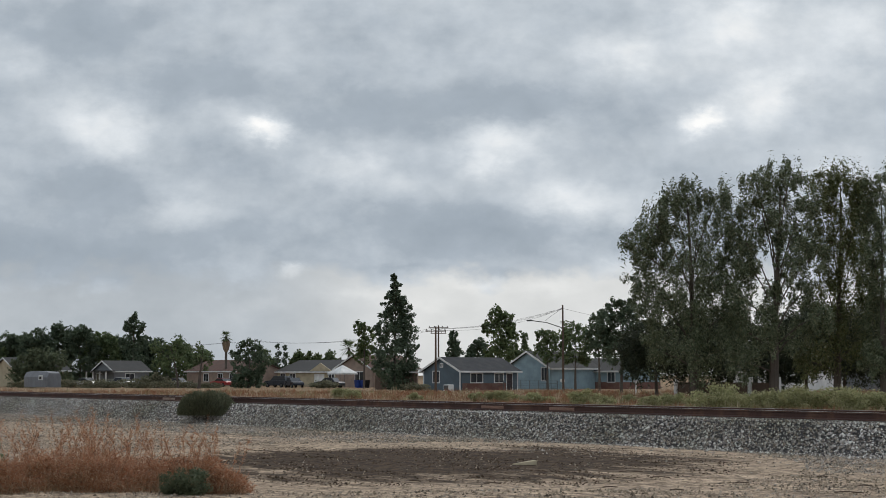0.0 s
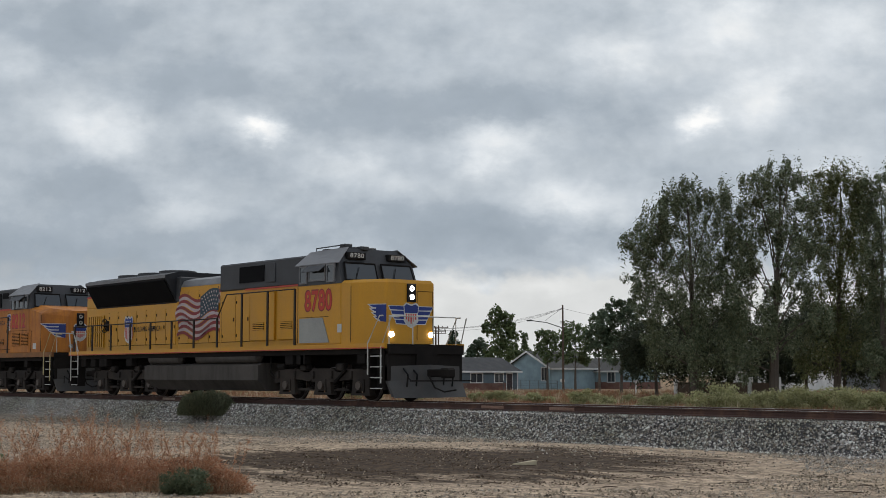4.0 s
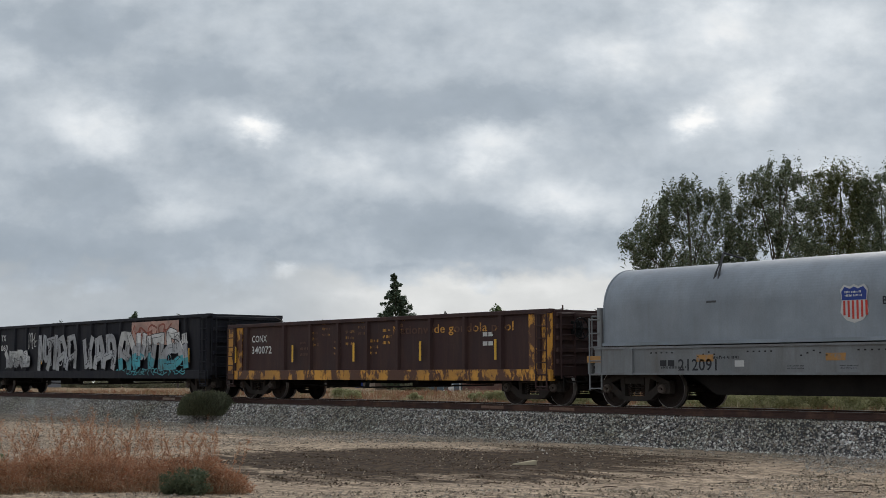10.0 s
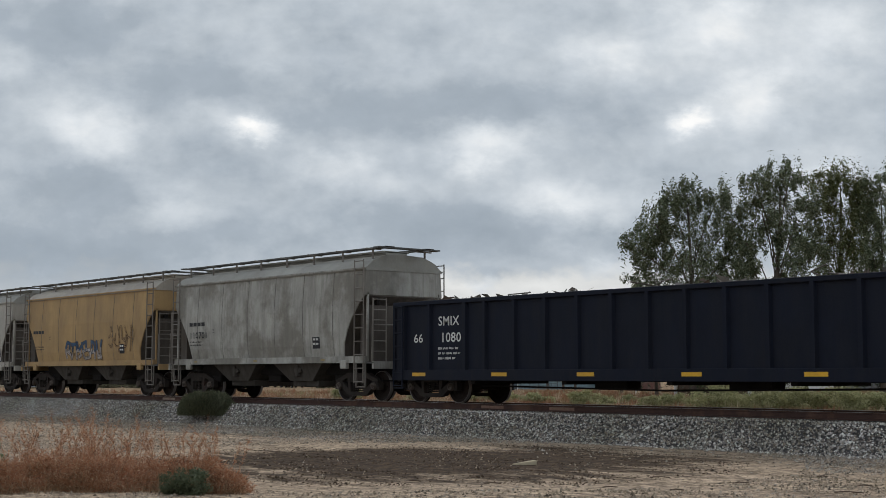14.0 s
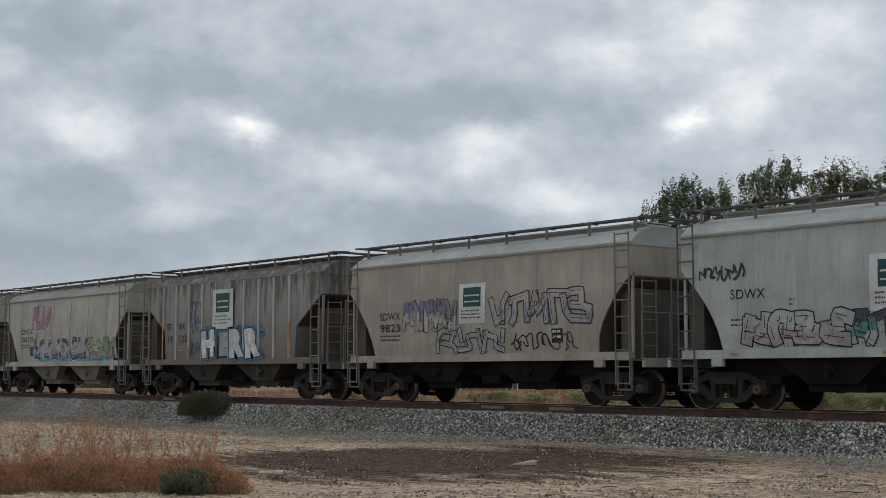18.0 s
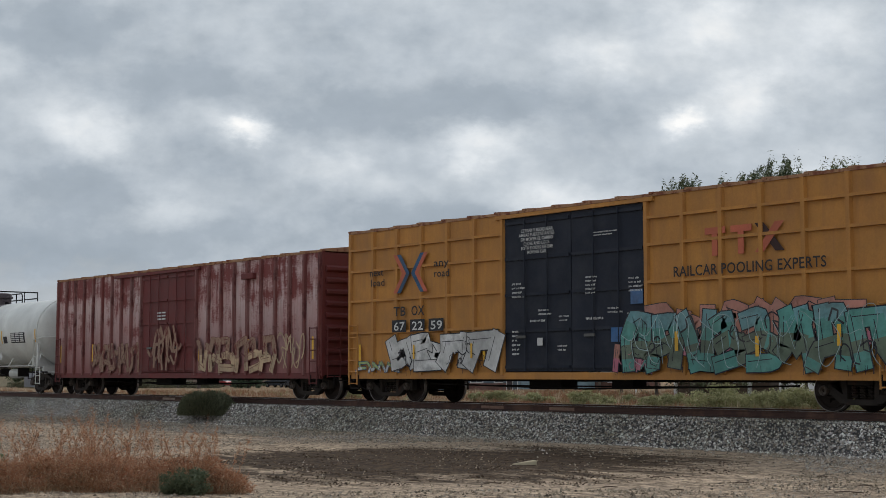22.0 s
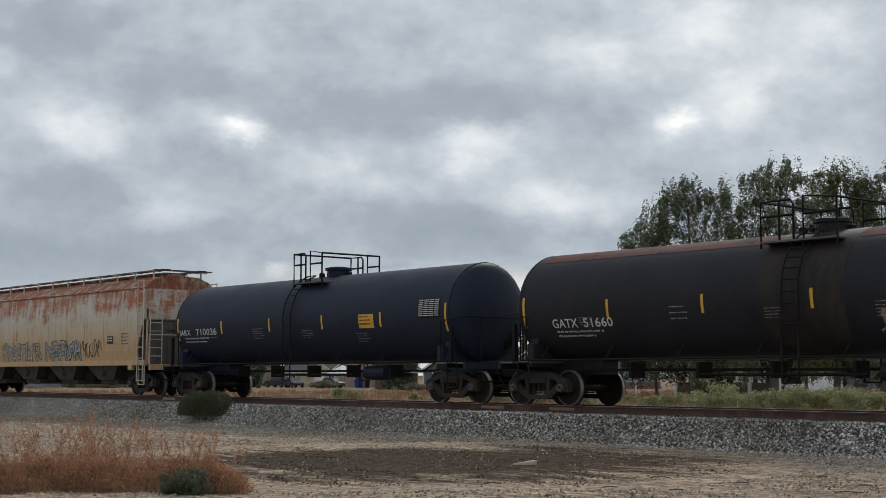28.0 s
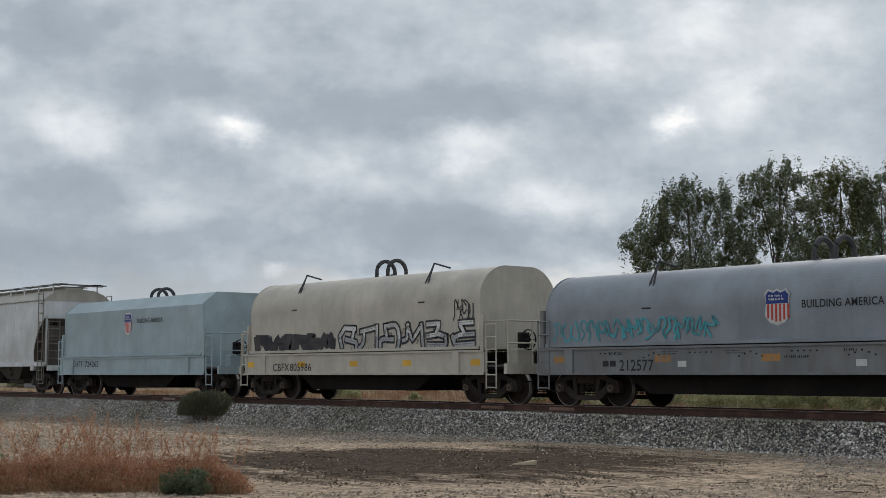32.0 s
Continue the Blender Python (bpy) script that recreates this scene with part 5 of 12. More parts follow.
# ---- coil steel cars ----
def coil_car(s0, s1, label, paint, hood, x0, x1, rail=None, top=3.5, boxy=False, twin=False, sill_z=.80):
    """x0 and x1: ends of the hood along the car."""
    root, mid, L = car("coil_car", s0, s1, label, "coil car")
    rail = rail or paint
    H = L / 2 - .72
    for s in (-1, 1):
        solid("side_beam", root, paint, (x0 - .25, x1 + .25, s * 1.46 - .06, s * 1.46 + .06, sill_z, 1.46))
        for q in (sill_z - .003, 1.42):
            solid("beam_flange", root, paint, (x0 - .25, x1 + .25, s * 1.46 - .10, s * 1.46 + .10, q, q + .05))
        for k in range(2):
            x = (x0 + .9, x1 - .9)[k]
            solid("stake_pocket", root, paint, (x - .14, x + .14, s * 1.54 - .03, s * 1.54 + .03, sill_z, 1.42))
    solid("deck", root, M_UNDER, (-H, H, -1.4, 1.4, .95, 1.05))
    solid("center_sill", root, M_UNDER, (-L / 2 + .7, L / 2 - .7, -.3, .3, .62, .947))
    bm = fresh()
    prism(bm, [(x0 + 2.2, .945), (x0 + 3.2, .34), (x1 - 3.2, .34), (x1 - 2.2, .945)], -1.1, 1.1, "y")
    if twin:
        bm.free()
        bm = fresh()
        lathe(bm, [(-.55, .10), (-.5, .24), (.5, .24), (.55, .10)], "x", 14, (-1.6, -.55, .55))
        part("air_reservoir", fix(bm), M_UNDER, root)
    else:
        part("trough_belly", fix(bm), M_UNDER, root, "dark sunken coil trough")
    parts = [(x0, (x0 + x1) / 2 - .04), ((x0 + x1) / 2 + .04, x1)] if twin else [(x0, x1)]
    W = 1.45
    if boxy:
        prof = [(-W, 1.02), (-W, 3.30), (-W + .55, top), (W - .55, top), (W, 3.30), (W, 1.02)]
    else:
        rr = 1.0 if not twin else 1.38
        zs = top - rr * (1.0 if not twin else .95)
        prof = [(-W, 1.50)] + [(-(W - rr) - rr * math.cos(a), zs + (top - zs) * math.sin(a)) for a in np.linspace(0, math.pi / 2, 22)]
        prof += [(-p[0], p[1]) for p in reversed(prof)]
        prof = [p for i, p in enumerate(prof) if i == 0 or p != prof[i - 1]]
    for i, (a, b) in enumerate(parts):
        hm = hood[i] if isinstance(hood, (list, tuple)) else hood
        bm = fresh()
        prism(bm, prof, a, b)
        bmesh.ops.bevel(bm, geom=[e for e in bm.edges if abs(e.verts[0].co.x - e.verts[1].co.x) < .001 and min(e.verts[0].co.z, e.verts[1].co.z) > 1.55], offset=.05, segments=2, affect="EDGES")
        hd = part("hood", fix(bm), hm, root, "removable rounded cover" if not boxy else "removable angular cover")
        for xx in (a + .015, b - .015):
            bm = fresh()
            loft(bm, [[(xx - .02, p[0] * 1.006, p[1] + .012) for p in prof], [(xx + .02, p[0] * 1.006, p[1] + .012) for p in prof]])
            part("hood_edge", fix(bm), hm if not twin else M_HSEAM, hd)
        if twin:
            for k in range(1, 6):
                xx = a + (b - a) * k / 6
                bm = fresh()
                loft(bm, [[(xx + q, p[0] * 1.004, p[1] + .006) for p in prof] for q in (-.012, .012)])
                part("hood_seam", fix(bm), M_HSEAM, hd)
            solid("belt_seam", hd, M_LOOP, (a, b, -W - .026, -W, 2.262, 2.278), (a, b, W, W + .026, 2.262, 2.278))
            for k in range(12):
                solid("latch", hd, M_LOOP, (a + (b - a) * (k + .5) / 12 - .03, a + (b - a) * (k + .5) / 12 + .03, -W - .04, -W - .01, 2.24, 2.33))
            solid("hood_belt", hd, hm, (a, b, -W - .02, -W + .02, 2.28, 2.34), (a, b, W - .02, W + .02, 2.28, 2.34))
        # lifting loops over the middle and brackets towards the ends
        mx = (a + b) / 2
        for dx in (-.28, .28):
            bm = fresh()
            ww = .36
            rise = .62 if not boxy else .5
            arc = [(mx + dx, -ww, top - .1)] + [(mx + dx, -ww * math.cos(t), top - .1 + rise - ww * (1 - math.sin(t))) for t in np.linspace(0, math.pi, 13)] + [(mx + dx, ww, top - .1)]
            tube(bm, arc, .065, 6)
            part("lifting_loop", fix(bm), M_LOOP, hd)
        for bx in (a + (b - a) * .22, b - (b - a) * .22):
            if boxy:
                continue
            if twin:
                # straddling stand with a long drawbar along the crown
                rail_line(hd, "lifting_bracket", [[(bx + .10, -1.30, top - .72), (bx + .02, -1.12, top - .1), (bx - .04, -.98, top + .22)], [(bx - .04, -.98, top + .22), (bx + .02, -.5, top - .05)]], M_LOOP, .042)
                rail_line(hd, "drawbar", [[(bx - .04, -.98, top + .22), (bx + .25, -.85, top + .16), (min(bx + 1.9, b - .05), -.35, top + .05)]], M_LOOP, .036)
                solid("bracket_foot", hd, M_LOOP, (bx + .0, bx + .22, -1.36, -1.26, top - .80, top - .68))
                continue
            rail_line(hd, "lifting_bracket", [[(bx - .10, -1.42, top - .95), (bx - .04, -1.2, top - .3), (bx, -.95, top + .2)], [(bx + .14, -1.42, top - .95), (bx + .06, -1.2, top - .3), (bx, -.95, top + .2)],
                                              [(bx - .12, -1.44, top - .95), (bx + .16, -1.44, top - .95)], [(bx, -.95, top + .2), (bx + .32, -.6, top + .06)]], M_LOOP, .026)
        solid("guide_rail", hd, hm, (a, b, -W - .06, -W + .0, 1.50, 1.58), (a, b, W, W + .06, 1.50, 1.58))
    for s in (-1, 1):
        e = x1 if s > 0 else x0
        o = s * H
        solid("end_platform", root, M_GRATE, (min(e, o), max(e, o), -1.45, 1.45, 1.02, 1.07))
        solid("end_sill", root, paint, (o - .06, o + .06, -1.5, 1.5, .82, 1.1))
        rail_line(root, "end_handrail", [[(o, y, 1.05), (o, y, 2.25)] for y in (-1.4, -.5, .5, 1.4)] + [[(o, -1.4, 2.25), (o, 1.4, 2.25)], [(o, -1.4, 1.65), (o, 1.4, 1.65)], [(e + s * .15, -1.4, 1.05), (e + s * .15, -1.4, 2.25), (o, -1.4, 2.25)]], rail, .024)
        ladder(root, (e + o) / 2 - .2, .4, -1.52, .42, 2.2, rail, 5)
        for q in (-1.5, 1.38):
            solid("corner_post", root, rail, (e + s * .12 - .06, e + s * .12 + .06, q, q + .12, 1.0, 2.45))
        bogie(root, s * (L / 2 - 1.85), mid)
    brake_wheel(root, H - .1, -.55, 1.75)
    solid("brake_box", root, rail, (H - .55, H - .2, -.9, -.3, 1.07, 1.5), bev=.03)
    ends(root, L)
    return root, flat(-1.52, .004), flat(-W, .01)


M_HSEAM = surface("grimy_hood_seam", (0.20, 0.19, 0.185), 0.7, dirt=(0.12, 0.11, 0.10), dirt_amt=0.6)
M_LOOP = surface("bare_loop_steel", (0.075, 0.075, 0.078), 0.7, 0.2, dirt=(0.04, 0.035, 0.03), dirt_amt=0.5)


# ---- locomotives ----
YEL = surface("engine_yellow", (0.60, 0.29, 0.020), 0.42, dirt=(0.42, 0.23, 0.05), dirt_amt=0.3, streak=0.12, vary=0.06)
YEL_D = surface("grimy_engine_yellow", (0.42, 0.175, 0.014), 0.55, dirt=(0.14, 0.06, 0.028), dirt_amt=0.65, streak=0.45, vary=0.12, alt=(0.34, 0.14, 0.02), alt_lo=0.5, alt_hi=0.7, alt_scale=0.8)
YEL_O = surface("orange_grimy_yellow", (0.53, 0.195, 0.026), 0.6, dirt=(0.17, 0.06, 0.03), dirt_amt=0.65, streak=0.5, vary=0.12, alt=(0.38, 0.125, 0.022), alt_lo=0.52, alt_hi=0.7, alt_scale=0.8)
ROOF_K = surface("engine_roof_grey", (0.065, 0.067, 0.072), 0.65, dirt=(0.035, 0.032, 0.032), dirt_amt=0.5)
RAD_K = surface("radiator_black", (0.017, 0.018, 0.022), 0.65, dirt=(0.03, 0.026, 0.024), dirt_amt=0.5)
# lit copy of the roof grey: sunlight on the roof is put into the colour
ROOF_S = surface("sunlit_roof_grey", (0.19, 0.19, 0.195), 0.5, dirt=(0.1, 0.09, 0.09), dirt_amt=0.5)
GRILLE = surface("dark_grille", (0.006, 0.006, 0.007), 0.9)
TANKG = surface("fuel_tank_grime", (0.090, 0.080, 0.072), 0.75, dirt=(0.04, 0.034, 0.03), dirt_amt=0.6, streak=0.4)
RED_LINE = surface("red_stripe", (0.48, 0.06, 0.035), 0.5)
RAILING = surface("grimy_handrail", (0.030, 0.021, 0.015), 0.7)
RAIL_W = surface("white_grab_rail", (0.55, 0.54, 0.50), 0.5, dirt=(0.3, 0.28, 0.24), dirt_amt=0.4)
RAIL_WD = surface("greyed_white_rail", (0.36, 0.34, 0.33), 0.5, dirt=(0.16, 0.13, 0.12), dirt_amt=0.6)
RAIL_WY = surface("yellowish_grab_rail", (0.52, 0.44, 0.22), 0.5, dirt=(0.3, 0.22, 0.12), dirt_amt=0.4)
WCREAM = surface("wine_train_cream", (0.36, 0.29, 0.175), 0.45, dirt=(0.32, 0.26, 0.17), dirt_amt=0.3)
WMAROON = surface("wine_train_maroon", (0.050, 0.009, 0.023), 0.5, dirt=(0.036, 0.012, 0.016), dirt_amt=0.3)
WGREEN = surface("wine_train_green", (0.005, 0.028, 0.026), 0.5, dirt=(0.014, 0.030, 0.027), dirt_amt=0.3)
WGREEN.node_tree.nodes["Principled BSDF"].inputs["Specular IOR Level"].default_value = 0.15
WMAROON.node_tree.nodes["Principled BSDF"].inputs["Specular IOR Level"].default_value = 0.2
BLACKF = surface("black_frame", (0.007, 0.007, 0.008), 0.6, dirt=(0.022, 0.02, 0.018), dirt_amt=0.4)


def engine_frame(bm):
    """Side of a three-axle truck: a deep cast beam with hanging pedestals, pads and brake hangers."""
    t = .11
    def slab(p, q=t):
        prism(bm, p, -q, q, "y")
    slab([(-2.75, .52), (-2.75, .84), (-2.45, .98), (-1.25, .98), (-.95, .88), (-.75, .88), (-.55, 1.0), (.55, 1.0), (.75, .88), (.95, .88), (1.25, .98), (2.45, .98), (2.75, .84), (2.75, .52), (2.3, .58), (1.5, .66), (.5, .58), (-.5, .58), (-1.5, .66), (-2.3, .58)])
    for x in (-2.0, 0, 2.0):
        for s in (-1, 1):
            slab([(x + s * .46, .20), (x + s * .40, .66), (x + s * .20, .66), (x + s * .24, .20)])
        slab([(x - .50, .17), (x - .46, .25), (x + .46, .25), (x + .50, .17)])
        slab([(x - .22, .30), (x - .20, .66), (x + .20, .66), (x + .22, .30)], .15)
    for x in (-1.0, 1.0):
        slab([(x - .42, .30), (x - .36, .38), (x + .36, .38), (x + .42, .30)], .08)
    for x in (-2.5, -1.55, -.5, .5, 1.55, 2.5):
        box(bm, x - .05, x + .05, -.17, .17, .68, .92, .01)
    for x in (-1.0, 1.0):
        box(bm, x - .16, x + .16, -.2, .2, .92, 1.12, .03)


def engine_springs(bm):
    for x in (-1.35, -.65, .65, 1.35):
        for k in range(5):
            lathe(bm, [(.36 + k * .06, .09), (.39 + k * .06, .13), (.405 + k * .06, .09)], "z", 8, (x, 0, 0))


def engine_truck(root, x, base, axles=(-2.0, 0, 2.0), r=.52, paint=None):
    paint = paint or M_TRUCK
    for s in (-1, 1):
        f = shared("side_frame", ("etruck", paint), engine_frame, paint, root, (x, s * 1.12, 0), label="heavy cast truck side frame")
        shared("spring_nest", "esprings", engine_springs, M_UNDER, f, (0, s * .02, 0))
        for a in (-2.0, 0, 2.0):
            shared("journal_cap", "jcap", lambda bm: lathe(bm, [(-.17, .06), (-.17, .13), (.1, .13)], "y", 12), M_CAP, f, (a, s * .05, .47), (0, 0, 0 if s < 0 else math.pi))
        for a in (-2.35, -.95, .95, 2.35):
            shared("brake_cylinder", "ebrk", lambda bm: lathe(bm, [(-.22, .05), (-.2, .11), (.2, .11), (.22, .05)], "x", 10), M_UNDER, f, (a, s * .06, 1.05))
        shared("damper", "edamp", lambda bm: tube(bm, [(-.3, 0, .55), (.3, 0, .95)], .05, 6), M_UNDER, f, (1.0, s * .16, 0))
    shared("truck_bolster", "ebol", lambda bm: box(bm, -2.4, 2.4, -.95, .95, .62, .95), M_UNDER, root, (x, 0, 0))
    for a in axles:
        wheelset(root, x + a, r, base)


def flag(root, x0, x1, z0, z1, surf):
    """Waving striped flag with a starred canton at its upper right."""
    n, L, H = 16, x1 - x0, z1 - z0
    def wz(t, k):
        return z0 + H * (.10 + .78 * k) + H * .10 * math.sin(t * 8.5 + .6) * (1 - .45 * t) + H * .10 * (t - .5)
    f = new("flag_decal")
    f.parent = root
    f["label"] = "waving striped flag decal with a starred blue corner"
    for i in range(13):
        vs, fs = [], []
        for j in range(n + 1):
            t = j / n
            sx = x0 + L * t + L * .05 * math.sin(i * .7)
            for k in (i / 13, (i + 1) / 13):
                z = wz(t, k)
                vs.append((sx, surf(z), z))
        for j in range(n):
            fs.append((2 * j, 2 * j + 2, 2 * j + 3, 2 * j + 1))
        o = new("stripe", raw_mesh("stripe", vs, fs, FLAG_R if i % 2 == 0 else FLAG_W))
        o.parent = f
    vs, fs = [], []
    for j in range(9):
        t = .56 + .42 * j / 8
        for k in (.50, 1.02):
            z = wz(t, k)
            vs.append((x0 + L * t, surf(z) - .003, z))
    for j in range(8):
        fs.append((2 * j, 2 * j + 2, 2 * j + 3, 2 * j + 1))
    o = new("canton", raw_mesh("canton", vs, fs, FLAG_B))
    o.parent = f
    vs, fs = [], []
    for a in range(7):
        for b in range(5):
            t, k = .60 + .36 * (a + .5 * (b % 2)) / 6.6, .55 + .43 * b / 4.4
            x, z = x0 + L * t, wz(t, k)
            m = len(vs)
            for q in range(10):
                an = q * math.pi / 5 + math.pi / 2
                rr = .055 if q % 2 == 0 else .024
                vs.append((x + rr * math.cos(an), surf(z) - .006, z + rr * math.sin(an)))
            fs.append(tuple(range(m, m + 10)))
    o = new("stars", raw_mesh("stars", vs, fs, FLAG_W))
    o.parent = f
    rail_line(f, "flag_pole", [[(x1 - .08, surf(0) - .004, z1 + .02), (x1 + .42, surf(0) - .004, z0 - .05)]], M_GRATE, .012)


PLOW = surface("scuffed_plow", (0.085, 0.083, 0.082), 0.75, dirt=(0.10, 0.09, 0.08), dirt_amt=0.6, streak=0.3)
SILL_G = surface("rusty_sill_grime", (0.30, 0.135, 0.045), 0.7, dirt=(0.12, 0.065, 0.04), dirt_amt=0.8)
for m_ in (BLACKF, GRILLE, TANKG, PLOW):
    m_.node_tree.nodes["Principled BSDF"].inputs["Specular IOR Level"].default_value = 0.1
FLAG_R = surface("flag_red", (0.24, 0.030, 0.036), 0.55, dirt=(0.3, 0.15, 0.08), dirt_amt=0.3)
FLAG_W = surface("flag_white", (0.50, 0.41, 0.40), 0.55, dirt=(0.4, 0.28, 0.15), dirt_amt=0.3)
FLAG_B = surface("flag_blue", (0.03, 0.055, 0.075), 0.55)


def door_lines(root, x0, x1, z0, z1, n, y, paint, hinged=True):
    """Panel doors along a hood: raised sheets parted by dark seams, with hinges and latches."""
    w = (x1 - x0) / n
    for k in range(n):
        a = x0 + k * w
        d = solid("panel_door", root, paint, (a + .014, a + w - .014, y - .018, y + .02, z0, z1))
        solid("seam", root, M_UNDER, (a - .014, a + .014, y - .009, y + .02, z0 - .01, z1 + .01))
        if not hinged:
            continue
        for z in (z0 + .2, z1 - .2):
            solid("hinge", d, M_UNDER, (a + .05, a + .10, y - .03, y - .018, z - .05, z + .05))
        solid("latch", d, M_UNDER, (a + w - .13, a + w - .08, y - .035, y - .018, (z0 + z1) / 2 - .08, (z0 + z1) / 2 + .05))
    solid("seam", root, M_UNDER, (x0 - .01, x1 + .01, y - .006, y + .02, z0 - .022, z0 - .002))


def louvres(root, x0, x1, z0, z1, n, y, paint):
    v = new("louvre_vent")
    v.parent = root
    solid("vent_back", v, GRILLE, (x0, x1, y - .004, y + .01, z0, z1))
    for k in range(n):
        z = z0 + (z1 - z0) * (k + .5) / n
        h = (z1 - z0) / n * .30
        solid("slat", v, paint, (x0, x1, y - .025, y - .002, z - h, z + h))


def side_rails(root, x0, x1, z0, z1, n, mat, y=1.5, kink=None, wide=.045):
    for s in (-1, 1):
        line = [(x0, s * y, z1)]
        if kink:
            line += [(kink[0], s * y, z1), (kink[0] + .6, s * y, kink[1])]
        line += [(x1, s * y, kink[1] if kink else z1)]
        rail_line(root, "handrail", [line], mat, .022)
        for k in range(n):
            x = x0 + (x1 - x0) * k / (n - 1)
            zz = z1 if not kink or x < kink[0] + .1 else kink[1] if x > kink[0] + .55 else (z1 + kink[1]) / 2
            solid("stanchion", root, mat, (x - wide, x + wide, s * y - .02, s * y + .02, z0, zz))


def end_steps(root, x, sgn, mat, dark, z_top=1.6, depth=.62):
    """Corner stairs with grab rails on both sides of an end."""
    for s in (-1, 1):
        st = new("corner_steps")
        st.parent = root
        a, b = sorted((x, x - sgn * depth))
        for k in range(4):
            z = .38 + k * .32
            solid("tread", st, RAIL_W if s < 0 else M_GRATE, (a, b, s * 1.46 - .03, s * 1.46 + .03, z, z + .03))
            solid("riser", st, dark, (a, b, s * 1.2 - .03, s * 1.2 + .03, z, z + .3))
        for q in (a - .05, b):
            solid("side_plate", st, dark, (q, q + .05, s * 1.35 - .16, s * 1.35 + .16, .34, z_top))
        y = s * 1.54
        rail_line(st, "grab_rail", [[(x - sgn * (depth + .06), y, .8), (x - sgn * (depth + .06), y, 1.75), (x - sgn * .15, y * .98, 2.55), (x + sgn * .02, y * .98, 2.55)],
                                    [(x - sgn * .04, y, .55), (x - sgn * .04, y, 1.6), (x + sgn * .35, y * .95, 2.5), (x + sgn * .55, y * .85, 2.5)]], mat, .024)


def wing_badge(root, p0, p1, z0, z1, start=-.55):
    """Blue and white winged emblem on the slanted nose side."""
    p0, p1 = Vector((*p0, 0)), Vector((*p1, 0))
    nrm = Vector(((p1 - p0).y, -(p1 - p0).x, 0)).normalized()
    if nrm.y > 0:
        nrm = -nrm
    def sheet(name, pts, m, off):
        vs = []
        for u, v in pts:
            q = p0.lerp(p1, u) + nrm * off
            vs.append((q.x, q.y, z0 + (z1 - z0) * v))
        o = new(name, raw_mesh(name, vs, [tuple(range(len(vs)))], m))
        o.parent = root
    for k in range(4):
        u, v = start + (.8 - start) * .19 * k, 1.0 - .22 * k
        sheet("wing_rim", [(u - .06, v + .04), (1.0, v + .04), (1.0, v - .27), (u + (1 - start) * .27, v - .25), (u + (1 - start) * .08, v - .14)], M_WHITE, .006 + .004 * k)
        sheet("wing_feather", [(u, v), (1.0, v), (1.0, v - .16), (u + (1 - start) * .28, v - .15), (u + (1 - start) * .10, v - .08)], M_BLUE, .008 + .004 * k)
    sheet("wing_root", [(.72, .96), (1, .96), (1, .06), (.85, .1), (.72, .4)], M_BLUE, .026)


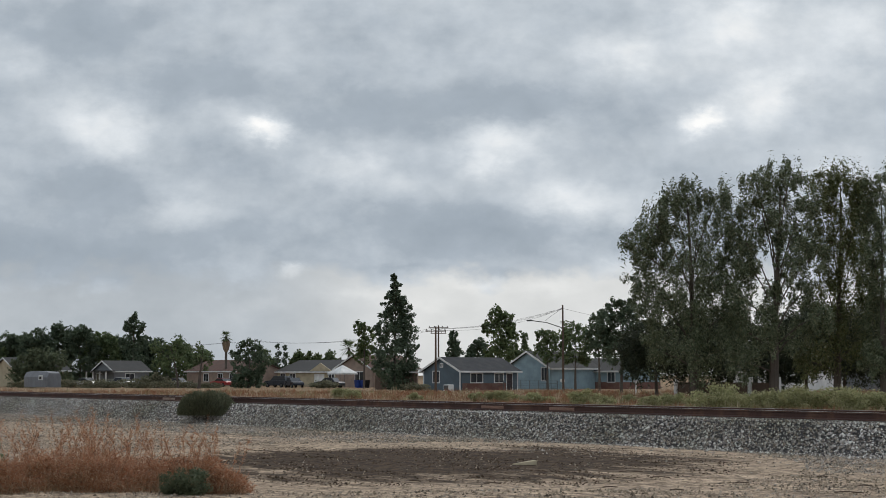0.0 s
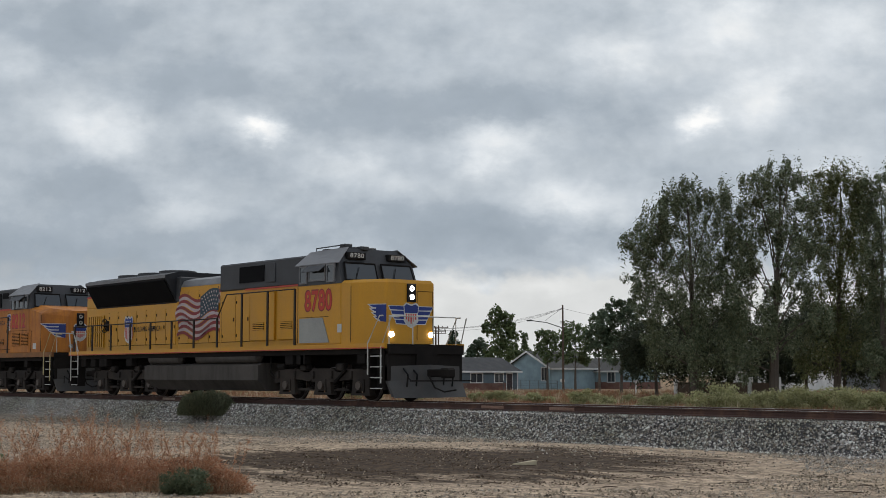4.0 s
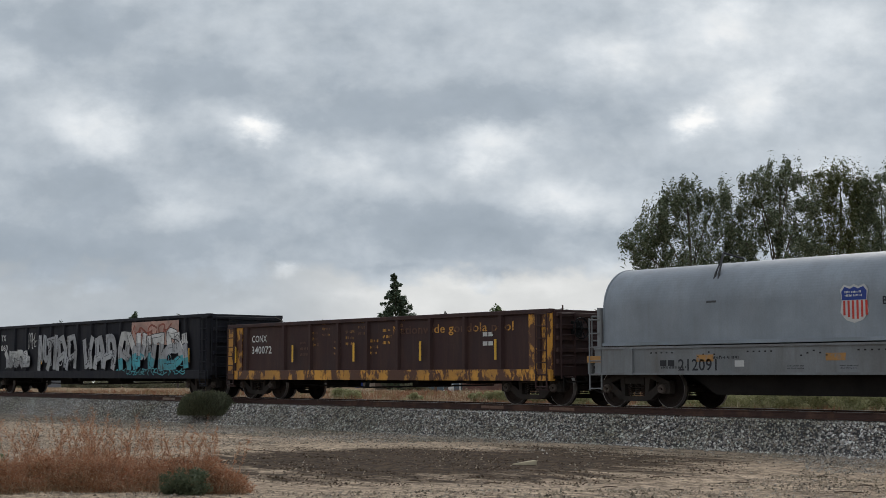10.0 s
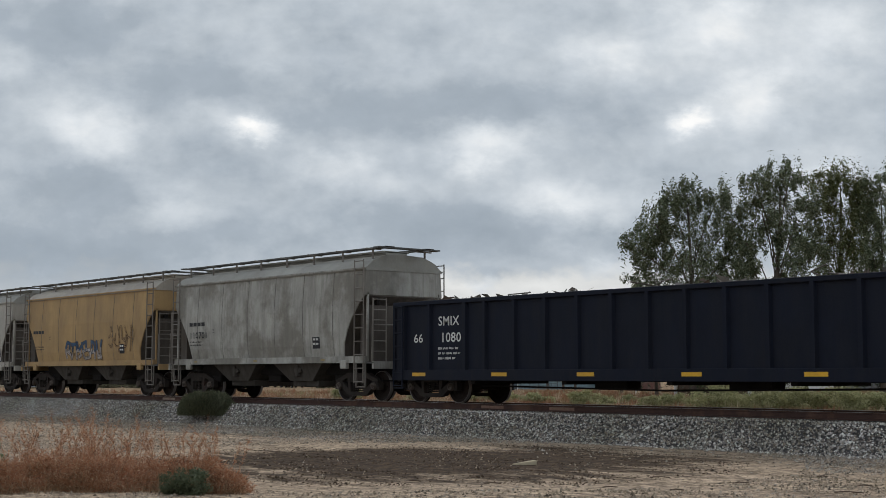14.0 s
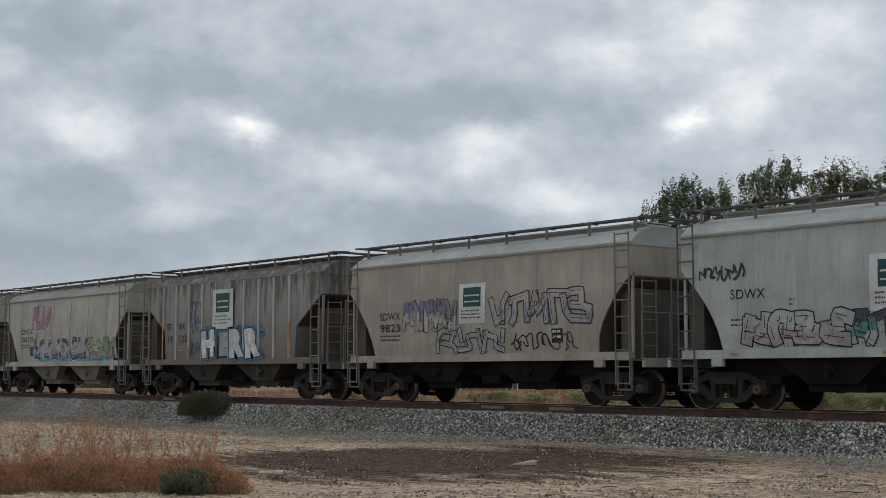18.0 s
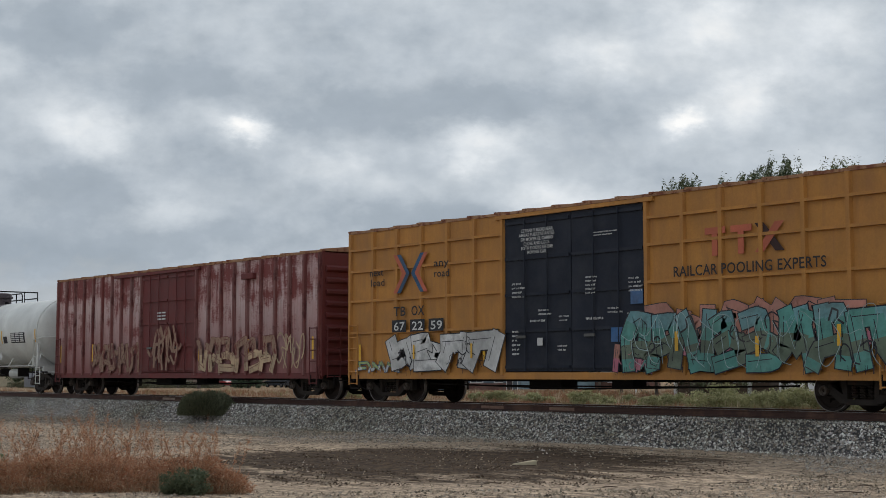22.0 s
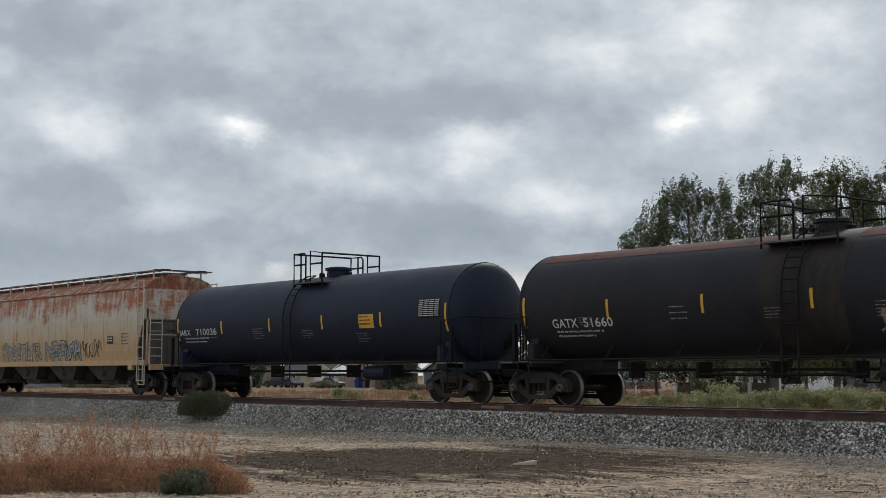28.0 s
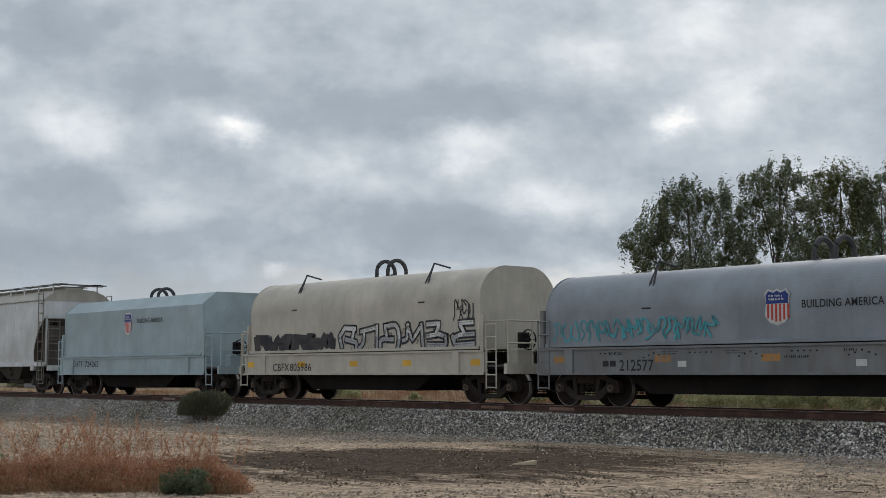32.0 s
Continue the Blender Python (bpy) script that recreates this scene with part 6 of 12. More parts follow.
def front_face(root, x, zs, lit, z_head, plow=True, dark=None, ditch=True, w=.9, badge=True):
    """Headlights, emblem and plow on the end at +x."""
    dark = dark or M_UNDER
    hb = solid("headlight_housing", root, M_BLACK, (x, x + .06, -.17, .17, z_head - .28, z_head + .28), bev=.02)
    for dz in (-.13, .13):
        bm = fresh()
        lathe(bm, [(x + .05, .02), (x + .09, .075), (x + .06, .09), (x + .03, .09)], "x", 14, (0, 0, z_head + dz))
        part("headlight", fix(bm), M_LAMP_ON if lit else M_LAMP_OFF, hb, "lit headlight" if lit else "headlight")
    if ditch:
        for y in (-.78, .78) if w > .6 else (-.42, .42):
            bm = fresh()
            lathe(bm, [(x + .06, .02), (x + .10, .075), (x + .07, .09), (x - .02, .09)], "x", 14, (0, y, 2.02))
            part("ditch_light", fix(bm), M_LAMP_ON if lit else M_LAMP_OFF, root, "lit ditch light" if lit else "ditch light")
    if badge:
        def sheet(name, pts, mat, off):
            o = new(name, raw_mesh(name, [(x + off, y, z) for y, z in pts], [tuple(range(len(pts)))], mat))
            o.parent = root
        def crest(k):
            return [(a * k, 2.62 + c * k) for a, c in ((-.27, .26), (-.18, .34), (0, .29), (.18, .34), (.27, .26), (.24, 0), (.26, -.16), (.14, -.30), (0, -.36), (-.14, -.30), (-.26, -.16), (-.24, 0))]
        for s in (-1, 1) if w > .6 else ():
            for k in range(4):
                z1, y1 = 2.88 - k * .14, s * (.88 - .08 * k)
                sheet("wing_rim", [(0, z1 + .02), (y1, z1 + .02), (y1 - s * .06, z1 - .13), (0, z1 - .15)], M_WHITE, .006 + .002 * k)
                sheet("wing_feather", [(0, z1), (y1 - s * .03, z1), (y1 - s * .07, z1 - .10), (0, z1 - .12)], M_BLUE, .007 + .002 * k)
        sheet("badge_rim", crest(1.12), M_WHITE, .018)
        sheet("badge", crest(1.0), M_WHITE, .020)
        sheet("badge_top", [(-.25, 2.68), (.25, 2.68), (.27, 2.88), (.18, 2.95), (0, 2.90), (-.18, 2.95), (-.27, 2.88)], M_BLUE, .023)
        for k in range(5):
            y0 = -.21 + k * .09
            sheet("badge_stripe", [(y0, 2.36 + .12 * abs(k - 2) / 2), (y0 + .05, 2.36 + .12 * abs(k - 2) / 2), (y0 + .05, 2.66), (y0, 2.66)], M_RED, .023)
    if plow:
        bm = fresh()
        e = x + .95
        loft(bm, [[(e + .05, -1.4, .12), (e + .35, 0, .12), (e + .05, 1.4, .12), (e - .12, 1.4, .16), (e - .1, -1.4, .16)],
                  [(e - .25, -1.45, .62), (e + .02, 0, .66), (e - .25, 1.45, .62), (e - .35, 1.45, .64), (e - .35, -1.45, .64)],
                  [(e - .25, -1.45, 1.05), (e - .02, 0, 1.1), (e - .25, 1.45, 1.05), (e - .35, 1.45, 1.05), (e - .35, -1.45, 1.05)]])
        part("snow_plow", fix(bm), PLOW, root, "dark steel pilot plow")
    solid("pilot", root, dark, (x + .45, x + .72, -1.45, 1.45, .62, 1.5))
    for y in (-.9, -.55, .5, .85):
        rail_line(root, "air_hose", [[(x + .75, y, 1.0), (x + 1.0, y, .8), (x + .95, y, .45)]], M_BLACK, .03)


def cab_windows(root, side_x, z, roofx, panes, mat_frame):
    for a, b, z0, z1 in panes:
        for s in (-1, 1):
            w = new("cab_window")
            w.parent = root
            solid("pane", w, M_GLASS, (a, b, s * 1.53 - .012, s * 1.53 + .012, z0, z1))
            t = .045
            solid("frame", w, mat_frame, (a - t, a, s * 1.535 - .025, s * 1.535 + .025, z0 - t, z1 + t), (b, b + t, s * 1.535 - .025, s * 1.535 + .025, z0 - t, z1 + t), (a, b, s * 1.535 - .025, s * 1.535 + .025, z0 - t, z0), (a, b, s * 1.535 - .025, s * 1.535 + .025, z1, z1 + t))


def windshield(root, pts, mat):
    """One slanted pane from four corners, set in a rim."""
    c = [Vector(p) for p in pts]
    nrm = (c[1] - c[0]).cross(c[3] - c[0]).normalized()
    if nrm.x < 0:
        nrm = -nrm
    w = new("windshield")
    w.parent = root
    o = new("pane", raw_mesh("pane", [p + nrm * .016 for p in c], [(0, 1, 2, 3)], M_GLASS))
    o.parent = w
    bm = fresh()
    loop = [p + nrm * .02 for p in c] + [c[0] + nrm * .02]
    tube(bm, loop, .035, 5)
    part("rim", fix(bm), mat, w)
    bm = fresh()
    tube(bm, [c[0].lerp(c[1], .3) + nrm * .04, c[3].lerp(c[2], .45).lerp(c[0].lerp(c[1], .45), .25) + nrm * .05], .012, 4)
    part("wiper", fix(bm), M_BLACK, w)


def fan(root, x, y, z, r, mat):
    bm = fresh()
    lathe(bm, [(z, r), (z + .16, r), (z + .18, r - .06), (z + .10, r - .08), (z + .1, .01)], "z", 20, (x, y, 0))
    part("roof_fan", fix(bm), mat, root, "round roof cooling fan")


def engine_sd(s_mid, number, yel, lit, label):
    L = 22.75
    root, mid, _ = car("locomotive", s_mid - L / 2, s_mid + L / 2, label, "locomotive")
    hw = .98
    # frame and fuel tank
    for s in (-1, 1):
        solid("side_sill", root, yel if lit else SILL_G, (-11.0, 10.2, s * 1.5 - .05, s * 1.5 + .05, 1.58, 1.74))
        solid("sill_stripe", root, RED_LINE if lit else FLAG_R, (-11.0, 10.2, s * 1.553 - .004, s * 1.553 + .004, 1.585, 1.615))
    solid("deck", root, M_UNDER, (-11.05, 10.3, -1.45, 1.45, 1.42, 1.70), (-11.0, 10.3, -.4, .4, .85, 1.42))
    bm = fresh()
    prism(bm, [(-1.5, 1.12), (-1.5, .62), (-1.15, .26), (1.15, .26), (1.5, .62), (1.5, 1.12), (1.2, 1.2), (-1.2, 1.2)], -4.6, 3.25)
    part("fuel_tank", fix(bm), TANKG, root, "long grimy fuel tank")
    for s in (-1, 1):
        for a, b in ((-4.55, -2.1), (-1.1, 3.1)):
            bm = fresh()
            lathe(bm, [(a, .05), (a + .12, .19), (b - .12, .19), (b, .05)], "x", 14, (0, s * 1.26, 1.38))
            part("air_reservoir", fix(bm), TANKG, root, smooth=False)
    # rear hood with the flared radiator
    solid("rear_hood", root, yel, (-10.6, -3.1, -hw, hw, 1.74, 3.5), bev=.02)
    bm = fresh()
    prism(bm, [(-hw, 3.5), (-hw, 3.46), (-1.5, 4.36), (-1.5, 4.48), (-.95, 4.62), (.95, 4.62), (1.5, 4.48), (1.5, 4.36), (hw, 3.46), (hw, 3.5)], -9.7, -3.15)
    part("radiator_housing", fix(bm), RAD_K, root, "flared dark radiator housing")
    solid("rear_roof", root, ROOF_K, (-10.6, -9.7, -hw, hw, 3.92, 4.6), bev=.03)
    louvres(root, -10.5, -9.8, 4.06, 4.46, 5, -hw - .006, ROOF_S)
    solid("rear_stripe", root, RED_LINE, (-10.61, -9.7, -hw - .008, -hw, 3.90, 3.97))
    # thin pale strips added as the highlight along the flare's top edge
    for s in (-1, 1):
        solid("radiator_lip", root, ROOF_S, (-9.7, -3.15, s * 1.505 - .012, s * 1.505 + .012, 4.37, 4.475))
    solid("rear_panel", root, yel, (-10.6, -9.7, -hw, hw, 3.5, 3.92), bev=.01)
    solid("radiator_end", root, ROOF_K, (-3.2, -2.9, -1.02, 1.02, 3.5, 4.42), bev=.03)
    for s in (-1, 1):
        bm = fresh()
        loft(bm, [[(x, s * (hw + .035), 3.53), (x, s * 1.49, 4.30), (x, s * 1.51, 4.28), (x, s * (hw + .055), 3.51)] for x in (-9.62, -3.22)])
        part("radiator_intake", fix(bm), GRILLE, root, "black intake screen")
    for x in (-8.3, -6.6, -4.9):
        fan(root, x, 0, 4.6, .72, ROOF_K)
    door_lines(root, -8.6, -3.2, 1.95, 3.25, 7, -hw, yel)
    grille = solid("rear_grille", root, GRILLE, (-10.42, -9.0, -hw - .02, -hw + .01, 1.92, 3.15))
    for k in range(8):
        x = -10.40 + k * .192
        solid("grille_bar", grille, yel, (x - .05, x + .05, -hw - .05, -hw - .02, 1.92, 3.15))
    solid("grille_rim", grille, yel, (-10.46, -8.98, -hw - .05, -hw - .02, 3.15, 3.20), (-10.46, -8.98, -hw - .05, -hw - .02, 2.50, 2.53), (-10.46, -8.98, -hw - .05, -hw - .02, 1.88, 1.92))
    # engine hood
    solid("engine_hood", root, yel, (-3.1, .0, -hw, hw, 1.74, 4.02), bev=.02)
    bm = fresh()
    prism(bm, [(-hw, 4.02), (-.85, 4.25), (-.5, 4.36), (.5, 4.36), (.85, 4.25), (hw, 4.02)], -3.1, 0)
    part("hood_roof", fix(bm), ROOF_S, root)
    bm = fresh()
    for k in range(3):
        tube(bm, [(-.55 + k * .12, -.15 + .15 * k, 4.52), (.05 + k * .02, -.15 + .15 * k, 4.56)], .06, 7)
    box(bm, -.35, -.15, -.2, .3, 4.34, 4.54)
    part("air_horn", fix(bm), M_BLACK, root)
    door_lines(root, -3.0, -.1, 1.95, 3.85, 4, -hw, yel)
    # equipment section behind the cab
    solid("equipment_hood", root, yel, (0, 5.6, -1.04, 1.04, 1.74, 3.72), bev=.02)
    solid("equipment_top", root, ROOF_K, (0, 5.6, -1.06, 1.06, 3.72, 4.66), bev=.05)
    for s in (-1, 1):
        solid("red_stripe", root, RED_LINE, (1.7, 5.6, s * 1.066 - .006, s * 1.066 + .006, 3.69, 3.75))
    solid("intake_grille", root, GRILLE, (1.35, 2.9, -1.09, -1.05, 3.95, 4.5))
    solid("roof_door", root, ROOF_K, (3.1, 3.6, -1.1, -1.05, 3.9, 4.55), bev=.01)
    solid("high_door", root, yel, (2.1, 3.6, -1.12, -1.03, 1.95, 3.6), (3.8, 5.3, -1.12, -1.03, 1.95, 3.6), bev=.015)
    for a in (2.2, 3.9):
        louvres(root, a + .1, a + .8, 2.3, 2.55, 4, -1.125, yel)
    door_lines(root, .15, 2.0, 1.95, 3.5, 2, -1.04, yel)
    # cab
    solid("cab_side", root, yel, (5.6, 7.95, -1.52, 1.52, 1.74, 3.62), bev=.02)
    bm = fresh()
    loft(bm, [[(5.6, -1.52, 3.62), (7.95, -1.52, 3.62), (7.95, 1.52, 3.62), (5.6, 1.52, 3.62)], [(5.6, -1.52, 4.28), (7.75, -1.46, 4.28), (7.75, 1.46, 4.28), (5.6, 1.52, 4.28)],
              [(5.6, -.95, 4.72), (7.55, -.95, 4.76), (7.55, .95, 4.76), (5.6, .95, 4.72)]])
    part("cab_top", fix(bm), ROOF_K, root)
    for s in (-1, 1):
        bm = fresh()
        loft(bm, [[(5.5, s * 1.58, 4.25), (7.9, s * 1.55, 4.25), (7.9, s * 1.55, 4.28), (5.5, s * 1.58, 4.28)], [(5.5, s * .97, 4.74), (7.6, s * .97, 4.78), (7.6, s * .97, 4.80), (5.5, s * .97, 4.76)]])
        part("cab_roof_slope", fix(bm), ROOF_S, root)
    solid("roof_hatch", root, ROOF_K, (6.1, 7.2, -.45, .45, 4.74, 4.86), bev=.04)
    cab_windows(root, 0, 0, 0, ((5.75, 6.1, 3.72, 4.2), (6.25, 7.1, 3.78, 4.2), (7.25, 7.6, 3.72, 4.2)), ROOF_S)
    windshield(root, [(7.98, -1.36, 3.72), (7.98, -.12, 3.72), (7.80, -.12, 4.27), (7.80, -1.30, 4.27)], M_BLACK)
    windshield(root, [(7.98, .12, 3.72), (7.98, 1.36, 3.72), (7.80, 1.30, 4.27), (7.80, .12, 4.27)], M_BLACK)
    for y0, y1 in ((-1.15, -.45), (.45, 1.15)):
        nb = solid("number_board", root, M_BLACK, (7.62, 7.80, y0, y1, 4.40, 4.62), bev=.01)
        letters(nb, number, y0 + .08, 4.45, .14, M_WHITE, None, .54, end=7.806)
    # nose
    plan = [(7.95, -1.50), (8.45, -1.50), (9.46, -.94), (9.50, -.90), (9.50, .90), (9.46, .94), (8.45, 1.50), (7.95, 1.50)]
    bm = fresh()
    loft(bm, [[(x, y, 1.74) for x, y in plan], [(x, y, 3.60 + (.02 if x < 8 else 0)) for x, y in plan], [(x - (.05 if x > 8 else 0), y * .93, 3.70 + (.0 if x < 8 else .0)) for x, y in plan]])
    part("nose", fix(bm), yel, root)
    for q in ((.24, .255, 1.85, 3.35), (.86, .875, 1.85, 3.35), (.24, .875, 3.35, 3.365)):
        solid("nose_door_seam", root, M_UNDER, (9.495, 9.508, q[0], q[1], q[2], q[3]))
    for k in range(4):
        solid("roof_box", root, ROOF_K, (5.9 + .48 * k, 6.2 + .48 * k, -.8 + .3 * (k % 2), -.5 + .3 * (k % 2), 4.72, 4.84 + .05 * (k % 3)), bev=.02)
    rail_line(root, "roof_rail", [[(5.8, -.95, 4.74), (5.8, -.95, 4.86), (7.4, -.95, 4.88), (7.4, -.95, 4.78)]], ROOF_K, .02)
    bm = fresh()
    loft(bm, [[(6.15, -1.54, 4.22), (7.2, -1.54, 4.22), (7.2, -1.54, 4.24), (6.15, -1.54, 4.24)], [(6.15, -1.76, 4.02), (7.1, -1.76, 4.02), (7.1, -1.76, 4.04), (6.15, -1.76, 4.04)]])
    part("sun_awning", fix(bm), ROOF_K, root)
    for q in ((8.44, 8.46, -1.506, -1.49, 1.8, 3.5), (5.60, 5.62, -1.526, -1.51, 1.8, 3.6), (5.7, 7.3, -1.526, -1.519, 2.60, 2.615)):
        solid("nose_seam", root, M_UNDER, q)
    bm = fresh()
    prism(bm, [(5.72, 1.80), (7.35, 1.80), (7.0, 2.58), (5.72, 2.58)], -1.545, -1.52, "y")
    part("battery_door", fix(bm), yel if not lit else LIGHT_PATCH, root)
    solid("builder_plate", root, M_WHITE, (7.78, 8.0, -1.53, -1.515, 2.1, 2.36))
    wing_badge(root, (8.45, -1.50), (9.48, -.925), 2.36, 2.92, .52)
    front_face(root, 9.50, 0, lit, 3.30)
    end_steps(root, 10.05, 1, RAIL_W if lit else RAIL_WY, M_UNDER)
    end_steps(root, -10.85, -1, RAIL_W, M_UNDER)
    rail_line(root, "front_railing", [[(10.1, -1.3, 1.7), (10.1, -1.3, 2.55), (10.1, 1.3, 2.55), (10.1, 1.3, 1.7)], [(10.1, -.4, 1.7), (10.1, -.4, 2.55)], [(10.1, .4, 1.7), (10.1, .4, 2.55)]], RAIL_W)
    rail_line(root, "rear_railing", [[(-10.95, -1.4, 1.7), (-10.95, -1.4, 2.75), (-10.95, 1.4, 2.75), (-10.95, 1.4, 1.7)], [(-10.95, -.4, 1.7), (-10.95, -.4, 2.75)]], RAILING)
    side_rails(root, -10.6, 5.4, 1.74, 2.75, 11, RAILING, 1.5, (.6, 3.55))
    # markings
    letters(root, number, -158.16 + 164.15, 2.82, .64, FLAG_R, flat(-1.52, .008), 1.52, .045, name="number_outline")
    letters(root, number, -158.13 + 164.15, 2.84, .60, M_RED, flat(-1.52, .012), 1.46, .02)
    brake_wheel(root, -8.72, -hw - .14, 2.75).rotation_euler.z = -math.pi / 2
    flag(root, -3.05, -.05, 2.0, 3.9, flat(-hw, .05))
    shield(root, -171.0 + 164.15, 2.55, .66, .98, flat(-hw, .05))
    letters(root, "BUILDING AMERICA", -6.42, 2.46, .19, M_INK, flat(-hw, .05), 2.1, .006)
    for x in (6.6, -6.6):
        engine_truck(root, x, mid)
    # pipes and boxes under the deck
    rng = random.Random(9)
    for k in range(10):
        x = rng.choice((rng.uniform(-10.5, -5.2), rng.uniform(3.5, 9.2)))
        solid("underframe_box", root, M_UNDER, (x, x + rng.uniform(.15, .5), -1.45, -1.2, 1.12, 1.42), bev=.02)
    rail_line(root, "sand_pipe", [[(3.6, -1.2, 1.4), (3.7, -1.3, .9), (4.1, -1.0, .3)], [(9.3, -1.2, 1.4), (9.3, -1.25, .8), (9.0, -1.0, .3)]], M_UNDER, .03)
    ends(root, L)
    return root


LIGHT_PATCH = surface("grey_replaced_panel", (0.30, 0.30, 0.28), 0.5)


def engine_ge(s_mid, number, yel, label):
    L = 22.6
    root, mid, _ = car("locomotive", s_mid - L / 2, s_mid + L / 2, label, "locomotive")
    hw = 1.05
    for s in (-1, 1):
        solid("side_sill", root, SILL_G, (-10.9, 10.1, s * 1.5 - .05, s * 1.5 + .05, 1.56, 1.76))
    solid("deck", root, M_UNDER, (-10.95, 10.2, -1.45, 1.45, 1.40, 1.72), (-10.9, 10.2, -.4, .4, .85, 1.42))
    # fuel tank with recessed air reservoirs
    solid("fuel_tank", root, TANKG, (-4.5, 3.1, -1.5, 1.5, .26, .78), (-4.5, -3.3, -1.5, 1.5, .78, 1.24), (1.2, 3.1, -1.5, 1.5, .78, 1.24), (-3.3, 1.2, -.7, .7, .78, 1.24), bev=.03)
    for s in (-1, 1):
        for a, b in ((-3.15, -1.25), (-.85, 1.05)):
            bm = fresh()
            lathe(bm, [(a, .05), (a + .12, .25), (b - .12, .25), (b, .05)], "x", 16, (0, s * 1.18, 1.08))
            part("air_reservoir", fix(bm), TANKG, root)
    # rear hood under the wide radiator wings
    solid("rear_hood", root, yel, (-10.1, -4.1, -hw, hw, 1.76, 3.5), bev=.02)
    bm = fresh()
    prism(bm, [(-hw, 3.5), (-.8, 4.1), (.8, 4.1), (hw, 3.5)], -9.7, -4.3)
    part("radiator_bay", fix(bm), GRILLE, root, "dark radiator bay")
    bm = fresh()
    prism(bm, [(-1.48, 4.06), (-1.52, 4.10), (-1.52, 4.42), (-1.3, 4.56), (1.3, 4.56), (1.52, 4.42), (1.52, 4.10), (1.48, 4.06)], -10.4, -4.15)
    part("radiator_wing", fix(bm), ROOF_K, root, "wide overhanging radiator roof")
    for s in (-1, 1):
        solid("wing_edge", root, SILL_G, (-10.4, -4.15, s * 1.53 - .008, s * 1.53 + .008, 4.07, 4.20))
        solid("wing_stripe", root, RED_LINE, (-10.4, -4.15, s * 1.54 - .004, s * 1.54 + .004, 4.20, 4.25))
        for x in (-9.2, -7.4, -5.6):
            rail_line(root, "wing_strut", [[(x, s * 1.05, 3.5), (x + .12, s * 1.4, 4.08)]], yel, .04)
    solid("wing_cap", root, ROOF_S, (-7.6, -4.9, -1.1, 1.1, 4.55, 4.66), bev=.05)
    for k in range(6):
        a = -9.5 + k * .72
        louvres(root, a, a + .32, 2.0, 2.95, 10, -hw - .012, GRILLE)
        solid("vent_pilaster", root, yel, (a + .38, a + .62, -hw - .05, -hw, 1.85, 3.3))
    door_lines(root, -5.1, -4.2, 1.95, 3.35, 1, -hw, yel)
    # engine hood
    solid("engine_hood", root, yel, (-4.1, .0, -hw, hw, 1.76, 4.0), bev=.02)
    bm = fresh()
    prism(bm, [(-hw - .01, 3.98), (-hw + .05, 4.2), (-.6, 4.32), (.6, 4.32), (hw - .05, 4.2), (hw + .01, 3.98)], -4.15, 0)
    part("hood_roof", fix(bm), ROOF_K, root)
    for s in (-1, 1):
        solid("red_stripe", root, RED_LINE, (-4.1, .0, s * (hw + .012) - .006, s * (hw + .012) + .006, 3.96, 4.02))
    door_lines(root, -4.0, -.05, 1.95, 3.9, 7, -hw, yel)
    solid("exhaust_stack", root, ROOF_K, (-2.9, -1.5, -.5, .5, 4.28, 4.45), bev=.04)
    bm = fresh()
    for k in range(5):
        lathe(bm, [(-.95 + k * .16, .06), (-.9 + k * .16, .1), (-.83 + k * .16, .06)], "x", 10, (0, -.4, 4.5))
    box(bm, -1.0, -.1, -.5, -.3, 4.3, 4.44)
    part("air_horn", fix(bm), M_BLACK, root)
    # equipment section
    solid("equipment_hood", root, yel, (0, 5.7, -1.1, 1.1, 1.76, 3.72), bev=.02)
    solid("equipment_top", root, ROOF_K, (0, 5.7, -1.12, 1.12, 3.72, 4.66), bev=.05)
    for s in (-1, 1):
        solid("red_stripe", root, RED_LINE, (0, 5.7, s * 1.126 - .006, s * 1.126 + .006, 3.70, 3.77))
    for q in ((.25, 1.35, -1.15, -1.11, 3.98, 4.42), (3.1, 3.75, -1.15, -1.11, 3.85, 4.5), (3.9, 4.5, -1.15, -1.11, 4.25, 4.5)):
        solid("intake_grille", root, GRILLE, q)
    solid("notice_patch", root, RED_LINE, (1.5, 1.75, -1.13, -1.12, 3.95, 4.25))
    door_lines(root, .1, 5.6, 1.95, 3.6, 5, -1.1, yel)
    louvres(root, 2.0, 2.6, 2.15, 2.4, 4, -1.13, yel)
    louvres(root, 3.5, 4.1, 2.15, 2.4, 4, -1.13, yel)
    # cab
    solid("cab_side", root, yel, (5.7, 7.75, -1.52, 1.52, 1.76, 3.66), bev=.02)
    bm = fresh()
    loft(bm, [[(5.7, -1.52, 3.66), (7.85, -1.52, 3.66), (7.85, 1.52, 3.66), (5.7, 1.52, 3.66)], [(5.7, -1.52, 4.32), (7.6, -1.45, 4.32), (7.6, 1.45, 4.32), (5.7, 1.52, 4.32)],
              [(5.7, -.95, 4.72), (7.4, -.95, 4.76), (7.4, .95, 4.76), (5.7, .95, 4.72)]])
    part("cab_top", fix(bm), ROOF_K, root)
    for s in (-1, 1):
        bm = fresh()
        loft(bm, [[(5.6, s * 1.60, 4.27), (7.75, s * 1.55, 4.27), (7.75, s * 1.55, 4.30), (5.6, s * 1.60, 4.30)], [(5.6, s * .97, 4.74), (7.45, s * .97, 4.78), (7.45, s * .97, 4.80), (5.6, s * .97, 4.76)]])
        part("cab_roof_slope", fix(bm), ROOF_S, root)
    bm = fresh()
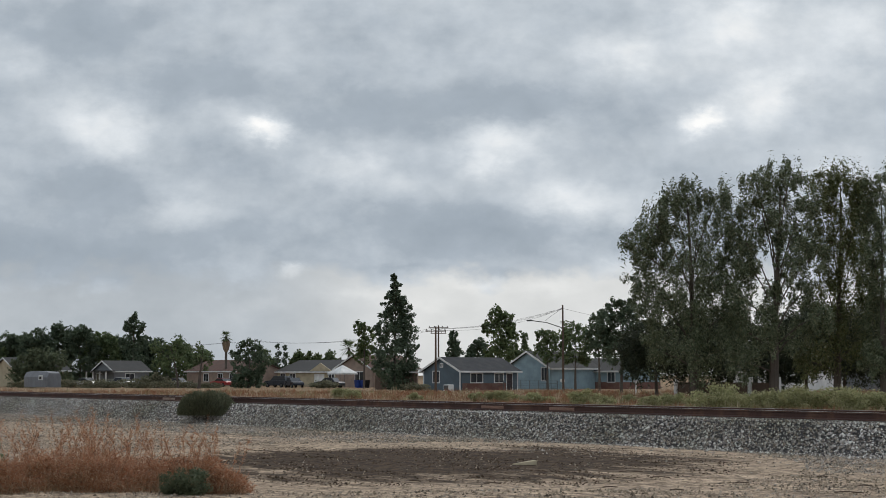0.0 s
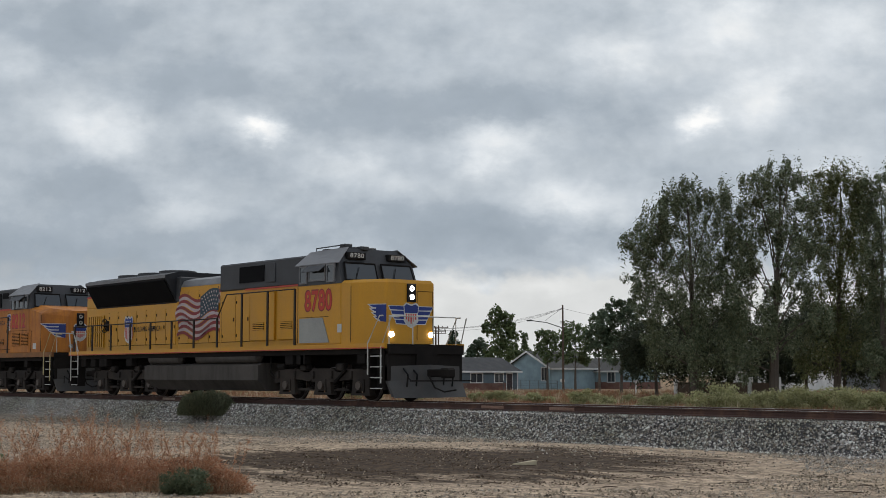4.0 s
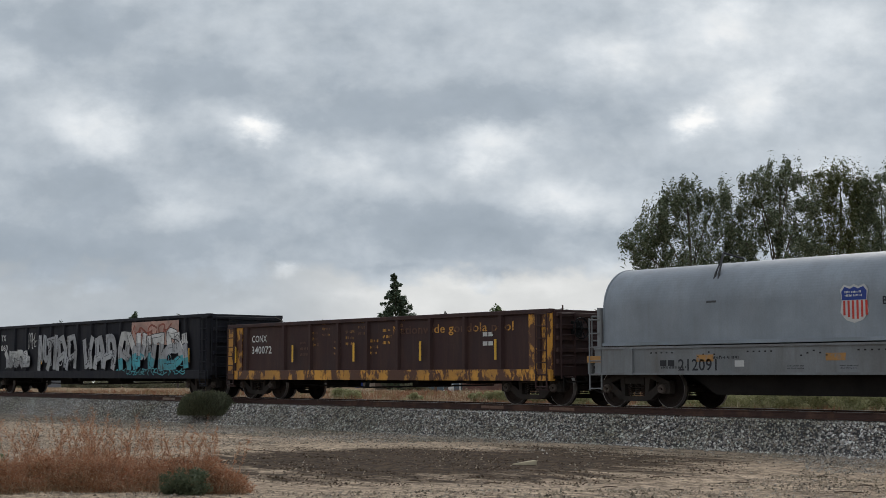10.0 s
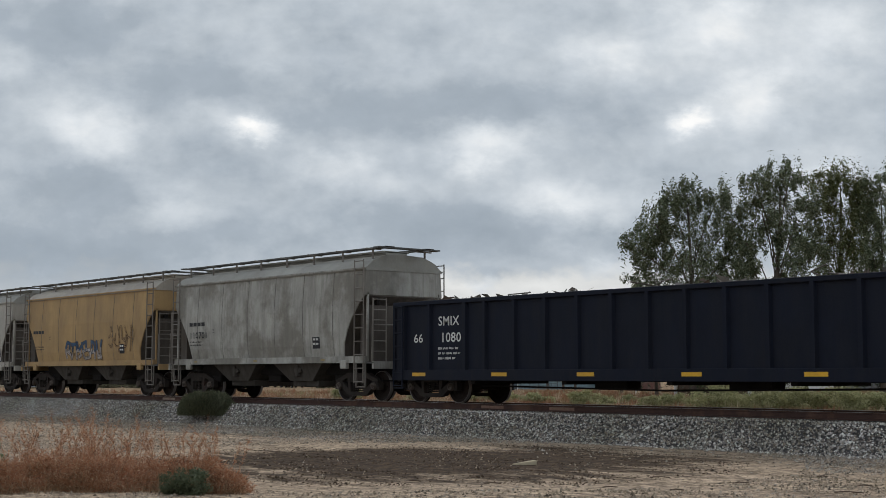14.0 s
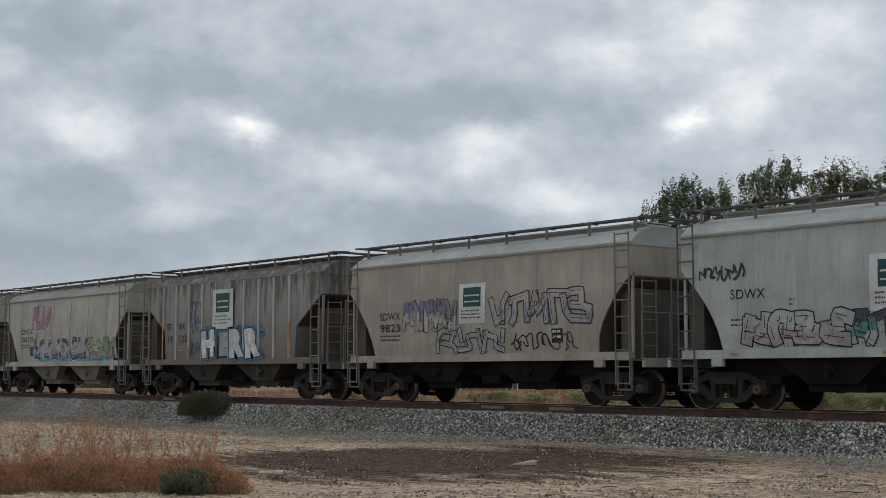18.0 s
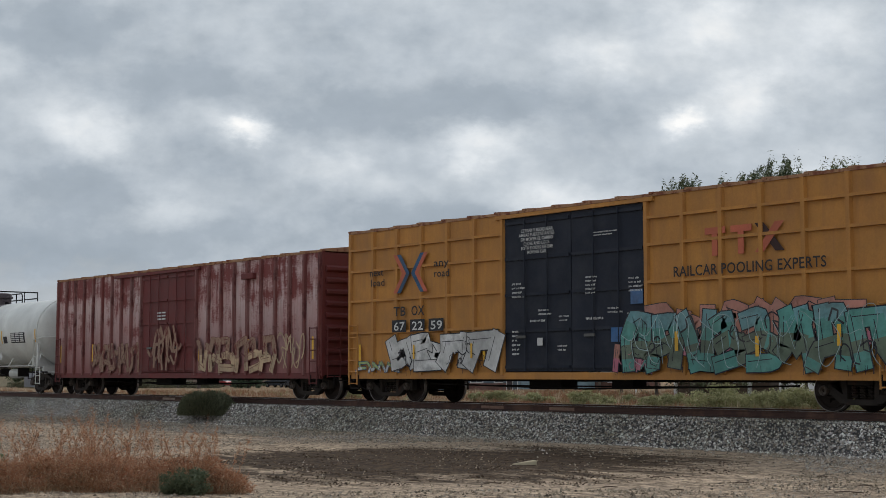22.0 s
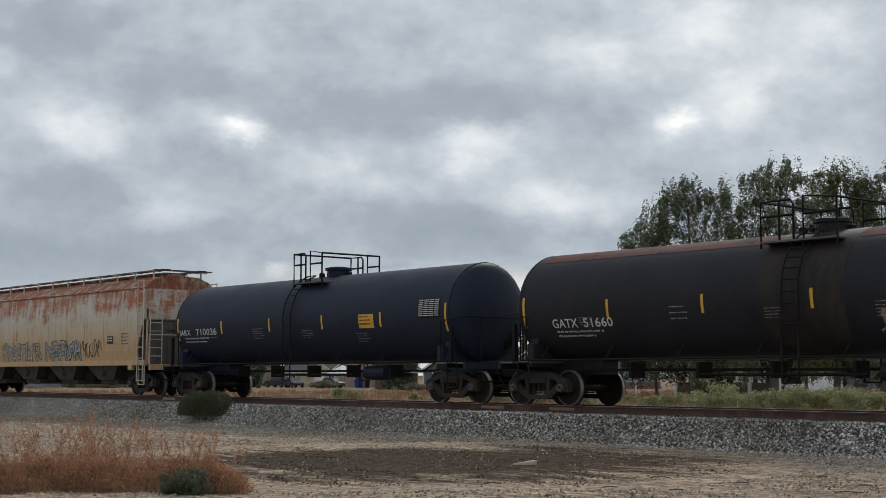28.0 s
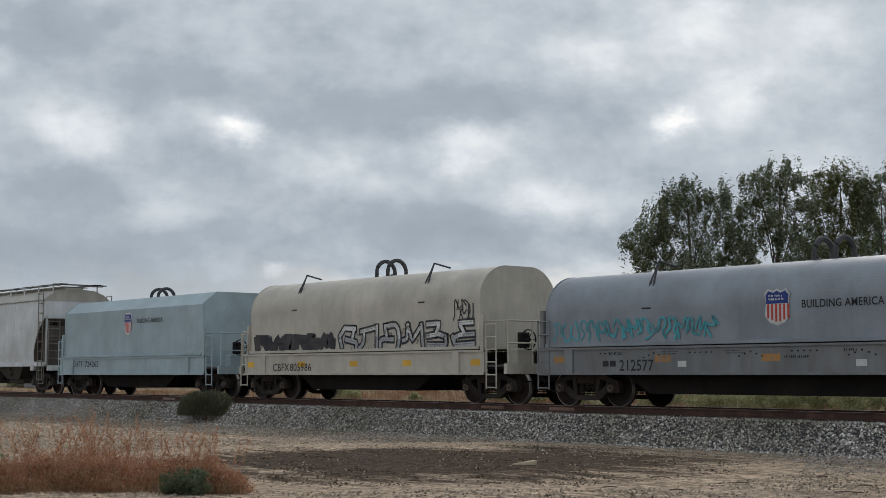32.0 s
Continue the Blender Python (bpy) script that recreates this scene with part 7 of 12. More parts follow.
    loft(bm, [[(6.05, -1.54, 4.24), (7.3, -1.54, 4.24), (7.3, -1.54, 4.26), (6.05, -1.54, 4.26)], [(6.05, -1.78, 4.02), (7.2, -1.78, 4.02), (7.2, -1.78, 4.04), (6.05, -1.78, 4.04)]])
    part("sun_awning", fix(bm), ROOF_K, root)
    cab_windows(root, 0, 0, 0, ((5.82, 6.1, 3.72, 4.2), (6.25, 6.62, 3.74, 4.15), (6.68, 7.05, 3.74, 4.15), (7.2, 7.5, 3.72, 4.2)), ROOF_S)
    windshield(root, [(7.88, -1.34, 3.74), (7.88, -.14, 3.74), (7.66, -.14, 4.32), (7.66, -1.28, 4.32)], M_BLACK)
    windshield(root, [(7.88, .14, 3.74), (7.88, 1.34, 3.74), (7.66, 1.28, 4.32), (7.66, .14, 4.32)], M_BLACK)
    for y0, y1 in ((-1.15, -.45), (.45, 1.15)):
        nb = solid("number_board", root, M_BLACK, (7.45, 7.64, y0, y1, 4.42, 4.66), bev=.01)
        letters(nb, number, y0 + .08, 4.47, .15, M_WHITE, None, .54, end=7.646)
    # sloping nose
    plan = [(7.75, -1.50), (8.92, -1.50), (9.42, -.62), (9.50, -.54), (9.50, .54), (9.42, .62), (8.92, 1.50), (7.75, 1.50)]
    bm = fresh()
    loft(bm, [[(x, y, 1.76) for x, y in plan], [(x, y, 3.66 - .22 * max(0, x - 7.75)) for x, y in plan], [(x - .02, y * .72, 3.84 - .17 * max(0, x - 7.75)) for x, y in plan]])
    part("nose", fix(bm), yel, root)
    louvres(root, 5.95, 6.75, 2.05, 2.62, 9, -1.53, yel)
    louvres(root, 7.0 - .1, 7.65, 2.05, 2.62, 9, -1.53, yel)
    for q in ((5.72, 7.9, -1.527, -1.519, 2.72, 2.735), (7.9, 7.915, -1.515, -1.49, 1.8, 2.7), (8.90, 8.92, -1.515, -1.49, 1.8, 3.35)):
        solid("nose_seam", root, M_UNDER, q)
    solid("builder_plate", root, M_WHITE, (8.1, 8.42, -1.505, -1.485, 1.9, 2.15))
    wing_badge(root, (8.92, -1.50), (9.42, -.62), 2.34, 2.96, .0)
    front_face(root, 9.50, 0, False, 3.16, w=.5)
    end_steps(root, 10.0, 1, RAIL_WY, M_UNDER)
    end_steps(root, -10.8, -1, RAIL_W, M_UNDER)
    rail_line(root, "front_railing", [[(10.05, -1.3, 1.7), (10.05, -1.3, 2.55), (10.05, 1.3, 2.55), (10.05, 1.3, 1.7)], [(10.05, -.4, 1.7), (10.05, -.4, 2.55)]], RAIL_W)
    rail_line(root, "rear_railing", [[(-10.85, -1.4, 1.7), (-10.85, -1.4, 2.72), (-10.85, 1.4, 2.72), (-10.85, 1.4, 1.7)]], RAILING)
    side_rails(root, -10.6, 5.4, 1.76, 2.72, 12, RAILING, 1.5, (.9, 3.35))
    letters(root, number, -135.39 + 141.25, 2.86, .60, FLAG_R, flat(-1.52, .008), 1.48, .045, name="number_outline")
    letters(root, number, -135.36 + 141.25, 2.88, .56, M_RED, flat(-1.52, .012), 1.42, .02)
    flag(root, -145.1 + 141.25, -142.2 + 141.25, 2.35, 4.0, flat(-hw, .05))
    shield(root, -136.5 + 141.25, 3.16, .56, .70, flat(-1.1, .05))
    letters(root, "BUILDING AMERICA", -139.3 + 141.25, 3.05, .2, M_INK, flat(-1.1, .05), 2.25)
    for x in (6.3, -6.6):
        engine_truck(root, x, mid)
    rng = random.Random(19)
    for k in range(10):
        x = rng.choice((rng.uniform(-10.5, -5.2), rng.uniform(3.4, 9.0)))
        solid("underframe_box", root, M_UNDER, (x, x + rng.uniform(.15, .5), -1.45, -1.2, 1.12, 1.40), bev=.02)
    ends(root, L)
    return root


def blomberg(bm):
    t = .10
    def slab(p):
        prism(bm, p, -t, t, "y")
    slab([(-2.1, .66), (-2.1, .82), (-1.7, .96), (1.7, .96), (2.1, .82), (2.1, .66), (1.8, .70), (-1.8, .70)])
    for x in (-1.4, 1.4):
        slab([(x - .3, .32), (x - .26, .72), (x + .26, .72), (x + .3, .32)])
    slab([(-.7, .36), (-.55, .70), (.55, .70), (.7, .36)])
    for x in (-1.95, -.95, .95, 1.95):
        box(bm, x - .07, x + .07, -.18, .18, .40, .98, .02)
    for x in (-1.4, 1.4):
        lathe(bm, [(-.20, .05), (-.20, .14), (.1, .14)], "y", 12, (x, 0, .51))
        for k in (-1, 1):
            for q in range(4):
                lathe(bm, [(.52 + q * .06, .07), (.55 + q * .06, .10), (.565 + q * .06, .07)], "z", 8, (x + k * .42, 0, 0))
    for x in (-.75, .75):
        lathe(bm, [(x - .2, .05), (x - .18, .12), (x + .18, .12), (x + .2, .05)], "x", 10, (0, -.05, 1.04))
    tube(bm, [(-2.1, -.16, 1.1), (-.4, -.18, 1.0), (.4, -.18, 1.0), (2.1, -.16, 1.1)], .03, 6)


def engine_wine(s_mid, number, label):
    L = 20.0
    root, mid, _ = car("locomotive", s_mid - L / 2, s_mid + L / 2, label, "locomotive")
    hw = .98
    for s in (-1, 1):
        solid("side_sill", root, BLACKF, (-9.35, 8.75, s * 1.5 - .05, s * 1.5 + .05, 1.30, 1.62))
        for k in range(15):
            x = -9.0 + k * 1.22
            solid("sill_marker", root, M_WHITE, (x - .24, x + .24, s * 1.554 - .003, s * 1.554 + .003, 1.54, 1.64))
    solid("deck", root, BLACKF, (-9.4, 8.8, -1.45, 1.45, 1.35, 1.60), (-9.3, 8.8, -.4, .4, .8, 1.35))
    bm = fresh()
    prism(bm, [(-1.4, 1.05), (-1.4, .5), (-1.1, .28), (1.1, .28), (1.4, .5), (1.4, 1.05)], -3.85, 1.0)
    part("fuel_tank", fix(bm), BLACKF, root)
    solid("battery_box", root, BLACKF, (1.3, 2.9, -1.42, 1.42, .45, 1.25), bev=.03)
    for s in (-1, 1):
        bm = fresh()
        lathe(bm, [(-3.2, .05), (-3.1, .14), (.8, .14), (.9, .05)], "x", 12, (0, s * 1.36, 1.2))
        part("air_reservoir", fix(bm), BLACKF, root)
    # long hood in three colour bands
    solid("lower_hood", root, WMAROON, (-9.0, 4.0, -hw, hw, 1.60, 2.84), bev=.01)
    solid("upper_hood", root, WCREAM, (-9.0, 4.0, -hw, hw, 2.90, 4.22), bev=.01)
    solid("belt_stripe", root, WCREAM, (-9.0, 4.0, -hw - .008, hw + .008, 2.84, 2.88), (-9.0, 4.0, -hw - .004, hw + .004, 2.885, 2.90))
    solid("belt_line", root, M_BLACK, (-9.0, 4.0, -hw - .009, hw + .009, 2.87, 2.889))
    bm = fresh()
    prism(bm, [(-hw, 4.22), (-hw, 4.48), (-.85, 4.66), (.85, 4.66), (hw, 4.48), (hw, 4.22)], -9.0, 4.0)
    part("hood_roof", fix(bm), WGREEN, root)
    bm = fresh()
    prism(bm, [(-8.75, 4.40), (-6.75, 4.40), (-7.2, 3.42), (-8.35, 3.42)], -hw - .03, -hw + .02, "y")
    part("radiator_screen", fix(bm), GRILLE, root, "slanted black radiator screen")
    solid("shutter_frame", root, WCREAM, (-8.95, -8.75, -hw - .04, -hw, 3.3, 4.4))
    for x in (-7.6, -5.9):
        fan(root, x, 0, 4.64, .65, M_BLACK)
    solid("exhaust_stack", root, M_BLACK, (-3.6, -2.9, -.3, .3, 4.64, 4.78), bev=.03)
    for x in (-8.6, -6.4, -1.6, .8, 3.4):
        bm = fresh()
        tube(bm, [(x + .1 * math.cos(k * math.pi / 6), -.75, 4.70 + .1 * math.sin(k * math.pi / 6)) for k in range(13)], .02, 5)
        part("lifting_eye", fix(bm), M_BLACK, root)
    for k in range(11):
        a = -8.6 + k * 1.08
        louvres(root, a, a + .34, 2.25, 2.75, 8, -hw - .006, WMAROON)
        louvres(root, a + .46, a + .80, 2.25, 2.75, 8, -hw - .006, WMAROON)
    door_lines(root, -6.4, 3.9, 2.95, 3.75, 5, -hw, WCREAM, False)
    louvres(root, 1.4, 3.5, 3.85, 4.15, 22, -hw - .02, M_GRATE)
    solid("roof_panel_frame", root, BLACKF, (1.2, 1.26, -hw - .03, -hw, 3.82, 4.5), (3.66, 3.72, -hw - .03, -hw, 3.82, 4.5), (1.26, 3.66, -hw - .03, -hw, 4.44, 4.5), (1.26, 3.66, -hw - .03, -hw, 3.78, 3.83))
    for x in (-6.5, -3.4, -.6):
        solid("hood_seam", root, M_UNDER, (x - .012, x + .012, -hw - .006, -hw + .02, 2.95, 4.46))
    solid("hood_seam", root, M_UNDER, (-6.6, 3.95, -hw - .006, -hw + .02, 3.76, 3.78))
    # cab and short hood
    solid("cab_lower", root, WCREAM, (4.0, 6.1, -1.52, 1.52, 1.60, 4.30), bev=.03)
    bm = fresh()
    prism(bm, [(-1.52, 4.30), (-.85, 4.74), (.85, 4.74), (1.52, 4.30)], 4.0, 6.1)
    part("cab_roof", fix(bm), WCREAM, root)
    bm = fresh()
    for s in (-1, 1):
        loft(bm, [[(3.9, s * 1.58, 4.27), (6.2, s * 1.58, 4.27), (6.2, s * 1.58, 4.30), (3.9, s * 1.58, 4.30)], [(3.9, s * .86, 4.76), (6.2, s * .86, 4.76), (6.2, s * .86, 4.79), (3.9, s * .86, 4.79)]])
    part("cab_eave", fix(bm), surface("pale_roof_cream", (0.36, 0.31, 0.225), 0.5), root)
    solid("roof_vent", root, M_GRATE, (4.4, 5.4, -.4, .4, 4.74, 4.92), bev=.03)
    solid("cab_belt", root, M_BLACK, (4.0, 6.1, -1.53, -1.52, 3.02, 3.07))
    solid("cab_seam", root, M_UNDER, (4.0, 6.1, -1.528, -1.519, 2.50, 2.515), (5.0, 5.012, -1.528, -1.519, 1.62, 2.50))
    nb = solid("number_plate_panel", root, M_INK, (4.85, 5.35, -1.535, -1.52, 2.96, 3.12))
    bars(nb, 4.88, 2.98, .46, .11, 1, M_WHITE, lambda q: -1.54, cols=4)
    cab_windows(root, 0, 0, 0, ((4.6, 5.0, 3.58, 4.12), (5.06, 5.45, 3.58, 4.12)), M_BLACK)
    solid("window_post", root, RAIL_W, (5.0, 5.06, -1.56, -1.53, 3.56, 4.14))
    bm = fresh()
    loft(bm, [[(4.5, -1.54, 4.24), (5.8, -1.54, 4.24), (5.8, -1.54, 4.26), (4.5, -1.54, 4.26)], [(4.5, -1.72, 4.12), (5.55, -1.72, 4.12), (5.55, -1.72, 4.14), (4.5, -1.72, 4.14)]])
    part("sun_awning", fix(bm), WCREAM, root)
    for y0, y1 in ((-1.42, -1.02), (-.85, -.2), (.2, .85), (1.02, 1.42)):
        windshield(root, [(6.12, y0, 3.50 if abs(y0) < 1 and abs(y1) < 1 else 3.2), (6.12, y1, 3.50 if abs(y0) < 1 and abs(y1) < 1 else 3.2), (6.12, y1, 4.12), (6.12, y0, 4.12)], M_BLACK)
    nb = solid("number_board", root, M_BLACK, (6.08, 6.26, -1.15, -.5, 4.32, 4.58), bev=.01)
    face = solid("number_panel", nb, M_WHITE, (6.262, 6.27, -1.12, -.53, 4.34, 4.56))
    letters(nb, number, -1.06, 4.39, .15, M_INK, None, .46, end=6.276)
    solid("number_board", root, M_BLACK, (6.08, 6.26, .5, 1.15, 4.32, 4.58), bev=.01)
    solid("short_hood_lower", root, WMAROON, (6.1, 8.1, -.98, .98, 1.60, 2.80), bev=.04)
    solid("short_hood_upper", root, WCREAM, (6.1, 8.1, -.98, .98, 2.95, 3.50), bev=.05)
    for k, z in enumerate((2.80, 2.87, 2.94)):
        solid("nose_stripe", root, WCREAM if k != 1 else M_BLACK, (6.1, 8.115, -.995, .995, z, z + .045))
    solid("nose_stripe", root, RAIL_W, (7.4, 8.12, -1.0, 1.0, 2.66, 2.70), (7.6, 8.12, -1.0, 1.0, 2.54, 2.58))
    solid("class_light", root, M_BLACK, (7.5, 7.75, -1.0, -.97, 3.08, 3.32))
    bm = fresh()
    lathe(bm, [(-1.04, .02), (-1.02, .13), (-.97, .13)], "y", 14, (7.05, 0, 3.2))
    part("sand_cap", fix(bm), WCREAM, root)
    front_face(root, 8.1, 0, False, 3.22, True, BLACKF, False, badge=False)
    end_steps(root, 8.75, 1, RAIL_W, BLACKF, 1.5)
    end_steps(root, -9.25, -1, RAIL_W, BLACKF, 1.5)
    side_rails(root, -9.0, 3.9, 1.62, 2.72, 12, RAIL_WD, 1.5, (2.6, 3.2), .032)
    rail_line(root, "front_railing", [[(8.7, -1.3, 1.6), (8.7, -1.3, 2.5), (8.7, 1.3, 2.5), (8.7, 1.3, 1.6)], [(6.4, -1.5, 2.72), (7.9, -1.5, 2.55), (8.7, -1.3, 2.5)]], RAIL_W)
    rail_line(root, "rear_railing", [[(-9.3, -1.4, 1.6), (-9.3, -1.4, 2.7), (-9.3, 1.4, 2.7), (-9.3, 1.4, 1.6)]], RAIL_W)
    # company name as plain bars, one for each letter
    X = lambda s: s + 185.6
    n, gaps = 22, (4, 11, 16)
    for k in range(n):
        if k in gaps:
            continue
        x = X(-191.26) + k * (9.15 / n)
        for q in (0, .17):
            plate(root, "lettering_bar", x + q, x + q + .07, 3.02, 3.56, BRONZE, flat(-hw, .03))
    for x in (-184.4 + 185.6 + 3.9, -191.85 + 185.6):
        for s in (-1, 1):
            f = shared("side_frame", "blomberg", blomberg, BLACKF, root, (x, s * 1.1, 0), label="black truck side frame")
            shared("leaf_spring", "blspring", lambda bm: [prism(bm, [(-.55 + k * .08, .42 + k * .05), (.55 - k * .08, .42 + k * .05), (.55 - k * .08, .46 + k * .05), (-.55 + k * .08, .46 + k * .05)], -.08, .08, "y") for k in range(4)], BLACKF, f, (0, s * .04, 0))
            ladder(f, .0, .5, s * .2, .35, 1.1, BLACKF, 2, name="step")
        for a in (-1.4, 1.4):
            wheelset(root, x + a, .51, mid)
    ends(root, L)
    return root


BRONZE = surface("bronze_lettering", (0.19, 0.14, 0.085), 0.5)


# ---- the train's freight cars, front to rear ----
def shield(root, x, z, w, h, surf):
    """Blank badge: blue chief over red and white stripes, white rim."""
    def outline(k):
        pts = [(-.5, .36), (-.36, .5), (-.16, .44), (0, .5), (.16, .44), (.36, .5), (.5, .36), (.44, .1), (.5, -.22), (.3, -.42), (0, -.5), (-.3, -.42), (-.5, -.22), (-.44, .1)]
        return [(x + a * w * k, z + b * h * k) for a, b in pts]
    def sheet(name, pts, m, off):
        ob = new(name, raw_mesh(name, [(a, surf(b) - off, b) for a, b in pts], [tuple(range(len(pts)))], m))
        ob.parent = root
        return ob
    sheet("badge_rim", outline(1.1), M_WHITE, .0)
    sheet("badge", outline(1.0), M_WHITE, .003)
    sheet("badge_top", [(x + a * w, z + b * h) for a, b in ((-.47, .1), (.47, .1), (.49, .35), (.36, .48), (.16, .42), (0, .48), (-.16, .42), (-.36, .48), (-.49, .35))], M_BLUE, .006)
    bars(root, x - .36 * w, z + .16 * h, .8 * w, .2 * h, 2, M_WHITE, lambda q: surf(q) - .009, "badge_lettering", fill=.6)
    vs, fs = [], []
    for k in range(6):
        a = x + w * (-.43 + .172 * k)
        n = len(vs)
        lo = z - h * (.33 + .13 * (1 - abs(k - 2.5) / 2.5))
        for p, q in ((a, lo), (a + .085 * w, lo), (a + .085 * w, z + .09 * h), (a, z + .09 * h)):
            vs.append((p, surf(q) - .006, q))
        fs.append((n, n + 1, n + 2, n + 3))
    ob = new("badge_stripes", raw_mesh("badge_stripes", vs, fs, M_RED))
    ob.parent = root


def stencil_sign(root, x0, x1, z0, z1, surf):
    plate(root, "sign_plate", x0, x1, z0, z1, M_WHITE, surf, "white sign plate with a dark striped panel", 3)
    w, h = x1 - x0, z1 - z0
    s2 = lambda q: surf(q) - .004
    plate(root, "sign_panel", x0 + .17 * w, x1 - .17 * w, z0 + .42 * h, z1 - .1 * h, M_SIGN, s2, seg=2)
    s3 = lambda q: surf(q) - .008
    for k in range(2):
        zz = z0 + (.53 + .15 * k) * h
        plate(root, "sign_stripe", x0 + .22 * w, x1 - .22 * w, zz, zz + .035 * h, M_WHITE, s3)
    bars(root, x0 + .1 * w, z0 + .08 * h, .85 * w, .26 * h, 3, M_INK, s2)


SILL_R = surface("rust_brown_sill", (0.27, 0.25, 0.23), 0.75, dirt=(0.11, 0.075, 0.05), dirt_amt=0.8, streak=0.4, rust=(0.17, 0.08, 0.045), rust_lo=0.55, rust_hi=0.66, rust_scale=2.0)
SMEAR = surface("faded_orange_patch", (0.40, 0.21, 0.07), 0.7, rust=(0.22, 0.20, 0.18), rust_lo=0.5, rust_hi=0.6, rust_scale=6)
M_SIGN = surface("sign_dark_green", (0.02, 0.06, 0.065), 0.5)
GREY = surface("coil_grey", (0.245, 0.275, 0.305), 0.42, dirt=(0.17, 0.165, 0.16), dirt_amt=0.35, streak=0.15)
GREY_D = surface("beam_grey", (0.20, 0.21, 0.215), 0.6, dirt=(0.12, 0.105, 0.09), dirt_amt=0.6, streak=0.35)
PALE = surface("faded_pale_grey", (0.44, 0.45, 0.455), 0.55, dirt=(0.24, 0.22, 0.21), dirt_amt=0.5, streak=0.35)
PINKISH = surface("faded_pinkish_grey", (0.385, 0.355, 0.365), 0.6, dirt=(0.26, 0.25, 0.25), dirt_amt=0.6, streak=0.4)
CREAM = surface("cream_paint", (0.50, 0.465, 0.39), 0.5, dirt=(0.30, 0.275, 0.23), dirt_amt=0.4, streak=0.2)
ICE = surface("pale_blue_grey_paint", (0.34, 0.43, 0.46), 0.5, dirt=(0.26, 0.31, 0.32), dirt_amt=0.4, streak=0.2)
BROWN = surface("dark_brown_paint", (0.040, 0.019, 0.018), 0.7, dirt=(0.09, 0.045, 0.03), dirt_amt=0.5, streak=0.3)
CHROME = surface("chipped_yellow_paint", (0.64, 0.31, 0.05), 0.6, dirt=(0.18, 0.10, 0.05), dirt_amt=0.6, rust=(0.10, 0.045, 0.028), rust_lo=0.46, rust_hi=0.51, rust_scale=2.2)
COAL = surface("weathered_black", (0.017, 0.018, 0.024), 0.6, dirt=(0.045, 0.042, 0.042), dirt_amt=0.5, streak=0.3)
COAL_CHIP = surface("chipped_black", (0.016, 0.017, 0.023), 0.6, dirt=(0.05, 0.046, 0.045), dirt_amt=0.5, rust=(0.26, 0.26, 0.26), rust_lo=0.575, rust_hi=0.66, rust_scale=9.0)
COAL_NEW = surface("newer_black", (0.011, 0.014, 0.025), 0.55, dirt=(0.026, 0.026, 0.028), dirt_amt=0.4, streak=0.15)
DUST = surface("dusty_hopper_grey", (0.42, 0.41, 0.37), 0.7, dirt=(0.17, 0.16, 0.14), dirt_amt=0.75, streak=0.5, alt=(0.25, 0.235, 0.20), alt_lo=0.48, alt_hi=0.58, alt_scale=0.5)
OCHRE = surface("ochre_hopper", (0.43, 0.285, 0.13), 0.7, dirt=(0.25, 0.16, 0.09), dirt_amt=0.5, streak=0.35)
LIGHT = surface("light_hopper_grey", (0.45, 0.425, 0.37), 0.65, dirt=(0.25, 0.23, 0.20), dirt_amt=0.55, streak=0.22)
LIGHT_W = surface("whitish_hopper", (0.625, 0.64, 0.635), 0.6, dirt=(0.35, 0.335, 0.31), dirt_amt=0.45, streak=0.2)
SAGEG = surface("greenish_hopper_grey", (0.45, 0.465, 0.435), 0.65, dirt=(0.26, 0.255, 0.225), dirt_amt=0.5, streak=0.35)
TAUPE = surface("taupe_hopper", (0.40, 0.36, 0.30), 0.65, dirt=(0.24, 0.205, 0.17), dirt_amt=0.5, streak=0.35)
DULL = stained("weathered_ribbed_grey", (0.245, 0.235, 0.222), (0.125, 0.103, 0.084), (0.100, 0.082, 0.066), 0.7, (1.3, 3.4), (2.2, 4.1), (0.47, 0.60))
WHITE_ROOF = surface("flaking_white_roof", (0.52, 0.51, 0.48), 0.8, rust=(0.30, 0.28, 0.25), rust_lo=0.45, rust_hi=0.6, rust_scale=3)
ROOF_GREY = surface("roof_grey", (0.34, 0.335, 0.30), 0.8, dirt=(0.2, 0.18, 0.15), dirt_amt=0.5)
RUSTY = stained("rust_streaked_hopper", (0.47, 0.45, 0.37), (0.46, 0.27, 0.10), (0.33, 0.105, 0.038), 0.65, (1.9, 3.5), (2.3, 3.9), (0.49, 0.66), (0.50, 0.51, 0.46), 0.45)
RUST_ROOF = surface("rusted_roof", (0.28, 0.10, 0.05), 0.85, rust=(0.42, 0.35, 0.28), rust_lo=0.48, rust_hi=0.62, rust_scale=2.6)
M_REFL_OLD = surface("dull_yellow_reflector", (0.36, 0.27, 0.12), 0.6, dirt=(0.2, 0.17, 0.12), dirt_amt=0.6)
BAYS = surface("dusty_outlet_grey", (0.085, 0.076, 0.066), 0.85, dirt=(0.04, 0.032, 0.026), dirt_amt=0.75, streak=0.4)
TANK_K = surface("black_tank", (0.020, 0.025, 0.042), 0.5, dirt=(0.034, 0.038, 0.052), dirt_amt=0.45, vary=0.1, bump=0.06)
TANK_RU = surface("black_tank_rusty_top", (0.024, 0.024, 0.030), 0.5, dirt=(0.042, 0.037, 0.034), dirt_amt=0.5, bump=0.08)
TANK_TAR = surface("tarry_band", (0.030, 0.026, 0.025), 0.6, dirt=(0.06, 0.045, 0.035), dirt_amt=0.6, streak=0.5)
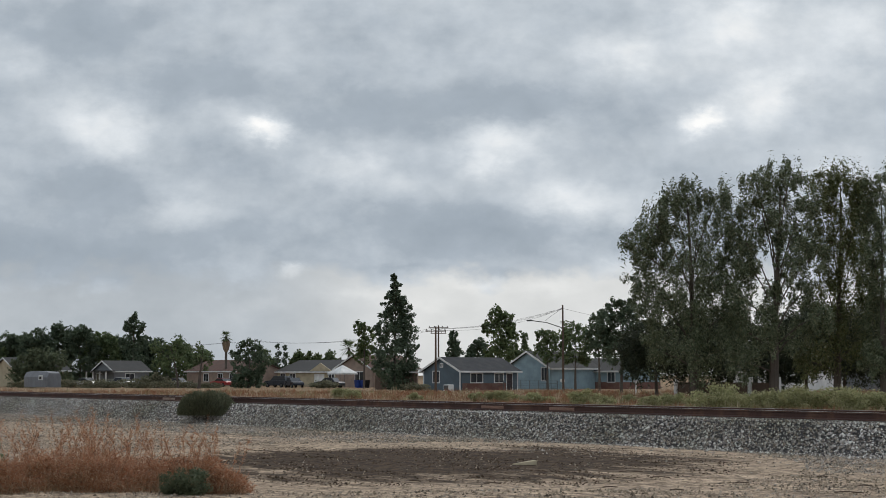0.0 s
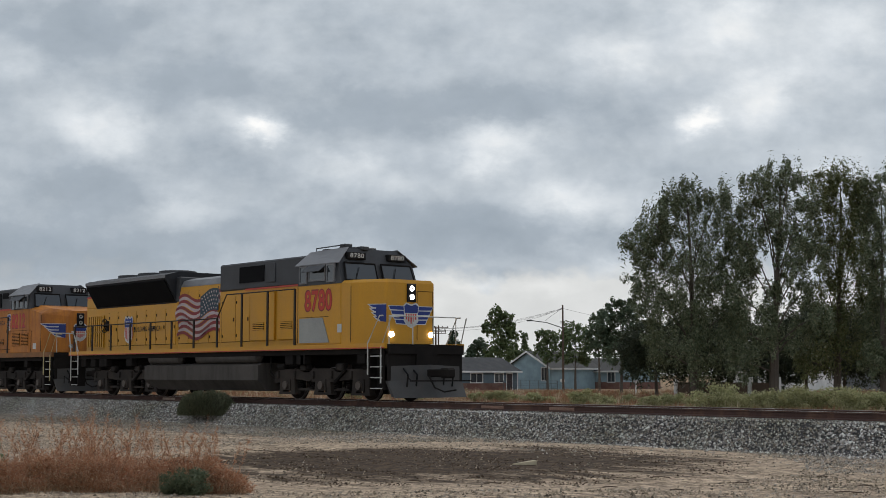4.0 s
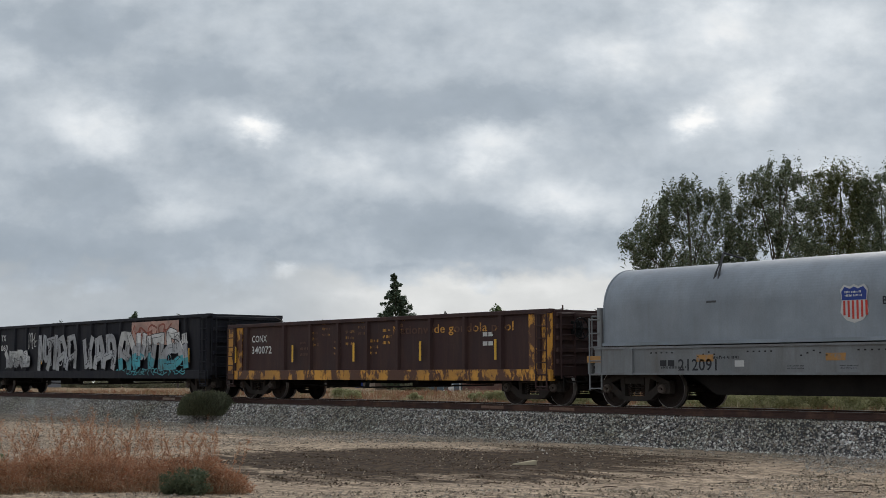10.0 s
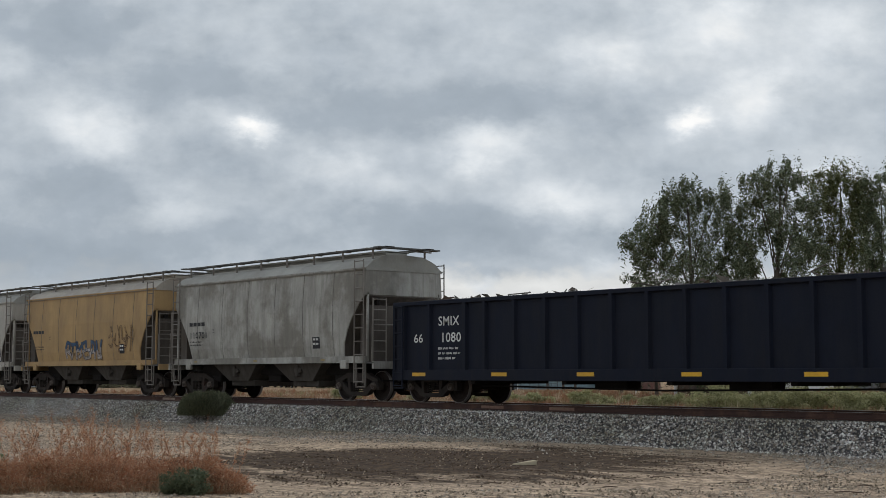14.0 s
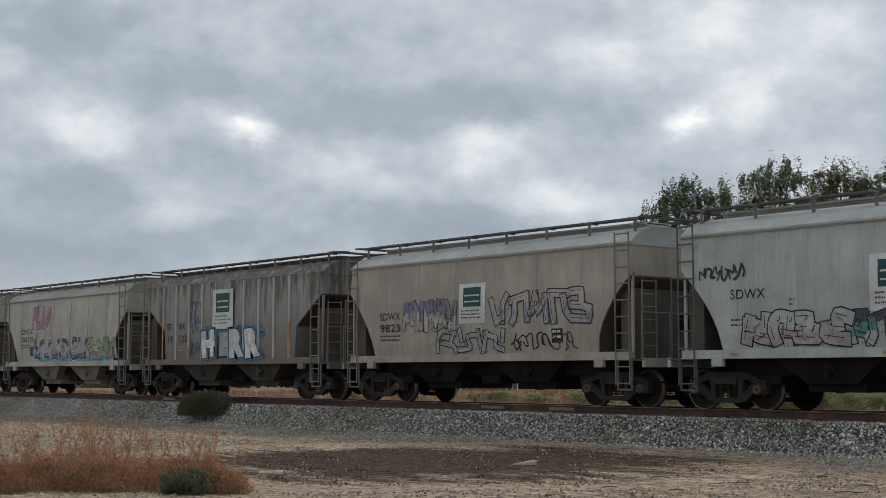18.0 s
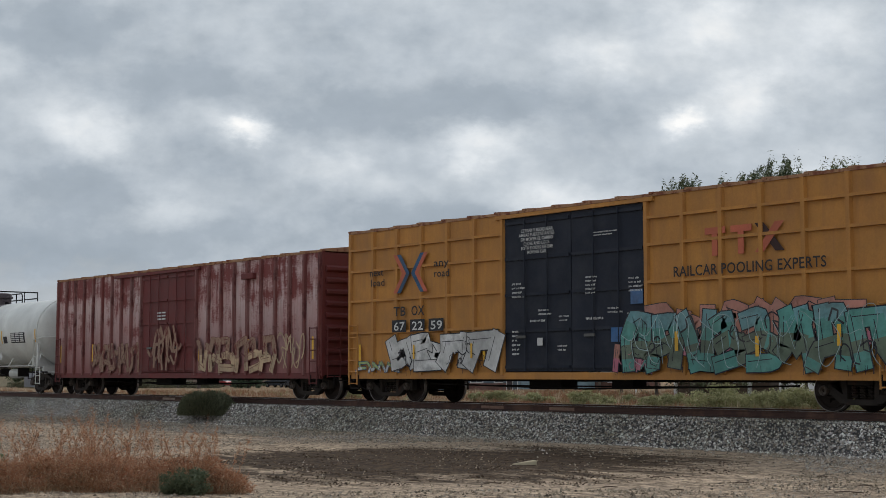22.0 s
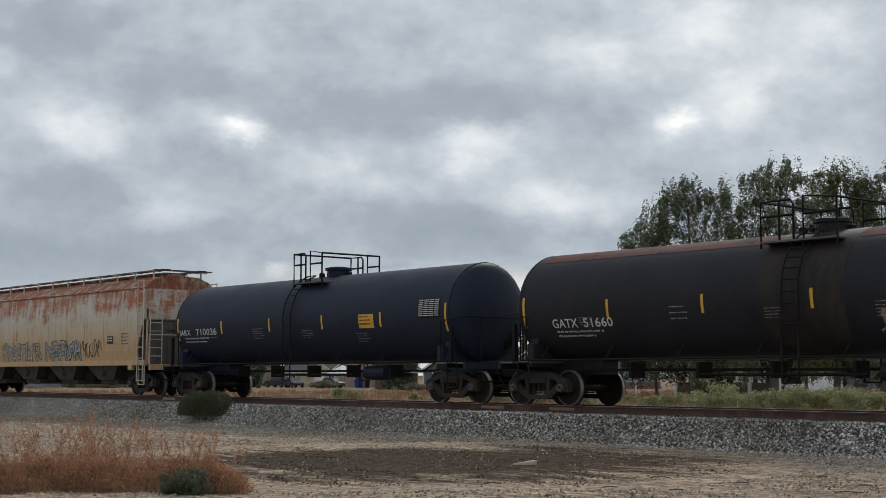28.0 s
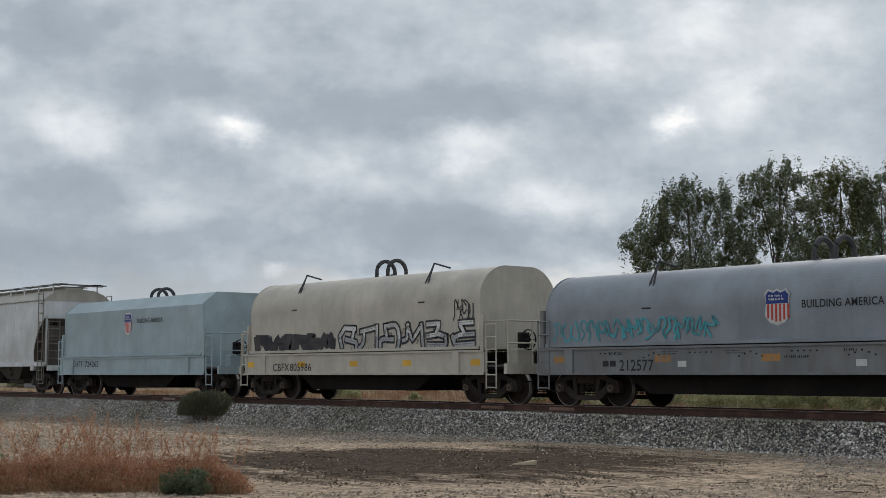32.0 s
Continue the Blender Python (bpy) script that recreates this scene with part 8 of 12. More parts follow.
TANK_CR = stained("stained_cream_tank", (0.56, 0.455, 0.30), (0.52, 0.40, 0.25), (0.50, 0.25, 0.075), 0.5, (0.8, 1.8), (1.9, 3.9), (0.46, 0.62), (0.58, 0.52, 0.41))
TANK_OR = surface("oxide_red_band", (0.32, 0.085, 0.045), 0.55, dirt=(0.22, 0.06, 0.04), dirt_amt=0.5, streak=0.4)
TANK_W = surface("white_tank", (0.64, 0.65, 0.61), 0.4, dirt=(0.52, 0.50, 0.45), dirt_amt=0.35, streak=0.12, bump=0.05)
TANK_BR = surface("asphalt_brown_band", (0.085, 0.068, 0.076), 0.55, dirt=(0.12, 0.10, 0.09), dirt_amt=0.5, streak=0.3)
OXIDE = surface("oxide_red_metal", (0.20, 0.045, 0.03), 0.6, dirt=(0.10, 0.04, 0.03), dirt_amt=0.5)
OXIDE_D = surface("dark_oxide_rail", (0.075, 0.030, 0.024), 0.7)
BAYS_L = surface("dusty_taupe_outlet", (0.23, 0.205, 0.17), 0.8, dirt=(0.09, 0.075, 0.06), dirt_amt=0.7, streak=0.4)
BOX_Y = surface("boxcar_yellow", (0.48, 0.22, 0.05), 0.6, dirt=(0.28, 0.13, 0.055), dirt_amt=0.5, streak=0.3)
BOX_K = surface("boxcar_door_black", (0.024, 0.028, 0.040), 0.5, dirt=(0.07, 0.072, 0.078), dirt_amt=0.4)
BOX_R = stained("faded_red_boxcar", (0.42, 0.245, 0.23), (0.17, 0.034, 0.030), (0.165, 0.032, 0.028), 0.7, (0.9, 3.4), (0.8, 4.9), (0.48, 0.62), (0.54, 0.43, 0.41), 0.30)
# worn post paint, kept dark to carry the shadow line beside each rib
BOX_RP = surface("worn_shaded_red_post", (0.17, 0.046, 0.040), 0.7, dirt=(0.30, 0.19, 0.175), dirt_amt=0.6, streak=0.6, rust=(0.09, 0.022, 0.02), rust_lo=0.52, rust_hi=0.62, rust_scale=2.2)
BOX_RD = surface("dark_red_boxcar", (0.15, 0.032, 0.030), 0.65, dirt=(0.10, 0.04, 0.035), dirt_amt=0.5, streak=0.4)
BOX_RF = surface("rusty_roof_edge", (0.36, 0.20, 0.11), 0.85, rust=(0.20, 0.07, 0.04), rust_lo=0.5, rust_hi=0.6, rust_scale=4)
for m_ in (COAL, COAL_CHIP, COAL_NEW, BOX_K, BAYS, TANK_K, TANK_RU, TANK_TAR):
    m_.node_tree.nodes["Principled BSDF"].inputs["Specular IOR Level"].default_value = 0.10
FADE_RED = surface("faded_red_mark", (0.50, 0.13, 0.07), 0.6)
PINK, MAGENTA, CYAN = spray(0.50, 0.16, 0.22), spray(0.42, 0.02, 0.085), spray(0.06, 0.36, 0.42)
FADED = surface("weathered_tan_spray", (0.29, 0.185, 0.13), 0.8, rust=(0.17, 0.05, 0.04), rust_lo=0.52, rust_hi=0.60, rust_scale=5.0)
GUNM = spray(0.07, 0.07, 0.085)
SILVER, SPRAY_K, SPRAY_W = spray(0.36, 0.37, 0.38), spray(0.02, 0.02, 0.03), spray(0.62, 0.62, 0.60)
TEAL, NAVY, ORANGE, VIOLET = spray(0.10, 0.30, 0.26), spray(0.03, 0.09, 0.18), spray(0.55, 0.15, 0.04), spray(0.22, 0.20, 0.30)
LIME, SALMON, GHOST = spray(0.32, 0.40, 0.16), spray(0.45, 0.20, 0.15), spray(0.45, 0.40, 0.36)


def coil_marks(root, beam, hood, mid, sh, words, num, refl, ink=None):
    ink = ink or M_INK
    X = lambda s: s - mid
    if sh:
        shield(root, X(sh), 2.28, .62, .74, hood)
    if words:
        letters(root, "BUILDING AMERICA", X(words[0]), 2.24, .17, ink, hood, words[1] - words[0])
    if num:
        letters(root, num[0], X(num[1]), .90, .26, ink, beam, num[2] - num[1])
        bars(root, X(num[1]) - .55, .90, .48, .24, 1, ink, beam, cols=2)
    for s in refl:
        plate(root, "faded_reflector", X(s) - .25, X(s) + .25, 1.10, 1.26, SMEAR, beam)
    rng = random.Random(int(-mid))
    for x in (-3.9, .9, 5.8):
        plate(root, "notice_panel", x, x + .26, .98, 1.12, M_WHITE, beam)
    for k in range(10):
        x = -6.4 + k * 1.42
        for q in range(5):
            plate(root, "bolt_rust", x + .16 * q, x + .16 * q + .05, 1.30 - .05 * abs(q - 2) * (k % 2), 1.33 - .05 * abs(q - 2) * (k % 2), M_UNDER, beam)
    for k in range(8):
        bars(root, -6 + k * 1.7 + rng.uniform(-.3, .3), rng.choice((.9, 1.12, 1.25)), rng.uniform(.3, .8), .10, rng.choice((1, 2)), ink, beam)


def freight():
    W = M_WHITE
    # coil car behind the engines
    r, beam, hood = coil_car(-213.9, -195.6, "grey steel coil car with a smooth rounded cover", GREY_D, GREY, -7.98, 7.3, top=3.42)
    m = -204.75
    coil_marks(r, beam, hood, m, -205.56, (-204.9, -202.96), ("212091", -210.3, -209.17), (-213.0, -209.5, -206.0, -202.3, -197.7))
    # brown gondola
    r, sf, H = gondola(-230.95, -213.9, "dark brown gondola with chipped yellow sills and corner posts", BROWN, 11, 2.5, .68, CHROME, load=.2, words=((-6.6, -5.2),))
    m = -222.42
    for x in (-H + .12, H - .12):
        solid("corner_panel", r, CHROME, (x - .12 if x < 0 else x - .75, x + .75 if x < 0 else x + .12, -1.49, -1.455, .92, 2.40))
    letters(r, "CONX", -228.88 - m, 1.88, .22, W, sf, .9)
    letters(r, "340072", -228.9 - m, 1.5, .24, W, sf, 1.2)
    letters(r, "Nationwide gondola pool", 1.2, 1.98, .24, CHROME, sf, 5.2)
    rng = random.Random(4)
    for k in range(9):
        x = -3.6 + k * .62
        bars(r, x, 1.3 + .3 * (k % 3), .45, .55, 3, CHROME, sf, "flaked_marking")
    for x in (-7.35, -3.9, -.6, 2.6, 5.8):
        plate(r, "reflective_strip", x - .05, x + .05, 1.2, 1.75, M_REFL, lambda q: sf(q) - .09)
    bars(r, 5.2, 1.45, .45, .5, 2, W, sf, cols=2)
    # black gondola with graffiti
    r, sf, H = gondola(-253.1, -230.95, "black gondola covered with silver and blue graffiti", COAL, 17, 2.95, .70, load=.2, words=((-8.85, -8.05), (-7.85, -7.1)))
    m = -242.5
    for q, xx, zz, ww in (("GN", -8.75, 2.3, .5), ("TX", -7.8, 2.3, .5), ("290", -8.8, 1.86, .72), ("060", -7.83, 1.86, .72)):
        letters(r, q, xx, zz, .26, W, sf, ww)
    bars(r, -8.8, .98, .9, .4, 3, W, sf)
    out = lambda q: sf(q) - .095
    graffiti(r, -7.10, -4.50, 1.0, 1.98, 4, [SPRAY_W, SILVER], SPRAY_K, out, 3, .45, .03)
    graffiti(r, -3.70, 0.10, .95, 2.5, 4, [SILVER], SPRAY_K, out, 5, .16, .02)
    graffiti(r, 0.70, 3.50, .95, 2.4, 3, [SILVER], SPRAY_K, out, 8, .22, .02)
    graffiti(r, -10.10, -9.30, 1.1, 2.1, 2, [SPRAY_W], SPRAY_K, out, 14, .05, 0)
    graffiti(r, -9.20, -8.85, 1.7, 2.6, 1, [SPRAY_W], SPRAY_K, out, 15, .035, 0)
    graffiti(r, 3.50, 8.80, .78, 1.05, 9, [CYAN], SPRAY_K, out, 16, .12, 0)
    graffiti(r, -4.70, -3.90, 1.9, 2.6, 2, [SPRAY_W], SPRAY_K, out, 17, .06, 0)
    graffiti(r, 3.80, 9.00, .95, 2.45, 6, [SPRAY_W, SILVER, CYAN], SPRAY_K, lambda q: out(q) - .006, 11, .20, .03)
    plate(r, "graffiti_patch", 4.75, 8.35, 1.9, 2.78, spray(.50, .30, .24), lambda q: sf(q) - .093, "faded salmon sprayed panel")
    graffiti(r, 4.90, 7.90, 2.1, 2.7, 3, [spray(.30, .07, .04)], spray(.24, .05, .03), lambda q: out(q) - .003, 13, .12, 0)
    for x in (-9.8, -6.5, -3.3, 0.0, 3.3, 9.1):
        plate(r, "reflective_strip", x - .05, x + .05, 1.25, 1.75, M_REFL, out)
    # chipped black gondola with a dropped belly
    r, sf, H = gondola(-275.1, -253.1, "black gondola with flaking paint and a dropped belly", COAL_CHIP, 16, 2.95, .70, drop=True, load=.45, words=((-8.9, -7.5),))
    m = -264.1
    letters(r, "CHTT", -272.78 - m, 2.05, .24, W, sf, .95)
    letters(r, "214620", -272.9 - m, 1.66, .24, W, sf, 1.25)
    bars(r, -272.9 - m, 1.15, 1.2, .4, 3, W, sf)
    graffiti(r, -7.2, -6.3, 1.6, 2.3, 2, [W], SPRAY_K, out, 21, .1, 0)
    for x in (-9.9, -7.0, -3.9, -.7, 2.5, 5.7, 9.6):
        plate(r, "reflective_strip", x - .06, x + .06, 1.25, 1.85 if abs(x) < 8 else 2.2, M_REFL, out)
    plate(r, "notice_panel", 7.95, 8.6, 1.15, 1.65, W, sf)
    plate(r, "notice_window", 8.0, 8.55, 1.2, 1.6, M_BLACK, lambda q: sf(q) - .004)
    # newer black gondola full of scrap
    r, sf, H = gondola(-297.2, -275.1, "black gondola heaped with scrap metal", COAL_NEW, 18, 2.9, .68, words=((-9.7, -9.05), (-8.5, -7.4)))
    m = -286.15
    letters(r, "SMIX", -294.6 - m, 2.18, .26, W, sf, .9)
    letters(r, "1080", -294.5 - m, 1.72, .26, W, sf, .8)
    letters(r, "66", -295.7 - m, 1.72, .24, W, sf, .4)
    bars(r, -294.6 - m, 1.15, 1.0, .42, 3, W, sf)
    graffiti(r, 6.8, 8.6, 1.2, 1.9, 4, [SALMON, W], SPRAY_K, out, 31, .09, 0)
    for x in (-9.2, -5.8, -2.6, .8, 4.2, 8.8):
        plate(r, "reflective_strip", x - .3, x + .3, .76, .86, M_REFL, lambda q: sf(q) - .10)
    # two-bay covered hoppers
    def hop_marks(r, sf, mid, num, x, z, n, ink=M_INK, mark="bar", wide=1.1):
        if mark == "bar":
            bars(r, x, z + .34, wide, .22, 1, ink, sf, cols=4)
        elif mark:
            letters(r, mark, x, z + .34, .22, ink, sf, wide, bold=0.0)
        if num:
            letters(r, num, x, z, .22, ink, sf, wide)
        bars(r, x, z - .32, wide, .22, 2, ink, sf)
        bars(r, x + 1.6, z + .1, .16, .2, 2, ink, sf)
        for k in range(3):
            plate(r, "reflective_strip", -4.2 + 3.9 * k - .11, -4.2 + 3.9 * k + .11, 1.23, 1.29, M_REFL_OLD, flat(-1.51, .02))
        plate(r, "notice_panel", 3.0, 3.4, 1.62, 1.98, M_INK, sf)
        bars(r, 3.04, 1.66, .32, .28, 2, M_WHITE, lambda q: sf(q) - .004, cols=2)

    def mid_of(a, b):
        return (a + b) / 2
    E = [-297.2, -310.3, -323.35, -335.9, -348.9, -361.95, -375.0, -388.0, -400.95, -414.0]
    r, sf, H = hopper(E[1], E[0], "dust-streaked grey two-bay covered hopper", DUST, ROOF_GREY, under=BAYS)
    hop_marks(r, sf, 0, "110701", -308.41 + 303.75, 2.08, 6)
    r, sf, H = hopper(E[2], E[1], "ochre-stained two-bay covered hopper", OCHRE, TAUPE, under=BAYS)
    hop_marks(r, sf, 0, "", -4.9, 2.1, 6)
    graffiti(r, -1.8, 1.6, 1.4, 2.2, 6, [NAVY, GHOST], SPRAY_K, sf, 41, .14, .02)
    graffiti(r, 2.2, 4.2, 1.7, 2.7, 3, [OCHRE], BROWN, sf, 42, .04, .02)
    r, sf, H = hopper(E[3], E[2], "grey two-bay covered hopper with white and blue graffiti", LIGHT, ROOF_GREY, under=BAYS)
    m = mid_of(E[3], E[2])
    hop_marks(r, sf, 0, "3769", -333.4 - m, 2.2, 6, wide=.9)
    plate(r, "graffiti_patch", -330.3 - m, -328.9 - m, 1.36, 2.75, NAVY, sf, "navy sprayed patch", 5)
    graffiti(r, -332.5 - m, -330.1 - m, 1.36, 2.7, 3, [SPRAY_W], SPRAY_K, sf, 51, .26)
    graffiti(r, -328.9 - m, -325.4 - m, 1.36, 2.7, 4, [SPRAY_W], SPRAY_K, sf, 52, .26)
    graffiti(r, -330.2 - m, -329.0 - m, 1.7, 2.2, 3, [SPRAY_W], NAVY, lambda q: sf(q) - .006, 53, .07, 0)
    graffiti(r, -334.9 - m, -333.5 - m, 2.8, 3.5, 3, [SPRAY_K], SPRAY_K, sf, 54, .08, 0)
    r, sf, H = hopper(E[4], E[3], "whitish two-bay covered hopper with black and violet graffiti", LIGHT_W, WHITE_ROOF, under=BAYS, rail=LIGHT_W)
    m = mid_of(E[4], E[3])
    hop_marks(r, sf, 0, "32011", -347.0 - m, 1.95, 6, mark="TIMX", wide=.95)
    lettered_piece(r, "PLAS", -344.3 - m, -342.1 - m, 2.72, 3.72, spray(.105, .105, .16), SPRAY_K, sf, SPRAY_W, 61)
    for j, w_ in enumerate(("LATE", "2 THE", "PARTY!")):
        letters(r, w_, -341.8 - m, 3.28 - .27 * j, .2, SPRAY_K, sf, (.6, .7, .85)[j])
    graffiti(r, -344.9 - m, -344.3 - m, 2.9, 3.5, 3, [SPRAY_K], SPRAY_K, sf, 63, .06, 0)
    lettered_piece(r, "NCO", -345.9 - m, -343.85 - m, 1.40, 2.34, GUNM, SPRAY_W, sf, SPRAY_K, 64)
    graffiti(r, -343.9 - m, -342.8 - m, 1.40, 2.40, 3, [SPRAY_K], SPRAY_K, sf, 66, .045, 0)
    graffiti(r, -342.8 - m, -339.3 - m, 1.38, 2.36, 4, [GUNM, SPRAY_K], SPRAY_W, sf, 67, .5, .03)
    graffiti(r, -339.3 - m, -338.4 - m, 1.50, 2.36, 2, [SPRAY_K], SPRAY_K, sf, 68, .06, 0)
    for x, z in ((-346.95, 1.85), (-344.72, 1.95), (-342.75, 1.95), (-339.75, 1.85), (-337.2, 2.55)):
        plate(r, "reflective_strip", x - m - .05, x - m + .05, 1.45, z, spray(.42, .17, .05), lambda q: sf(q) - .02, "faded orange reflective strip", 3)
    graffiti(r, -339.6 - m, -337.4 - m, 1.4, 2.4, 4, [VIOLET], SPRAY_K, sf, 65, .045, 0)
    r, sf, H = hopper(E[5], E[4], "grey-green two-bay covered hopper with black tags", SAGEG, SAGEG, under=M_UNDER, rail=M_GRATE)
    m = mid_of(E[5], E[4])
    hop_marks(r, sf, 0, "", -359.7 - m, 2.15, 6, mark="SDWX", wide=.95)
    stencil_sign(r, -356.1 - m, -354.9 - m, 2.1, 3.28, sf)
    graffiti(r, -360.6 - m, -359.3 - m, 2.9, 3.3, 4, [SPRAY_K], SPRAY_K, sf, 71, .12, 0)
    graffiti(r, -354.7 - m, -352.5 - m, 2.45, 3.3, 5, [SPRAY_K], SPRAY_K, sf, 72, .045, 0)
    graffiti(r, -351.5 - m, -350.7 - m, 2.5, 3.25, 3, [SPRAY_K], SPRAY_K, sf, 74, .04, 0)
    graffiti(r, -359.3 - m, -356.6 - m, 1.4, 2.2, 4, [SAGEG, GHOST], SPRAY_K, sf, 73, .34, .035)
    graffiti(r, -356.7 - m, -354.0 - m, 1.4, 2.15, 5, [GUNM, TEAL, SAGEG], SPRAY_K, sf, 75, .22, .03)
    graffiti(r, -354.2 - m, -352.4 - m, 1.4, 2.35, 3, [SILVER], SILVER, sf, 76, .04, 0)
    r, sf, H = hopper(E[6], E[5], "taupe-grey two-bay covered hopper with pale graffiti", TAUPE, SAGEG, under=M_UNDER)
    m = mid_of(E[6], E[5])
    hop_marks(r, sf, 0, "9823", -372.7 - m, 2.05, 6, mark="SDWX", wide=.95)
    stencil_sign(r, -369.1 - m, -368.0 - m, 2.2, 3.3, sf)
    graffiti(r, -371.6 - m, -369.2 - m, 2.0, 2.95, 5, [VIOLET, GHOST], SPRAY_K, sf, 81, .16, .02)
    graffiti(r, -367.8 - m, -364.0 - m, 2.1, 3.0, 5, [GHOST, SILVER], SPRAY_K, sf, 82, .18, .035)
    graffiti(r, -370.2 - m, -367.2 - m, 1.36, 2.1, 3, [SILVER], SPRAY_K, sf, 83, .16, .03)
    graffiti(r, -367 - m, -364.6 - m, 1.4, 1.9, 5, [SPRAY_K], SPRAY_K, sf, 84, .08, 0)
    r, sf, H = hopper(E[7], E[6], "weathered grey ribbed covered hopper with white graffiti", DULL, DULL, ribs=10, under=BAYS)
    m = mid_of(E[7], E[6])
    rib = lambda q: sf(q) - .06
    for t, x, z, w_ in (("SD", -385.62, 2.42, .36), ("WX", -384.76, 2.42, .46), ("10", -385.6, 1.98, .34), ("122", -384.76, 1.98, .52)):
        letters(r, t, x - m, z, .24, M_INK, sf, w_)
    bars(r, -385.62 - m, 1.62, .45, .2, 2, GHOST, sf)
    bars(r, -384.76 - m, 1.62, .45, .2, 2, GHOST, sf)
    for k, z in ((0, 2.55), (2, 1.75), (4, 1.8), (7, 1.8), (9, 2.5)):
        x = -.19 + .92 * (k - 4.5)
        plate(r, "reflective_strip", x - .045, x + .045, 1.40, z, spray(.50, .24, .07), lambda q: sf(q) - .066, "faded orange reflective strip")
    stencil_sign(r, -382.3 - m, -380.95 - m, 2.38, 3.75, rib)
    graffiti(r, -383.1 - m, -379.1 - m, 1.95, 2.60, 9, [spray(.05, .22, .34)], spray(.05, .22, .34), sf, 91, .55, 0)
    lettered_piece(r, "H", -383.05 - m, -382.1 - m, 1.40, 2.36, SPRAY_W, SPRAY_K, rib, spray(.05, .22, .34), 93)
    lettered_piece(r, "E", -382.0 - m, -381.25 - m, 1.42, 2.28, SILVER, SPRAY_K, sf, None, 94)
    lettered_piece(r, "RR", -381.2 - m, -379.2 - m, 1.38, 2.38, SPRAY_W, SPRAY_K, rib, spray(.05, .22, .34), 95)
    graffiti(r, -383.85 - m, -383.2 - m, 2.3, 3.4, 1, [spray(.12, .20, .34)], SPRAY_K, sf, 92, .05, .02)
    graffiti(r, -384.1 - m, -383.15 - m, 1.5, 2.0, 3, [SPRAY_K], SPRAY_K, sf, 96, .06, 0)
    r, sf, H = hopper(E[8], E[7], "grey two-bay covered hopper with pink and blue graffiti", LIGHT, ROOF_GREY, under=BAYS_L)
    m = mid_of(E[8], E[7])
    hop_marks(r, sf, 0, "150123", -398.5 - m, 2.2, 6, mark="CMEX", wide=1.2)
    lettered_piece(r, "PLAS", -397.4 - m, -395.6 - m, 2.75, 3.70, spray(.40, .20, .27), spray(.34, .03, .10), sf, SPRAY_W, 101)
    plate(r, "graffiti_patch", -396.8 - m, -390.6 - m, 1.36, 1.55, CYAN, sf, "cyan sprayed base stripe", 2)
    graffiti(r, -397.2 - m, -392.0 - m, 1.4, 2.35, 6, [GUNM, SILVER, NAVY], SPRAY_W, sf, 102, .20, .035)
    graffiti(r, -392.0 - m, -389.6 - m, 1.4, 2.3, 3, [LIME, GHOST], NAVY, sf, 103, .2, .035)
    plate(r, "graffiti_patch", -397.6 - m, -396.7 - m, 1.6, 2.0, NAVY, sf, "dark sprayed patch", 2)
    r, sf, H = hopper(E[9], E[8], "grey two-bay covered hopper with crimson graffiti", LIGHT, ROOF_GREY, under=BAYS_L)
    m = mid_of(E[9], E[8])
    hop_marks(r, sf, 0, "1172", -412.0 - m, 2.2, 6, mark="CMEX", wide=.9)
    lettered_piece(r, "HIORO", -409.6 - m, -405.2 - m, 1.42, 2.48, spray(.42, .04, .13), spray(.13, .008, .03), sf, SPRAY_W, 111)
    graffiti(r, -405.0 - m, -403.9 - m, 1.8, 2.4, 3, [SPRAY_K], SPRAY_K, sf, 112, .08, 0)
    graffiti(r, -410.6 - m, -409.8 - m, 1.6, 2.1, 3, [SPRAY_K], SPRAY_K, sf, 113, .07, 0)
    # cream tank with an oxide band
    r, sf, B = tank_car(-430.1, -414.0, "stained cream tank car with an oxide-red middle band", TANK_CR, ((-1.5, 1.55, TANK_OR),), 1.40, OXIDE_D, 2.50, .62, OXIDE, frame=TANK_CR, end_rail=TANK_CR, ladder_x=-.55, plat=(-.93, 1.15), lift=.55)
    m = -422.05
    letters(r, "GATX", -427.35 - m, 2.2, .24, M_INK, sf, .82)
    letters(r, "207978", -426.4 - m, 2.2, .24, M_INK, sf, 1.2)
    bars(r, -427.0 - m, 1.85, 1.9, .24, 2, M_INK, sf)
    bars(r, -424.9 - m, 2.1, 1.2, .2, 3, M_INK, sf)
    plate(r, "data_panel", -417.6 - m, -416.4 - m, 2.3, 2.85, M_GRATE, sf, seg=3)
    bars(r, -417.55 - m, 2.32, 1.1, .5, 6, TANK_CR, lambda q: sf(q) - .004, cols=3, fill=.6)
    letters(r, "FRA AIP", -418.6 - m, 2.5, .14, M_INK, sf, .8)
    plate(r, "yellow_notice", -420.2 - m, -419.4 - m, 2.02, 2.28, M_REFL, sf, seg=2)
    bars(r, -420.15 - m, 2.04, .7, .2, 2, M_INK, lambda q: sf(q) - .004)
    graffiti(r, -419.2 - m, -417.3 - m, 1.45, 2.1, 5, [SPRAY_K], SPRAY_K, sf, 121, .09, 0)
    graffiti(r, -424.0 - m, -422.9 - m, 1.5, 2.0, 4, [BROWN], BROWN, sf, 122, .08, 0)
    for x in (-B + .05, -1.3, 1.2, 2.9, B - .1):
        plate(r, "reflective_strip", x - .05, x + .05, 2.2, 2.62, M_REFL, sf, seg=3)
